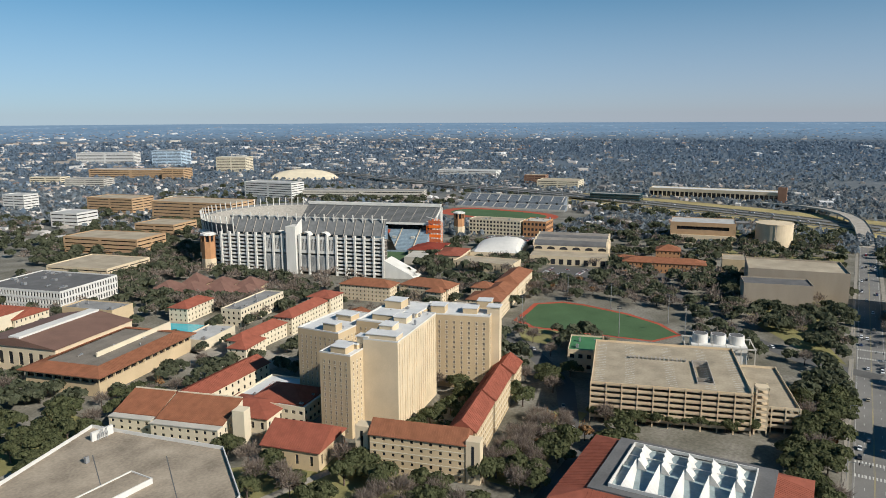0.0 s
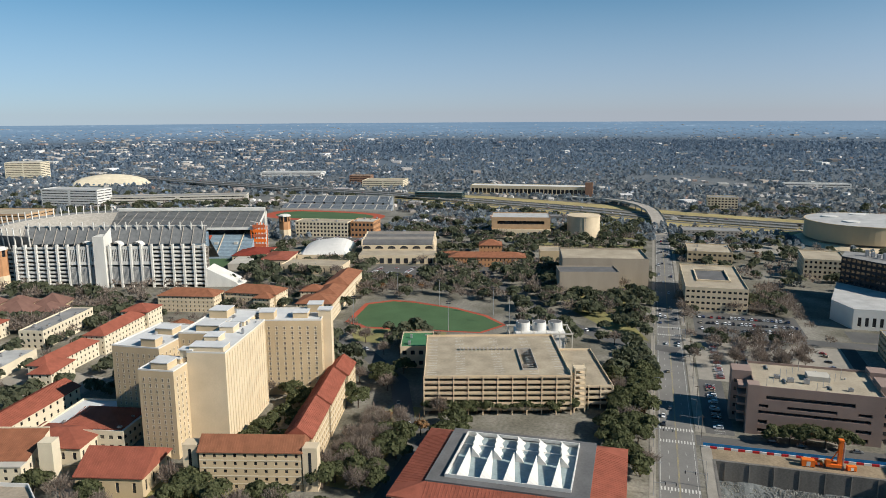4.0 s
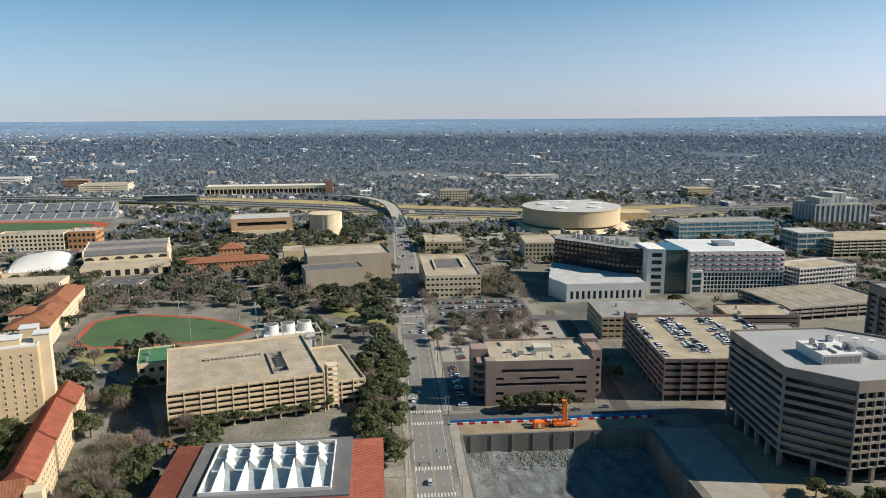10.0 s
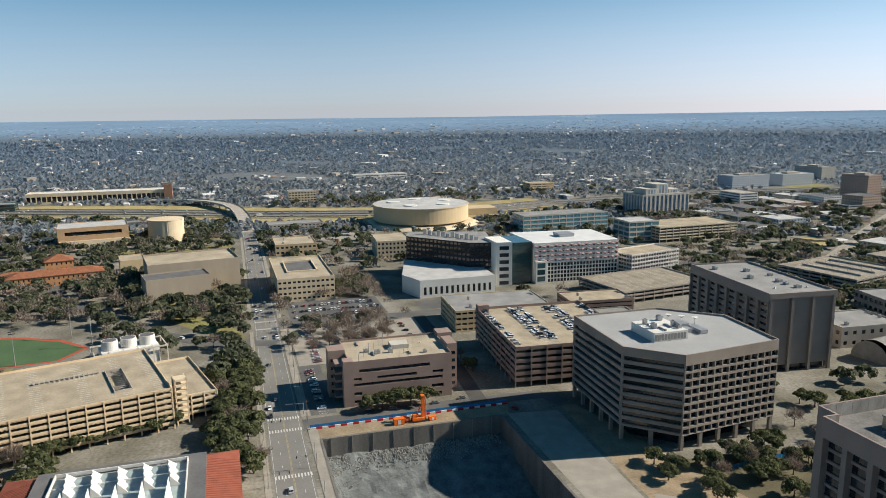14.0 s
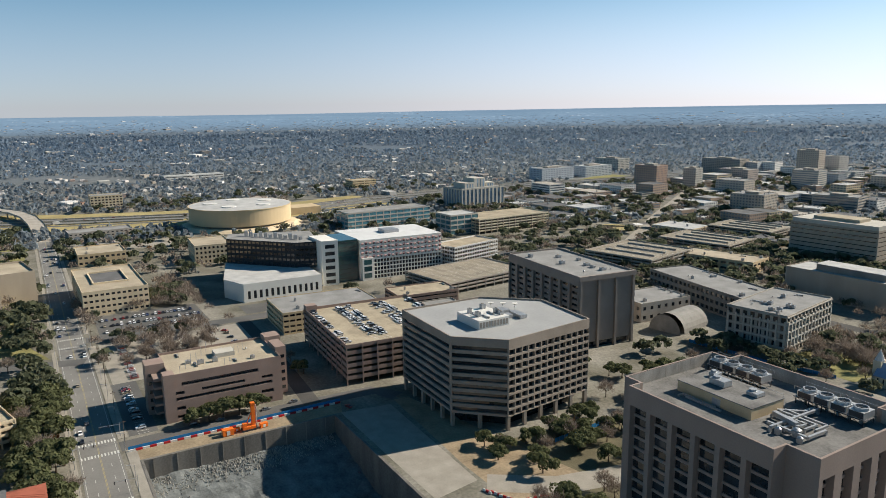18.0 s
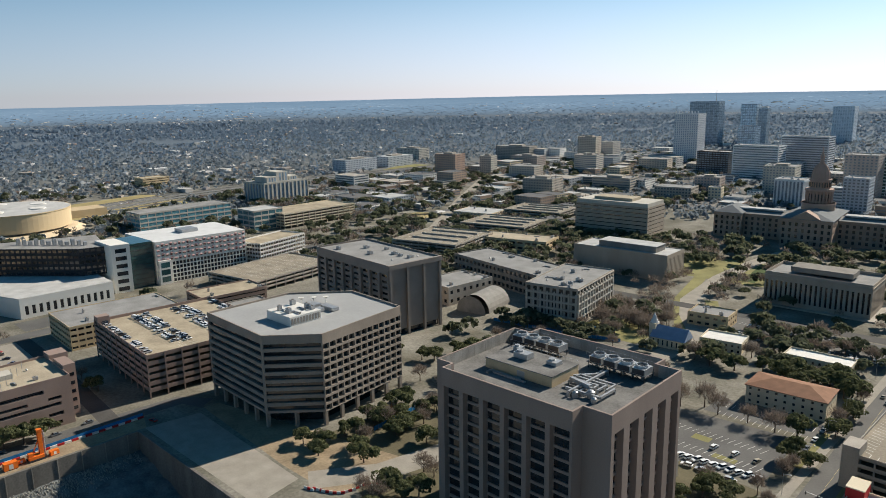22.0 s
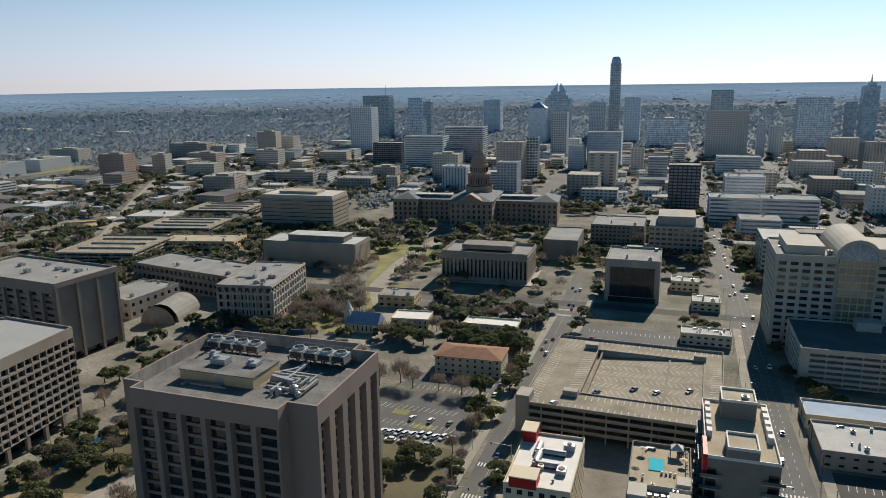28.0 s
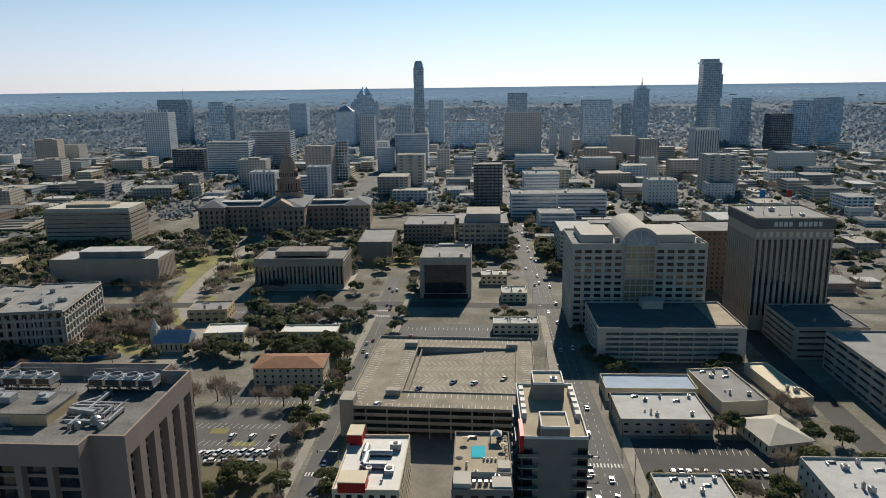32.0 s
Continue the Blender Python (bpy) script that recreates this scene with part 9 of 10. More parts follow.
for k in range(-7, 9):
    for j in range(12):
        for q in range(3):
            x = 12 + 115 * k + cr.uniform(-30, 30) + 10
            y = -535 - 112 * j + cr.uniform(-30, 30)
            if 60 < x < 420 and y > -900 or y < -1720 or x > 430 and y > -780:
                continue
            w, d = cr.uniform(18, 52), cr.uniform(18, 48)
            if not is_free(x, y) or not is_free(x - w / 2, y) or not is_free(x + w / 2, y) or not is_free(x, y - d / 2) or not is_free(x, y + d / 2):
                continue
            if any(abs(x - a) < (c + w) / 2 + 4 and abs(y - e) < d + 10 for a, e, c in TOWERS):
                continue
            az = math.degrees(math.atan2(y, x))
            if az < -121 or az > -28:
                continue
            h = cr.choice((5, 6, 8, 10, 12, 16, 20)) if y > -900 or x > 350 or x < -350 else cr.choice((8, 12, 16, 22, 30))
            fl = max(1, round(h / 3.8))
            st = cr.choice((dict(cell=4.5, nz=fl, wf=0.5, hf=0.5), dict(nx=1, nz=fl, wf=0.92, hf=0.45, depth=0.4), dict(cell=6, nz=fl, wf=0.7, hf=0.5)))
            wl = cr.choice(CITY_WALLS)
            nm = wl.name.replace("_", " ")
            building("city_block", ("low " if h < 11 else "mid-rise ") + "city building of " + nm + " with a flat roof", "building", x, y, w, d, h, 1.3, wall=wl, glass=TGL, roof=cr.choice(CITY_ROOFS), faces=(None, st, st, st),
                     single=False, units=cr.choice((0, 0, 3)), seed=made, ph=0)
            made += 1
for q in range(260):
    x, y = cr.uniform(560, 1050), cr.uniform(-1500, -560)
    w, d = cr.uniform(20, 60), cr.uniform(16, 50)
    if made > 190 or not is_free(x, y) or not is_free(x - w / 2, y) or not is_free(x + w / 2, y):
        continue
    h = cr.choice((5, 6, 7, 9, 12, 15, 24))
    fl = max(1, round(h / 3.8))
    st = dict(cell=5, nz=fl, wf=0.6, hf=0.45)
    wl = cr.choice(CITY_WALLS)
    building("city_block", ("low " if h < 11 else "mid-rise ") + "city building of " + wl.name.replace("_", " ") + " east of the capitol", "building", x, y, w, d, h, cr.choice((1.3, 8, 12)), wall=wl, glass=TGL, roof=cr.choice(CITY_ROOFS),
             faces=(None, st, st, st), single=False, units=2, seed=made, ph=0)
    made += 1
# low buildings that fill the blocks, too far off to tell one from the next
low_city = MB()
lc = 0
for q in range(3000):
    x, y = cr.uniform(-800, 1000), cr.uniform(-1740, -460)
    if 40 < x < 430 and y > -905 or y > -640 and x > -205 or lc > 460:
        continue
    az = math.degrees(math.atan2(y, x))
    w, d = cr.uniform(12, 36), cr.uniform(12, 30)
    if az < -121 or az > -30 or not all(is_free(x + u * w / 2, y + v * d / 2) for u in (-1, 0, 1) for v in (-1, 0, 1)):
        continue
    if any(abs(x - a) < (c + w) / 2 + 3 and abs(y - e) < d + 8 for a, e, c in TOWERS):
        continue
    h = cr.choice((4, 5, 6, 7, 8, 11))
    k = cr.randrange(3)
    low_city.box(x - w / 2, y - d / 2, 0, x + w / 2, y + d / 2, h, k, bottom=False)
    low_city.box(x - w / 2 + 0.4, y - d / 2 + 0.4, h, x + w / 2 - 0.4, y + d / 2 - 0.4, h + 0.1, 3 + cr.randrange(3), bottom=False)
    for f in range(max(1, h // 4)):
        low_city.box(x - w / 2 - 0.05, y - d / 2 + 1.5, 1.2 + f * 3.6, x + w / 2 + 0.05, y + d / 2 - 1.5, 2.6 + f * 3.6, 6)
        low_city.box(x - w / 2 + 1.5, y - d / 2 - 0.05, 1.2 + f * 3.6, x + w / 2 - 1.5, y + d / 2 + 0.05, 2.6 + f * 3.6, 6)
    for f in range(cr.randrange(4)):
        ux, uy = x + cr.uniform(-0.35, 0.35) * w, y + cr.uniform(-0.35, 0.35) * d
        low_city.box(ux - 1.2, uy - 1.2, h, ux + 1.2, uy + 1.2, h + 1.6, 5, bottom=False)
    keep(x, y, w + 2, d + 2)
    lc += 1
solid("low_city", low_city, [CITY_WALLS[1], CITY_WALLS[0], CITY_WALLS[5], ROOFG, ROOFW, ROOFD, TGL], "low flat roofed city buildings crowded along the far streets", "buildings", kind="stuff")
# campus and hospital buildings far to the north-east
SF = dict(nx=2, nz=4, wf=0.93, hf=0.3, depth=1.0)
for lab, x, y, w, d, h, rot, wl, rf in (
        ("long white gymnasium block", 1025, 965, 40, 110, 31, 5, WHITE, ROOFW), ("long pale academic building with window slots", 1105, 815, 34, 240, 15, 24, CONCL, ROOFG),
        ("tan academic block with flat roofs", 750, 1045, 50, 90, 25, 12, MATS["warm_brick"], ROOFT), ("stacked tan academic block", 750, 850, 60, 140, 29, 12, MATS["warm_brick"], ROOFT),
        ("orange brick hall with pale roof", 520, 740, 50, 100, 18, 14, MATS["warm_brick"], ROOFT), ("white cube museum block", 620, 970, 40, 46, 20, 14, WHITE, ROOFW),
        ("white tower block", 690, 1225, 30, 46, 26, 12, WHITE, ROOFW), ("brick hospital block with pale bands", 1230, 1640, 50, 240, 20, 20, MATS["warm_brick"], ROOFW), ("long white hospital wing", 1512, 2150, 40, 205, 33, 22, WHITE, ROOFW), ("white laboratory block", 1010, 1510, 40, 95, 18, 22, CONCL, ROOFG), ("white clinic block", 1015, 1670, 36, 80, 15, 22, CREAM, ROOFG), ("brick hospital annex", 1245, 1500, 44, 60, 26, 20, MATS["warm_brick"], ROOFT),
        ("blue glass block", 1560, 1900, 60, 100, 46, 20, GLP, ROOFG), ("red roofed clinic", 1500, 1560, 50, 90, 40, 20, CREAM, ROOFW), ("low tan hall", 430, 640, 60, 70, 12, 14, TANL, ROOFT),
        ("white hall with a grey roof", 850, 1010, 30, 60, 16, 12, CREAM, ROOFG), ("low brick hall", 640, 800, 50, 60, 14, 14, MATS["warm_brick"], ROOFT),
        ("long white warehouse", 1700, 900, 50, 160, 12, 10, WHITE, ROOFW), ("teal roofed sports sheds", 1290, 380, 30, 90, 12, 4, GLT, ROOFG), ("white long shed", 1650, -330, 24, 130, 10, 4, WHITE, ROOFW),
        ("brown apartment block", 1260, -560, 30, 50, 16, 4, TAN, ROOFT), ("white school block", 1480, 560, 60, 90, 16, 8, CREAM, ROOFT), ("red brick block", 1560, 650, 30, 50, 18, 8, MATS["dark_brick"], ROOFT)):
    building("far_building", lab + " far beyond the trees", "building", x, y, w, d, h, rot, wl, roof=rf, faces=(dict(SF, nz=max(1, round(h / 4.5))),), single=False, z=ground_z(x, y))
t = thing("practice_bubble", "long low white domed practice roof", "hall", 1400, 1215, 0, 27)
b = MB()
for i in range(16):
    for j in range(8):
        q = []
        for a, c in ((i, j), (i + 1, j), (i + 1, j + 1), (i, j + 1)):
            u, v = a / 8 - 1, c / 4 - 1
            q.append((v * 34, u * 84, 24 * (1 - u * u) ** 0.5 * (1 - v * v) ** 0.5))
        b.poly(q)
part("fabric_roof", b, CREAM, t)

# ---- freeway ----
FW = [(1640, 1500), (1532, 1208), (1440, 980), (1370, 760), (1300, 478), (1262, 301), (1190, 120), (1110, -40), (1060, -197), (1050, -379), (1084, -508), (1100, -800), (1080, -1200), (1060, -1600)]
deck = MB()
for off in (-14, 14):
    for i in range(len(FW) - 1):
        a, c = Vector(FW[i]), Vector(FW[i + 1])
        tdir = (c - a).normalized()
        nr = Vector((-tdir.y, tdir.x))
        za = 5.0 if FW[i][1] > 330 else 0.6
        zc = 5.0 if FW[i + 1][1] > 330 else 0.6
        p = [a + nr * (off - 11), c + nr * (off - 11), c + nr * (off + 11), a + nr * (off + 11)]
        deck.poly([(*p[0], za), (*p[1], zc), (*p[2], zc), (*p[3], za)])
        for e in (off - 11, off + 11):
            q0, q1 = a + nr * e, c + nr * e
            deck.poly([(*q0, za - 1.2), (*q1, zc - 1.2), (*q1, zc + 1.0), (*q0, za + 1.0)], 1)
            deck.poly([(*q1, zc - 1.2), (*q0, za - 1.2), (*q0, za + 1.0), (*q1, zc + 1.0)], 1)
        n = int((c - a).length / 30)
        if za > 4:
            for k in range(n):
                m = a.lerp(c, (k + 0.5) / n)
                for e in (off - 7, off + 7):
                    v = m + nr * e
                    deck.box(v.x - 1, v.y - 1, 0, v.x + 1, v.y + 1, 3.6, 1)
solid("freeway", deck, [mat("freeway_concrete", (0.17, 0.167, 0.16), 0.9, 0.2, 0.05, 1.0), CONCL], "raised double freeway on concrete piers", "freeway", kind="structure")
for i in range(len(FW) - 1):
    a, c = Vector(FW[i]), Vector(FW[i + 1])
    n = max(1, int((c - a).length / 40))
    for k in range(n):
        m = a.lerp(c, (k + 0.5) / n)
        dr = c - a
        keep(m.x, m.y, dr.length / n, 74, math.degrees(math.atan2(dr.y, dr.x)), 0)
for o, nm in ((38, "a"), (-38, "b")):
    strip("road_frontage", [(x + o, y) for x, y in FW], 11, 0.03, ASPHL, "frontage road beside the freeway")

# the avenue climbs over the freeway on a curved overpass
OV = [(950, -17, 0.1), (1010, -15, 2.5), (1070, -11, 6.0), (1130, -4, 8.5), (1185, 10, 9.5), (1240, 35, 9.0), (1290, 72, 7.0), (1335, 125, 3.5), (1365, 180, 0.1)]
ov = MB()
for (ax, ay, az_), (bx, by, bz) in zip(OV, OV[1:]):
    dr = (Vector((bx, by)) - Vector((ax, ay))).normalized()
    nx, ny = -dr.y * 9.5, dr.x * 9.5
    ov.poly([(ax - nx, ay - ny, az_), (bx - nx, by - ny, bz), (bx + nx, by + ny, bz), (ax + nx, ay + ny, az_)])
    for s in (-1, 1):
        ov.poly([(ax + s * nx, ay + s * ny, az_ - 1.4), (bx + s * nx, by + s * ny, bz - 1.4), (bx + s * nx, by + s * ny, bz + 1.0), (ax + s * nx, ay + s * ny, az_ + 1.0)], 1)
        ov.poly([(ax + s * nx * 0.96, ay + s * ny * 0.96, az_), (bx + s * nx * 0.96, by + s * ny * 0.96, bz), (bx + s * nx * 0.96, by + s * ny * 0.96, bz + 1.0), (ax + s * nx * 0.96, ay + s * ny * 0.96, az_ + 1.0)], 1)
    for f in (0.25, 0.75):
        for s in (-0.6, 0.6):
            px, py = ax + (bx - ax) * f + s * nx, ay + (by - ay) * f + s * ny
            if az_ > 2:
                ov.box(px - 0.8, py - 0.8, 0, px + 0.8, py + 0.8, az_ + (bz - az_) * f - 0.6, 1)
solid("overpass", ov, [CONC, CONCL], "curved concrete overpass with low parapets", "overpass", kind="structure")
# ---- trees ----
def quad_mesh(name, V, m):
    """A mesh of loose four-cornered pieces from an array (n, 4, 3)."""
    n = len(V)
    me = bpy.data.meshes.new(name)
    me.vertices.add(n * 4)
    me.vertices.foreach_set("co", V.reshape(-1).astype(np.float32))
    me.loops.add(n * 4)
    me.loops.foreach_set("vertex_index", np.arange(n * 4, dtype=np.int32))
    me.polygons.add(n)
    me.polygons.foreach_set("loop_start", np.arange(0, n * 4, 4, dtype=np.int32))
    me.materials.append(m)
    me.update(calc_edges=True)
    me.validate()
    return me


rg = np.random.default_rng(5)


def leaf_quads(centres, normals, size):
    """Small leafy pieces that lie roughly square to the normals."""
    n = len(centres)
    nr = normals + rg.normal(0, 0.34, (n, 3))
    nr /= np.linalg.norm(nr, axis=1, keepdims=True) + 1e-9
    r = rg.normal(0, 1, (n, 3))
    u = np.cross(nr, r)
    u /= np.linalg.norm(u, axis=1, keepdims=True) + 1e-9
    v = np.cross(nr, u)
    s = (size * rg.uniform(0.6, 1.35, n))[:, None]
    a = rg.uniform(0.62, 0.95, (n, 4, 1)) * s[:, None]
    return np.stack([centres + (-u[:, :] - v) * a[:, 0], centres + (u - v) * a[:, 1], centres + (u + v) * a[:, 2], centres + (v - u) * a[:, 3]], 1)


def oak_crown(n=420, R=5.0, H=7.5, size=0.75):
    """Pieces of a broad live oak crown: many rounded lobes that together make an uneven dome."""
    k = rg.integers(12, 17)
    ang = rg.uniform(0, 2 * np.pi, k)
    q = np.sqrt(rg.uniform(0.0, 0.55, k))
    lc = np.stack([R * q * np.cos(ang), R * q * np.sin(ang), H * (0.76 - 0.42 * q * q + rg.normal(0, 0.04, k))], 1)
    lr = R * rg.uniform(0.26, 0.42, k)
    i = rg.integers(0, k, n)
    d = rg.normal(0, 1, (n, 3))
    d[:, 2] = np.abs(d[:, 2]) * 1.1 - 0.3
    d /= np.linalg.norm(d, axis=1, keepdims=True)
    c = lc[i] + d * (lr[i] * rg.uniform(0.78, 1.04, n))[:, None] * np.array([1, 1, 0.75])
    return leaf_quads(c, d, size)


def bare_twigs(n=340, R=4.2, H=9.0, thick=0.085):
    """Fine upswept twigs that fill the rounded crown of a leafless tree."""
    a, e = rg.uniform(0, 2 * np.pi, n), np.arcsin(rg.uniform(-0.15, 1.0, n))
    d = np.stack([np.cos(a) * np.cos(e), np.sin(a) * np.cos(e), np.sin(e)], 1)
    r0 = np.sqrt(rg.uniform(0.12, 1.0, n))[:, None] * (0.82 + 0.18 * np.sin(3 * a + 5 * e))[:, None]
    base = np.array([0, 0, H * 0.48]) + d * r0 * np.array([R, R, H * 0.44])
    L = rg.uniform(0.7, 1.9, n)[:, None]
    way = d * 0.55 + np.array([0, 0, 0.45]) + rg.normal(0, 0.38, (n, 3))
    tip = base + way * L
    side = np.cross(way, rg.normal(0, 1, (n, 3)))
    side /= np.linalg.norm(side, axis=1, keepdims=True) + 1e-9
    s = side * thick * rg.uniform(0.6, 1.6, (n, 1))
    return np.stack([base - s, base + s, tip + s * 0.4, tip - s * 0.4], 1)


def trunk_mb(R, H, limbs, r=0.35, reach=0.75):
    """A tapered trunk whose limbs all grow from its top."""
    b = MB()
    n = 7
    for z, q in ((0, r * 1.3), (H * 0.12, r), (H * 0.32, r * 0.8)):
        b.v.extend((q * math.cos(2 * math.pi * a / n), q * math.sin(2 * math.pi * a / n), z) for a in range(n))
    for k in range(2):
        for a in range(n):
            c = (a + 1) % n
            b.f.append((n * k + a, n * k + c, n * k + n + c, n * k + n + a))
    top = len(b.v)
    b.v.append((0, 0, H * 0.3))
    b.f += [(2 * n + a, 2 * n + (a + 1) % n, top) for a in range(n)]
    for i in range(limbs):
        a = 2 * math.pi * i / limbs + random.uniform(-0.4, 0.4)
        m = Vector((R * 0.32 * math.cos(a), R * 0.32 * math.sin(a), H * random.uniform(0.46, 0.58)))
        e = (R * reach * math.cos(a + 0.2), R * reach * math.sin(a + 0.2), H * random.uniform(0.62, 0.9))
        j = len(b.v)
        s = Vector((-math.sin(a), math.cos(a), 0)) * r * 0.42
        u = Vector((-math.cos(a), -math.sin(a), 0.8)) * r * 0.35
        lo = Vector((math.cos(a), math.sin(a), 0)) * r * 0.3
        b.v += [tuple(lo + s + Vector((0, 0, H * 0.3))), tuple(lo - s + Vector((0, 0, H * 0.3))), tuple(m + s * 0.8), tuple(m - s * 0.8), tuple(m + u), e]
        b.f += [(top, j, j + 2, j + 4), (j + 1, top, j + 4, j + 3), (j, j + 1, j + 3, j + 2), (j + 2, j + 3, j + 5), (j + 4, j + 2, j + 5), (j + 3, j + 4, j + 5)]
    b.m = [0] * len(b.f)
    return b


def make_tree(kind, i):
    if kind == "oak":
        R, H = random.uniform(5.6, 7.6), random.uniform(8.5, 11)
        t = thing("live_oak", "dark green live oak with a broad rounded crown", "tree", 0, 0, -60)
        part("trunk", trunk_mb(R, H, 6), BARK, t)
        part("crown", quad_mesh("crown", oak_crown(1200, R, H, 0.54), LEAF), None, t)
    elif kind == "bare":
        R, H = random.uniform(4.4, 5.8), random.uniform(9, 11.5)
        t = thing("bare_tree", "leafless grey brown winter tree", "tree", 0, 0, -60)
        part("trunk", trunk_mb(R, H, 7, 0.26, 0.85), BARK, t)
        part("crown", quad_mesh("crown", bare_twigs(1000, R, H, 0.075), TWIG), None, t)
    else:
        R, H = 3.6, 8.5
        t = thing("russet_tree", "winter tree with rusty brown leaves", "tree", 0, 0, -60)
        part("trunk", trunk_mb(R, H, 6, 0.26), BARK, t)
        part("crown", quad_mesh("crown", np.concatenate([oak_crown(220, R, H, 0.5), bare_twigs(160, R, H)]), TWIGR), None, t)
    return t


PROTO = {"oak": [make_tree("oak", i) for i in range(5)], "bare": [make_tree("bare", i) for i in range(4)], "russet": [make_tree("russet", 0)]}
tcount = {"oak": 0, "bare": 0, "russet": 0}
MID = {"oak": [], "bare": []}
tr = random.Random(11)


SPOTS = []  # every place for a tree: x, y, kind, size


def plant(x, y, kind, s=1.0):
    SPOTS.append((x, y, kind, s))
    tcount[kind] += 1


def grove(x0, x1, y0, y1, n, oak=0.7, s=1.0, gap=4.5):
    pts, tries = [], 0
    while len(pts) < n and tries < n * 12:
        tries += 1
        x, y = tr.uniform(x0, x1), tr.uniform(y0, y1)
        if not is_free(x, y) or any((x - a) ** 2 + (y - c) ** 2 < gap * gap for a, c in pts):
            continue
        pts.append((x, y))
        plant(x, y, "oak" if tr.random() < oak else ("russet" if tr.random() < 0.06 and tcount["russet"] < 20 else "bare"), s)


grove(193, 232, 96, 196, 34, 0.6)
grove(246, 318, 98, 130, 34, 0.45)
grove(255, 330, 158, 178, 12, 0.9, 0.9)
grove(150, 206, 290, 345, 26, 0.9)
grove(150, 222, 345, 450, 50, 0.95)
grove(205, 310, 312, 346, 26, 0.85, 0.85)
grove(175, 222, 196, 260, 8, 0.8)
grove(318, 400, 135, 215, 22, 0.75)
grove(400, 470, 132, 250, 46, 0.6)
grove(286, 470, -4, 16, 44, 0.97, 1.1)
grove(292, 345, 84, 104, 5, 0.8)
for i in range(13):
    plant(344 - 4.5 + i * 1.75 - 8, 104 - i * 5.9, "oak", 0.8)
grove(548, 700, 70, 245, 130, 0.2)
grove(470, 610, -4, 98, 75, 0.75)
grove(560, 720, -6, 230, 70, 0.7)
grove(690, 1000, 5, 260, 150, 0.7)
grove(1000, 1100, 0, 200, 40, 0.7)
grove(535, 610, -120, -26, 44, 0.15)
grove(600, 660, -140, -90, 24, 0.2)
grove(660, 930, -150, -26, 70, 0.5)
grove(430, 515, -128, -30, 12, 0.4, 0.8)
for y in (-60, -67, -74, -82, -90):
    plant(342, y, "oak", 0.95)
grove(370, 450, -130, -112, 10, 0.6, 0.8)
for i in range(52):
    u, v = tr.random(), tr.random()
    plant(440 + 62 * u + 8 * v, -42 - 56 * v + tr.uniform(-3, 3), "bare" if tr.random() < 0.9 else "oak", tr.uniform(0.8, 1.1))
grove(182, 262, -262, -150, 44, 0.7, 0.8)
grove(300, 330, -270, -250, 10, 0.8)
grove(228, 300, -395, -255, 34, 0.8, 0.9)
grove(84, 180, -266, -232, 10, 0.7, 0.8)
grove(80, 190, -345, -262, 18, 0.15, 0.9)
grove(80, 200, -480, -365, 34, 0.6, 0.8)
grove(190, 262, -500, -385, 24, 0.1, 0.9)
grove(60, 420, -720, -565, 150, 0.6)
grove(330, 430, -660, -560, 40, 0.85)
grove(84, 300, -900, -830, 60, 0.9)
grove(-150, -55, -380, -235, 14, 0.7, 0.8)
grove(-60, 0, -470, -370, 8, 0.7, 0.7)
grove(56, 64, -560, -190, 14, 0.8, 0.7)
grove(78, 84, -470, -200, 14, 0.8, 0.7)
grove(380, 500, 400, 620, 150, 0.3)
grove(300, 460, 250, 400, 60, 0.55, 0.85)
grove(420, 720, 560, 1100, 330, 0.75)
grove(560, 700, 250, 420, 70, 0.6)
grove(700, 900, 250, 420, 60, 0.7)
grove(860, 1260, 560, 1200, 260, 0.7)
grove(1090, 1250, 180, 560, 60, 0.6)
grove(560, 1050, -1500, -540, 420, 0.55)
grove(400, 640, -560, -380, 70, 0.8)
grove(-760, 60, -1700, -600, 760, 0.6, 0.9)
grove(400, 900, -1700, -900, 300, 0.6, 0.9)
grove(60, 420, -1700, -900, 160, 0.6, 0.9)
grove(1060, 1300, -700, -160, 60, 0.6)
grove(120, 200, -440, -375, 15, 0.85)
grove(205, 255, -560, -400, 44, 0.15)
grove(84, 190, -474, -425, 16, 0.5)
grove(-60, 60, -760, -560, 44, 0.7)
grove(-250, -50, -780, -560, 70, 0.6)
grove(380, 480, -640, -420, 54, 0.7)
grove(88, 150, -325, -288, 9, 0.05, 1.1)
grove(84, 130, -400, -368, 10, 0.8)
grove(330, 420, -560, -470, 16, 0.5)
grove(440, 640, -900, -560, 120, 0.75)
grove(-120, -60, -300, -225, 8, 0.4, 0.9)
grove(-420, -205, -760, -470, 70, 0.6)
grove(-165, -120, -330, -230, 8, 0.6)
# the campus and the blocks east of the capitol lie under an almost closed crown of trees
grove(470, 720, 225, 330, 70, 0.45)
grove(560, 1000, 10, 400, 260, 0.62)
grove(380, 560, 380, 700, 160, 0.35)
grove(230, 420, 380, 640, 140, 0.6)
grove(440, 900, 560, 900, 260, 0.75)
grove(900, 1120, 560, 1000, 120, 0.7)
grove(520, 960, -420, -150, 150, 0.5)
grove(1000, 1240, -420, -60, 60, 0.6)
grove(180, 262, -420, -165, 34, 0.3, 0.8)
grove(205, 330, -640, -430, 60, 0.25, 0.85)
grove(84, 220, -640, -480, 26, 0.45, 0.85)
grove(330, 640, -640, -440, 110, 0.6)
grove(420, 1040, -1100, -420, 520, 0.55)
grove(60, 420, -720, -600, 90, 0.8)
grove(-60, 60, -900, -560, 60, 0.7, 0.8)
grove(-420, -60, -900, -480, 110, 0.65, 0.8)
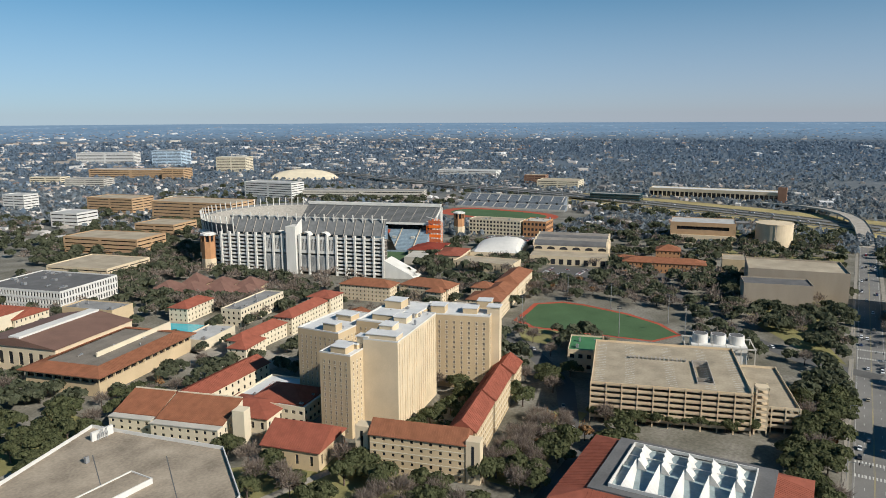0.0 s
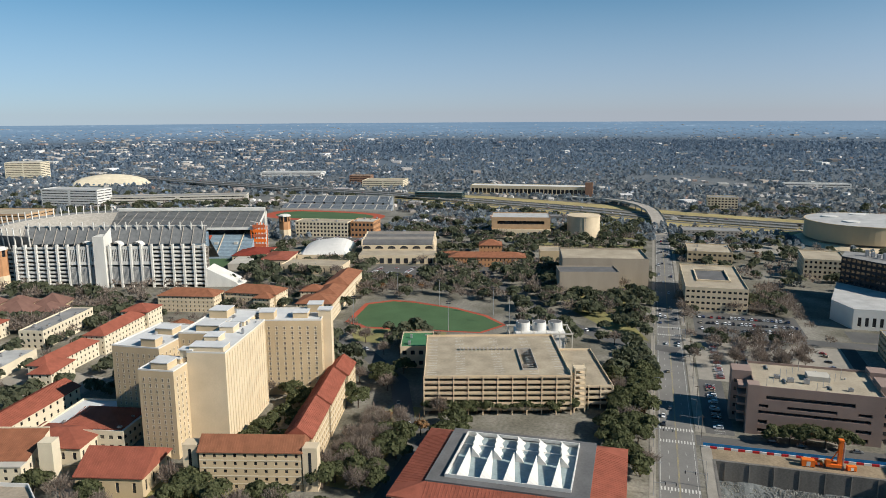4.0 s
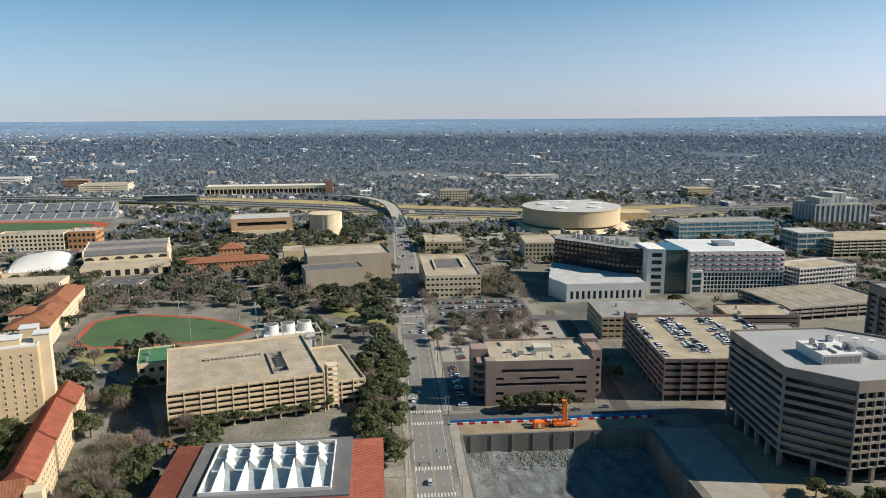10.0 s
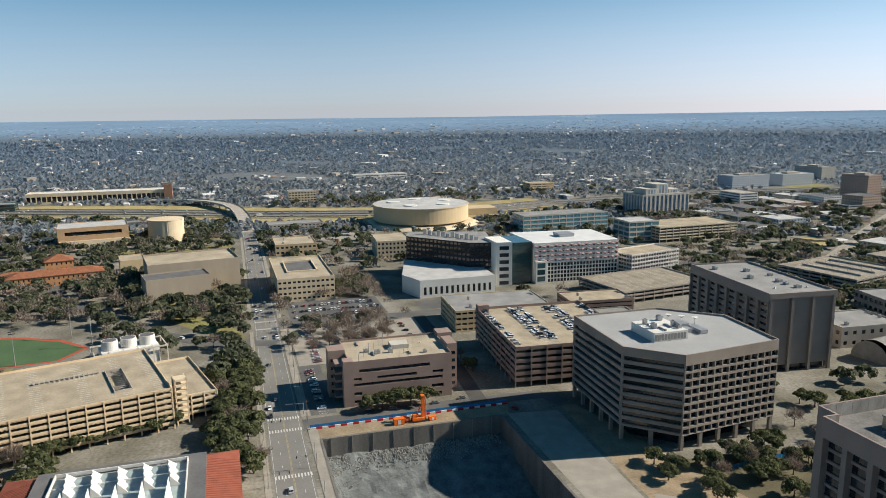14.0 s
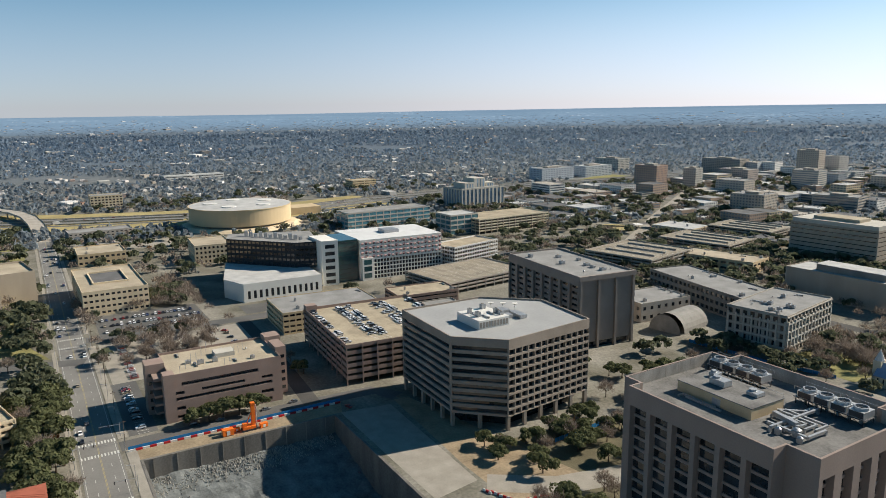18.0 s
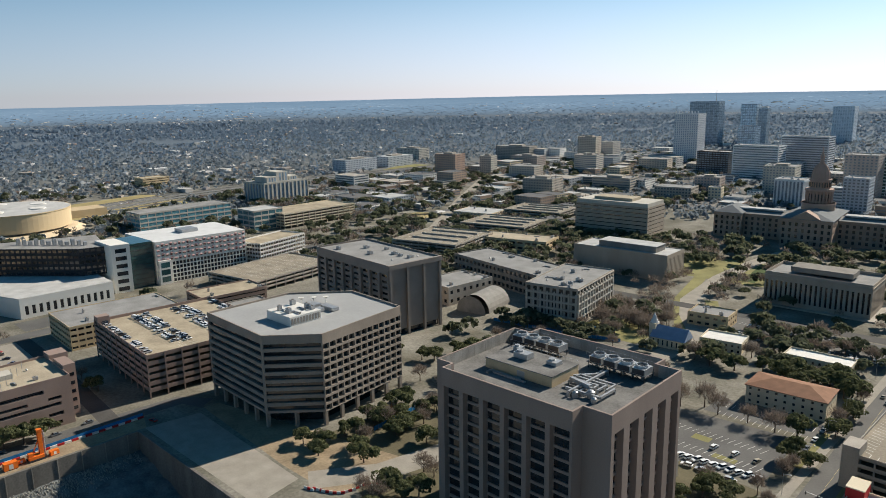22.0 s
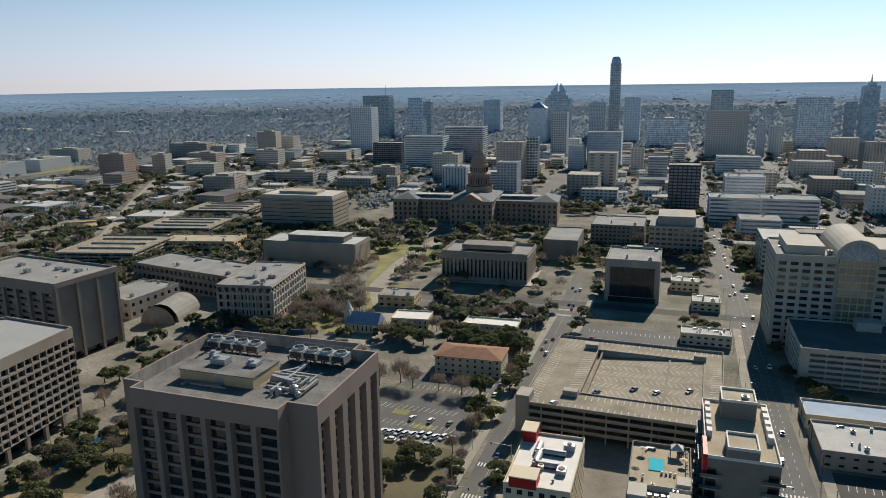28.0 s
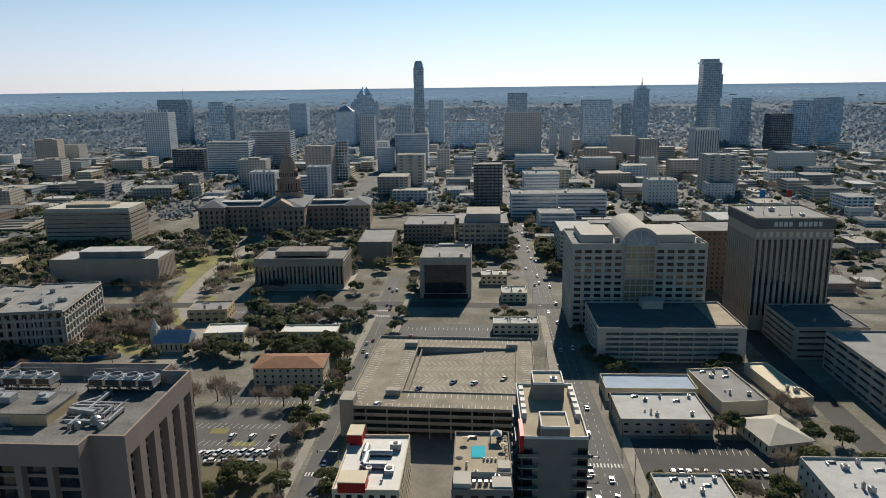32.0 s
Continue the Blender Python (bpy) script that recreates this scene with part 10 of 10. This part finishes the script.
# the nearest trees are things of their own, those past them are joined
left = {"oak": 270, "bare": 190, "russet": 20}
for x, y, kind, s in sorted(SPOTS, key=lambda p: math.hypot(p[0], p[1])):
    if left[kind] > 0:
        left[kind] -= 1
        o = copy_thing(tr.choice(PROTO[kind]), pose(x, y, 0, 0, 0, tr.uniform(0, 360)))
        o.scale = (s * tr.uniform(0.85, 1.2), s * tr.uniform(0.85, 1.2), s * tr.uniform(0.85, 1.15))
    else:
        MID["oak" if kind == "oak" else "bare"].append((x, y, s * tr.uniform(0.8, 1.25)))
for kind, mt, lab in (("oak", HAZYLEAF, "live oaks farther off among the buildings"), ("bare", TWIG, "bare winter trees farther off among the buildings")):
    lots = []
    if kind == "oak":
        near_kinds, far_kinds = [oak_crown(150, 6.4, 9.5, 1.25) for _ in range(8)], [oak_crown(56, 6.4, 9.5, 1.9) for _ in range(8)]
    else:
        near_kinds = [bare_twigs(190, 5.2, 10.5, 0.18) for _ in range(8)]
        far_kinds = [np.concatenate([bare_twigs(56, 5.2, 10.5, 0.3), oak_crown(8, 4.6, 9, 0.9)]) for _ in range(8)]
    for x, y, s in MID[kind]:
        a = tr.uniform(0, 6.28)
        q = tr.choice(near_kinds if math.hypot(x, y) < 640 else far_kinds) * s
        ca, sa = math.cos(a), math.sin(a)
        lots.append(np.stack([q[..., 0] * ca - q[..., 1] * sa + x, q[..., 0] * sa + q[..., 1] * ca + y, q[..., 2]], -1))
    ob = new("mid_" + kind + "_woods", quad_mesh("mid_woods", np.concatenate(lots), mt))
    tagged(ob, lab, "trees", kind="stuff")
for p in PROTO.values():
    for o in p:
        for c in list(o.children_recursive) + [o]:
            bpy.data.objects.remove(c)

# ---- the far town: houses among winter trees ----
fr = np.random.default_rng(21)


def land(n, d0, d1, az0, az1, power):
    """Places over the far land, thinner with distance."""
    u = fr.uniform(0, 1, n)
    d = (d0 ** (1 - power) + u * (d1 ** (1 - power) - d0 ** (1 - power))) ** (1 / (1 - power))
    a = np.radians(fr.uniform(az0, az1, n))
    return d, a


hq = MB()


def far_crown(n, R, H, size):
    """A low crown far off: a few broad pieces that mostly face up."""
    a, q = rg.uniform(0, 2 * np.pi, n), np.sqrt(rg.uniform(0, 1, n))
    c = np.stack([R * q * np.cos(a), R * q * np.sin(a), H * (1.0 - 0.55 * q * q)], 1)
    up = np.stack([1.5 * q * np.cos(a), 1.5 * q * np.sin(a), 0.55 * np.ones(n)], 1)
    return leaf_quads(c, up, size)


lobes = [far_crown(5, 3.4, 6.0, 2.6) for _ in range(24)]
lots = {False: [], True: []}
clumps = [far_crown(5, 5.5, 3.2, 2.8) for _ in range(12)]
d, a = land(22000, 3900, 17000, -122, 66, 1.15)
for di, ai in zip(d, a):
    dd, z = far_scale(di, ai)
    s = dd / di * min(di, 9000) / 2400 * tr.uniform(0.4, 1.1)
    q = tr.choice(clumps) * s * np.array([1, 1, min(1.0, 2600 / di)])
    lots[True].append(q + np.array([math.cos(ai) * dd, math.sin(ai) * dd, z + 1.0]))
d, a = land(80000, 900, 4600, -122, 66, 0.8)
for di, ai in zip(d, a):
    x, y = di * math.cos(ai), di * math.sin(ai)
    if di < 1750 and not is_free(x, y) or noise.noise((x * 0.003, y * 0.003, 5)) < -0.42:
        continue
    if -880 < x < 1000 and -1720 < y < -600 and tr.random() < 0.3 or y > 560 and di < 1000:
        continue
    dd, z = far_scale(di, ai)
    s = dd / di * min(2.1, max(1.0, di / 2100)) * tr.uniform(0.55, 1.2)
    q = tr.choice(lobes) * s
    # with distance more crowns take the bluer, hazier colour
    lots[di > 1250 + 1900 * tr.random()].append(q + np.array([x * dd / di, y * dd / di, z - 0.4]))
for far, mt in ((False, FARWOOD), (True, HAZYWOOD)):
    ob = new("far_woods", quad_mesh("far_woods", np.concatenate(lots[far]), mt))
    tagged(ob, "grey winter woods at the skyline" if far else "winter trees of the far suburbs, tinted with haze", "woods", kind="stuff")
d, a = land(9500, 1000, 17000, -122, 66, 1.15)
for di, ai in zip(d, a):
    x, y = di * math.cos(ai), di * math.sin(ai)
    if di < 1750 and not is_free(x, y) or -880 < x < 1000 and -1720 < y < -500:
        continue
    if ai < 0.35 and di > 1700 and tr.random() < (0.5 if ai > -0.6 else 0.8):  # few houses among the eastern and southern woods
        continue
    dd, z = far_scale(di, ai)
    s = dd / di
    big = tr.random() < (0.4 if ai > 0.42 and 2300 < di < 5200 else 0.06)
    w, l, h = ((tr.uniform(18, 46), tr.uniform(14, 28), tr.uniform(4, 8)) if big else (tr.uniform(8, 13), tr.uniform(7, 10), tr.uniform(2.6, 3.8)))
    k = s * max(1.0, min(1.7, di / 2200))
    w, l, h = w * k, l * k, h * k
    an = tr.choice((0.1, 0.1, 1.67, 0.6)) + tr.uniform(-0.1, 0.1)
    ca, sa = math.cos(an), math.sin(an)

    def T(u, v, zz):
        return (x * s + ca * u - sa * v, y * s + sa * u + ca * v, z - 0.3 + zz)
    c = [(-w / 2, -l / 2), (w / 2, -l / 2), (w / 2, l / 2), (-w / 2, l / 2)]
    i = len(hq.v)
    hq.v.extend([T(*p, 0) for p in c] + [T(*p, h) for p in c] + ([] if big else [T(-w / 2, 0, h * 1.6), T(w / 2, 0, h * 1.6)]))
    fs = [(i + m, i + (m + 1) % 4, i + 4 + (m + 1) % 4, i + 4 + m) for m in range(4)]
    fs += [(i + 4, i + 5, i + 6, i + 7)] if big else [(i + 4, i + 5, i + 9, i + 8), (i + 6, i + 7, i + 8, i + 9), (i + 5, i + 6, i + 9), (i + 7, i + 4, i + 8)]
    hq.f += fs
    hq.m += [0] * len(fs)
solid("far_houses", hq, HOUSEM, "small houses of the far suburbs with pale walls and roofs", "houses", kind="stuff")

# ---- the distance: land under the sky, far behind everything ----
bd = MB()
for i in range(24):
    for a in range(96):
        q = []
        for r, aa in ((i, a), (i + 1, a), (i + 1, a + 1), (i, a + 1)):
            R = 3850 + (4788 - 3850) * r / 24
            x, y = R * math.cos(2 * math.pi * aa / 96), R * math.sin(2 * math.pi * aa / 96)
            q.append((x, y, ground_z(x, y) + (1.6 if r else -1.5) + (0.9 * noise.noise((x * 0.003, y * 0.003, 2)) + 1.0) * 1.2 * r / 24))
        bd.poly(q)
m = bpy.data.materials.new("land_in_the_distance")
m.use_nodes = True
n, l = m.node_tree.nodes, m.node_tree.links
p = n["Principled BSDF"]
p.inputs["Roughness"].default_value = 1.0
p.inputs["Specular IOR Level"].default_value = 0.0
geo = n.new("ShaderNodeNewGeometry")
sp = n.new("ShaderNodeSeparateXYZ")
l.new(geo.outputs["Position"], sp.inputs[0])
az = n.new("ShaderNodeMath")
az.operation = "ARCTAN2"
l.new(sp.outputs[1], az.inputs[0])
l.new(sp.outputs[0], az.inputs[1])
cb = n.new("ShaderNodeCombineXYZ")
l.new(az.outputs[0], cb.inputs[0])
hz = n.new("ShaderNodeMath")  # the land rises with distance, so its height tells how far off a field lies
hz.operation = "MULTIPLY"
l.new(sp.outputs[2], hz.inputs[0])
hz.inputs[1].default_value = 0.0009
l.new(hz.outputs[0], cb.inputs[1])
t1, t2 = n.new("ShaderNodeTexNoise"), n.new("ShaderNodeTexNoise")
for t_, s_, k_ in ((t1, 9.0, (1, 9, 1)), (t2, 150.0, (1, 3.0, 1))):
    sv = n.new("ShaderNodeVectorMath")
    sv.operation = "MULTIPLY"
    sv.inputs[1].default_value = k_
    l.new(cb.outputs[0], sv.inputs[0])
    t_.inputs["Scale"].default_value, t_.inputs["Detail"].default_value = s_, 6
    l.new(sv.outputs[0], t_.inputs["Vector"])
mx = n.new("ShaderNodeMath")
mx.operation = "MULTIPLY"
l.new(t1.outputs["Fac"], mx.inputs[0])
l.new(t2.outputs["Fac"], mx.inputs[1])
rp = n.new("ShaderNodeValToRGB")
e = rp.color_ramp.elements
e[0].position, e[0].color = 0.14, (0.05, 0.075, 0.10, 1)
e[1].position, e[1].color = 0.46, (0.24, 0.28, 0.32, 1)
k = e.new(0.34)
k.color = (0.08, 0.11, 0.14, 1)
l.new(mx.outputs[0], rp.inputs[0])
# haze painted into the land: its colour shifts to blue with distance
flat = n.new("ShaderNodeVectorMath")
flat.operation = "MULTIPLY"
flat.inputs[1].default_value = (1, 1, 0)
l.new(geo.outputs["Position"], flat.inputs[0])
gone = n.new("ShaderNodeVectorMath")
gone.operation = "LENGTH"
l.new(flat.outputs[0], gone.inputs[0])
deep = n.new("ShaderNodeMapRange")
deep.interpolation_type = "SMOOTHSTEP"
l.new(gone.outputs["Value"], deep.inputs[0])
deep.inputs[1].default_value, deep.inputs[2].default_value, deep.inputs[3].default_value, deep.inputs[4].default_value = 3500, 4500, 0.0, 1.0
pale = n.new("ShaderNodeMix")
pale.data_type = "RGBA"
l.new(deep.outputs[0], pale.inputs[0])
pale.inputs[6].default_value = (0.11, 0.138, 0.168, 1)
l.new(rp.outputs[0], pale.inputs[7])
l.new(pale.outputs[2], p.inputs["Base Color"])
# a blue emission, stronger farther out, imitates the glow of haze
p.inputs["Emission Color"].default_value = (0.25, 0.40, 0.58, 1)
haze_glow = n.new("ShaderNodeMath")
haze_glow.operation = "MULTIPLY"
l.new(deep.outputs[0], haze_glow.inputs[0])
haze_glow.inputs[1].default_value = 0.40
l.new(haze_glow.outputs[0], p.inputs["Emission Strength"])
solid("backdrop", bd, m, "land under the horizon with blue haze in its colour and glow", "distance", kind="structure")
# ---- cars ----
CARCOL = {"white": (0.75, 0.75, 0.75), "silver": (0.42, 0.43, 0.45), "black": (0.02, 0.02, 0.022), "grey": (0.14, 0.145, 0.15), "red": (0.30, 0.02, 0.02), "blue": (0.03, 0.06, 0.16), "tan": (0.35, 0.30, 0.22)}


def make_car(col, suv, near=True):
    t = thing("car", f"{col} {'tall wagon' if suv else 'low sedan'} on dusty pavement", "car", 0, 0, -80)
    L, W, hb, hr = (4.8, 1.95, 1.05, 1.75) if suv else (4.6, 1.82, 0.92, 1.45)
    b = MB()
    prof = [(-L / 2, 0.35), (L / 2, 0.35), (L / 2, hb * 0.8), (L * 0.28, hb), (-L * 0.45, hb), (-L / 2, hb * 0.85)]
    for s in (-1, 1):
        q = [(x, s * W / 2, z) for x, z in prof]
        b.poly(q if s < 0 else q[::-1])
    for i in range(6):
        (x0, z0), (x1, z1) = prof[i], prof[(i + 1) % 6]
        b.poly([(x1, -W / 2, z1), (x0, -W / 2, z0), (x0, W / 2, z0), (x1, W / 2, z1)])
    part("body", b, mat("car_paint_" + col, CARCOL[col], 0.3, 0.03, 1.0, 5.0, 0.0, spec=0.6), t)
    xa, xb, xc, xd = (-L * 0.46, -L * 0.42, L * 0.08, L * 0.26) if suv else (-L * 0.40, -L * 0.24, L * 0.06, L * 0.26)
    b = MB()
    lo, hi = W / 2 - 0.04, W / 2 - 0.22
    P0 = [(xa, -lo, hb), (xd, -lo, hb), (xd, lo, hb), (xa, lo, hb)]
    P1 = [(xb, -hi, hr - 0.05), (xc, -hi, hr - 0.05), (xc, hi, hr - 0.05), (xb, hi, hr - 0.05)]
    for i in range(4):
        j = (i + 1) % 4
        b.poly([P0[i], P0[j], P1[j], P1[i]])
    part("glasshouse", b, GLD, t, "dark car glass")
    b = MB()
    b.prism([(p[0], p[1]) for p in P1], hr - 0.06, hr)
    part("roof_panel", b, MATS["car_paint_" + col], t)
    b = MB()
    for a in range(10):
        q0, q1 = 2 * math.pi * a / 10, 2 * math.pi * (a + 1) / 10
        b.poly([(0.34 * math.cos(q0), -0.12, 0.34 * math.sin(q0)), (0.34 * math.cos(q1), -0.12, 0.34 * math.sin(q1)), (0.34 * math.cos(q1), 0.12, 0.34 * math.sin(q1)), (0.34 * math.cos(q0), 0.12, 0.34 * math.sin(q0))])
    b.poly([(0.34 * math.cos(2 * math.pi * a / 10), -0.12, 0.34 * math.sin(2 * math.pi * a / 10)) for a in range(10)])
    b.poly([(0.34 * math.cos(-2 * math.pi * a / 10), 0.12, 0.34 * math.sin(-2 * math.pi * a / 10)) for a in range(10)])
    me = b.mesh("wheel", ROOFD)
    if not near:
        b = MB()
        for x in (-L * 0.3, L * 0.3):
            b.box(x - 0.3, -W / 2 - 0.03, 0, x + 0.3, W / 2 + 0.03, 0.6)
        part("running_gear", b, ROOFD, t, kind="stuff")
        return t
    for x in (-L * 0.3, L * 0.3):
        for y in (-W / 2 + 0.08, W / 2 - 0.08):
            w = part("wheel", me, None, t)
            w.matrix_basis = pose(x, y, 0.34)
    return t


KINDS = (("white", True), ("white", False), ("silver", False), ("silver", True), ("black", True), ("grey", False), ("black", False), ("red", False), ("blue", False), ("tan", False), ("white", True))
CARS = [make_car(c, s) for c, s in KINDS]
CARSF = [make_car(c, s, False) for c, s in KINDS]
carr = random.Random(31)
ncar = [0]


def car(x, y, z, ang, proto=None):
    if ncar[0] >= 330:
        return
    ncar[0] += 1
    k = KINDS.index(proto) if proto else carr.randrange(11)
    copy_thing((CARS if math.hypot(x, y) < 300 else CARSF)[k], pose(x, y, z, 0, 0, ang + carr.uniform(-2, 2) + (180 if carr.random() < 0.5 else 0)))


def on(cx, cy, rot, u, v):
    c, s = math.cos(radians(rot)), math.sin(radians(rot))
    return cx + c * u - s * v, cy + s * u + c * v


for i in range(10):
    car(91 + i * 3.4, -270.5 + 0.25 * i, 0.03, 68, KINDS[10])
for i in range(6):
    car(98 + i * 6, -262, 0.03, 5)
for x, y, a in ((45, -378, 85), (44, -303, 70), (50, -290, 70)):
    car(x, y, 13.65, a)
for i in range(7):
    car(84.5, -286 - i * 11.3, 0.15, 88)
# streets
for i in range(34):
    x = carr.uniform(240, 900)
    car(x, carr.choice((-11.4, -15.0, -19.1, -22.6)), 0.06, 0)
for i in range(18):
    y = carr.uniform(-560, -220)
    car(-45 + (-y - 250) * 0.023 + carr.choice((-5.4, -1.8, 1.8, 5.4)), y, 0.05, 88.7)
for i in range(14):
    y = carr.uniform(-540, -200)
    car(69 + (-y - 240) * 0.024 + carr.choice((-4.6, -1.6, 1.7, 4.6)), y, 0.05, 88.7)
for x, y in ((18, -318), (8, -317), (-6, -322), (34, -310)):
    car(x, y, ramp_z(x - 21, y + 331) + 0.03, 60)
for x, y, a in ((300, 40, 75), (303, 48, 75), (318, 112, 60), (340, 124, 20), (342, -60, 90), (341, -72, 90), (341, -95, 90), (343, -110, 90), (322, -132, 10), (420, 175, 50), (500, 40, 50), (540, 72, 40), (572, 94, 40)):
    car(x, y, 0.05, a)
# roof of the pinkish garage
for v in (-33.5, -15.5, -9.5, 8.5, 14.5, 32.5):
    for i in range(28):
        if carr.random() < 0.6:
            x, y = on(388, -182, -4, -38.6 + i * 2.75, v)
            car(x, y, 21.62, 86, carr.choice((KINDS[0], KINDS[1], KINDS[1], KINDS[2], KINDS[3], KINDS[10], KINDS[5], KINDS[4])))
# lots
for (x0, y0, nx, ny, dx, dy, ang, fill) in ((526, -40, 3, 24, 16, -2.8, 0, 0.75), (426, -110, 12, 2, 5.5, 10, 60, 0.6), (352, -37, 20, 1, 3.0, 0, 90, 0.6),
                                            (462, -60, 12, 1, 2.9, 0, 90, 0.7), (96, -284, 5, 1, 9, 0, 80, 0.5), (90, -440, 22, 2, 4.2, -18, 90, 0.35), (-110, -262, 14, 1, 3.2, 0, 90, 0.7), (524, -150, 1, 18, 0, -3.0, 0, 0.6)):
    for i in range(nx):
        for j in range(ny):
            if carr.random() < fill:
                car(x0 + i * dx, y0 + j * dy, 0.03, ang)
# traffic and parked cars too far off to tell one from the next
fc = MB()


def far_car(x, y, z, ang):
    ca, sa = math.cos(radians(ang)), math.sin(radians(ang))
    for l, w, z0, z1, o in ((2.3, 0.92, 0.3, 0.95, 0.0), (1.25, 0.8, 0.95, 1.5, -0.2)):
        fc.prism([(x + ca * u - sa * v, y + sa * u + ca * v) for u, v in ((-l + o, -w), (l + o, -w), (l + o, w), (-l + o, w))], z + z0, z + z1, bottom=False)


for i in range(len(FW) - 1):
    a, c = Vector(FW[i]), Vector(FW[i + 1])
    dr = (c - a).normalized()
    for k in range(int((c - a).length / 13)):
        if carr.random() < 0.55:
            f = carr.random()
            q = a.lerp(c, f) + Vector((-dr.y, dr.x)) * carr.choice((-21, -17.3, -13.6, -10, 10, 13.6, 17.3, 21))
            za, zc = (5.0 if FW[i][1] > 330 else 0.6), (5.0 if FW[i + 1][1] > 330 else 0.6)
            far_car(q.x, q.y, za + (zc - za) * f, math.degrees(math.atan2(dr.y, dr.x)))
for k in (-6, -5, -4, -3, -2, -1, 3, 4, 5, 6):
    for j in range(16):
        y = carr.uniform(-1700, -600 if k < 1 else -900)
        far_car(-45 + 115 * k + (-y - 560) * 0.025 + carr.choice((-4.8, -1.7, 1.7, 4.8)), y, 0.05, 89)
for j in range(60):
    y = carr.uniform(-1650, -560)
    far_car(-33 + (-y - 620) * 0.03 + carr.choice((-5.4, -1.8, 1.8, 5.4)), y, 0.06, 88.5)
for x0, y0, nx, ny, dx, dy, ang in ((880, -50, 24, 4, 3.0, -17, 90), (424, -44, 22, 1, 3.0, 0, 90), (92, -436, 26, 1, 3.0, 0, 90), (92, -460, 26, 1, 3.0, 0, 90), (620, 210, 20, 4, 3.0, 16, 90), (770, 330, 30, 5, 3.2, 17, 90), (-14, -400, 22, 1, 3.1, 0, 90)):
    for i in range(nx):
        for j in range(ny):
            if carr.random() < 0.5:
                far_car(x0 + i * dx, y0 + j * dy, 0.04, ang + carr.uniform(-3, 3))
solid("far_traffic", fc, island_mat("far_car_paint", [(0.70, 0.70, 0.70), (0.06, 0.06, 0.065), (0.40, 0.41, 0.43), (0.72, 0.72, 0.71), (0.16, 0.165, 0.17), (0.30, 0.05, 0.04), (0.68, 0.68, 0.68), (0.05, 0.08, 0.16)], 0.35, 0.5), "cars in lots and on the far streets and freeway", "cars", kind="stuff")
for o in CARS + CARSF:
    for c in list(o.children_recursive) + [o]:
        bpy.data.objects.remove(c)

# ---- street lamps, poles and signals ----
def street_lamp(x, y, ang, h=9.0):
    t = thing("street_lamp", "slim grey street lamp with an arm", "street lamp", x, y, 0, ang, "street lamps")
    b = MB()
    b.cyl(0, 0, 0, h, 0.13, 0.08, n=6)
    part("pole", b, METAL, t)
    b = MB()
    b.beam((0, 0, h - 0.2), (2.4, 0, h + 0.3), 0.1)
    part("arm", b, METAL, t)
    block(t, "lamp_head", 2.2, -0.18, h + 0.2, 3.0, 0.18, h + 0.38, METAL)


for i in range(12):
    street_lamp(255 + i * 34, -6.6, -90)
    street_lamp(262 + i * 34, -27.4, 90)
for i in range(10):
    street_lamp(-35 + i * 0.8, -215 - i * 34, 180)
    street_lamp(78 + i * 0.8, -205 - i * 30, 180)


def signal(x, y, ang, L=9.0):
    t = thing("traffic_signal", "traffic signal on a long mast arm", "traffic signal", x, y, 0, ang, "traffic signals")
    b = MB()
    b.cyl(0, 0, 0, 7, 0.18, 0.13, n=6)
    part("pole", b, METAL, t)
    b = MB()
    b.beam((0, 0, 6), (L, 0, 6.5), 0.16)
    part("mast_arm", b, METAL, t)
    for k in (0.5, 0.95):
        block(t, "signal_head", L * k - 0.2, -0.2, 5.4, L * k + 0.2, 0.2, 6.6, DKMET)


for x, y, a in ((290, -27.5, 90), (278, -6.5, -90), (348, -27.5, 90), (330, -6.5, -90), (500, -27.5, 90), (525, -6.5, -90), (62, -262, 0), (78, -226, 180), (-56, -232, 0), (-34, -262, 180)):
    signal(x, y, a)


def utility_pole(x, y, h=11):
    t = thing("utility_pole", "brown wooden utility pole with a crossarm", "pole", x, y, 0, 0, "utility poles")
    b = MB()
    b.cyl(0, 0, 0, h, 0.17, 0.11, n=6)
    part("pole", b, BARK, t)
    block(t, "crossarm", -0.08, -1.2, h - 1, 0.08, 1.2, h - 0.8, BARK)


for i in range(9):
    utility_pole(340 + i * 40, -28.5)
for i in range(7):
    utility_pole(-56 + i * 0.4, -230 - i * 26)
# blue site fences by the state offices
for x, y, L, a in ((300, -359, 55, 188), (245, -367, 33, 198), (226, -392, 40, 20), (196, -252, 26, 100), (238, -226, 30, 95)):
    f = thing("site_fence", "blue mesh site fence", "fence", x, y, 0, a, "blue site fences")
    n = int(L / 3)
    for i in range(n):
        block(f, "mesh_panel", i * 3, -0.03, 0.1, i * 3 + 2.95, 0.03, 2.2, BLUEF)
        block(f, "post", i * 3 - 0.05, -0.05, 0, i * 3 + 0.03, 0.05, 2.3, METAL)
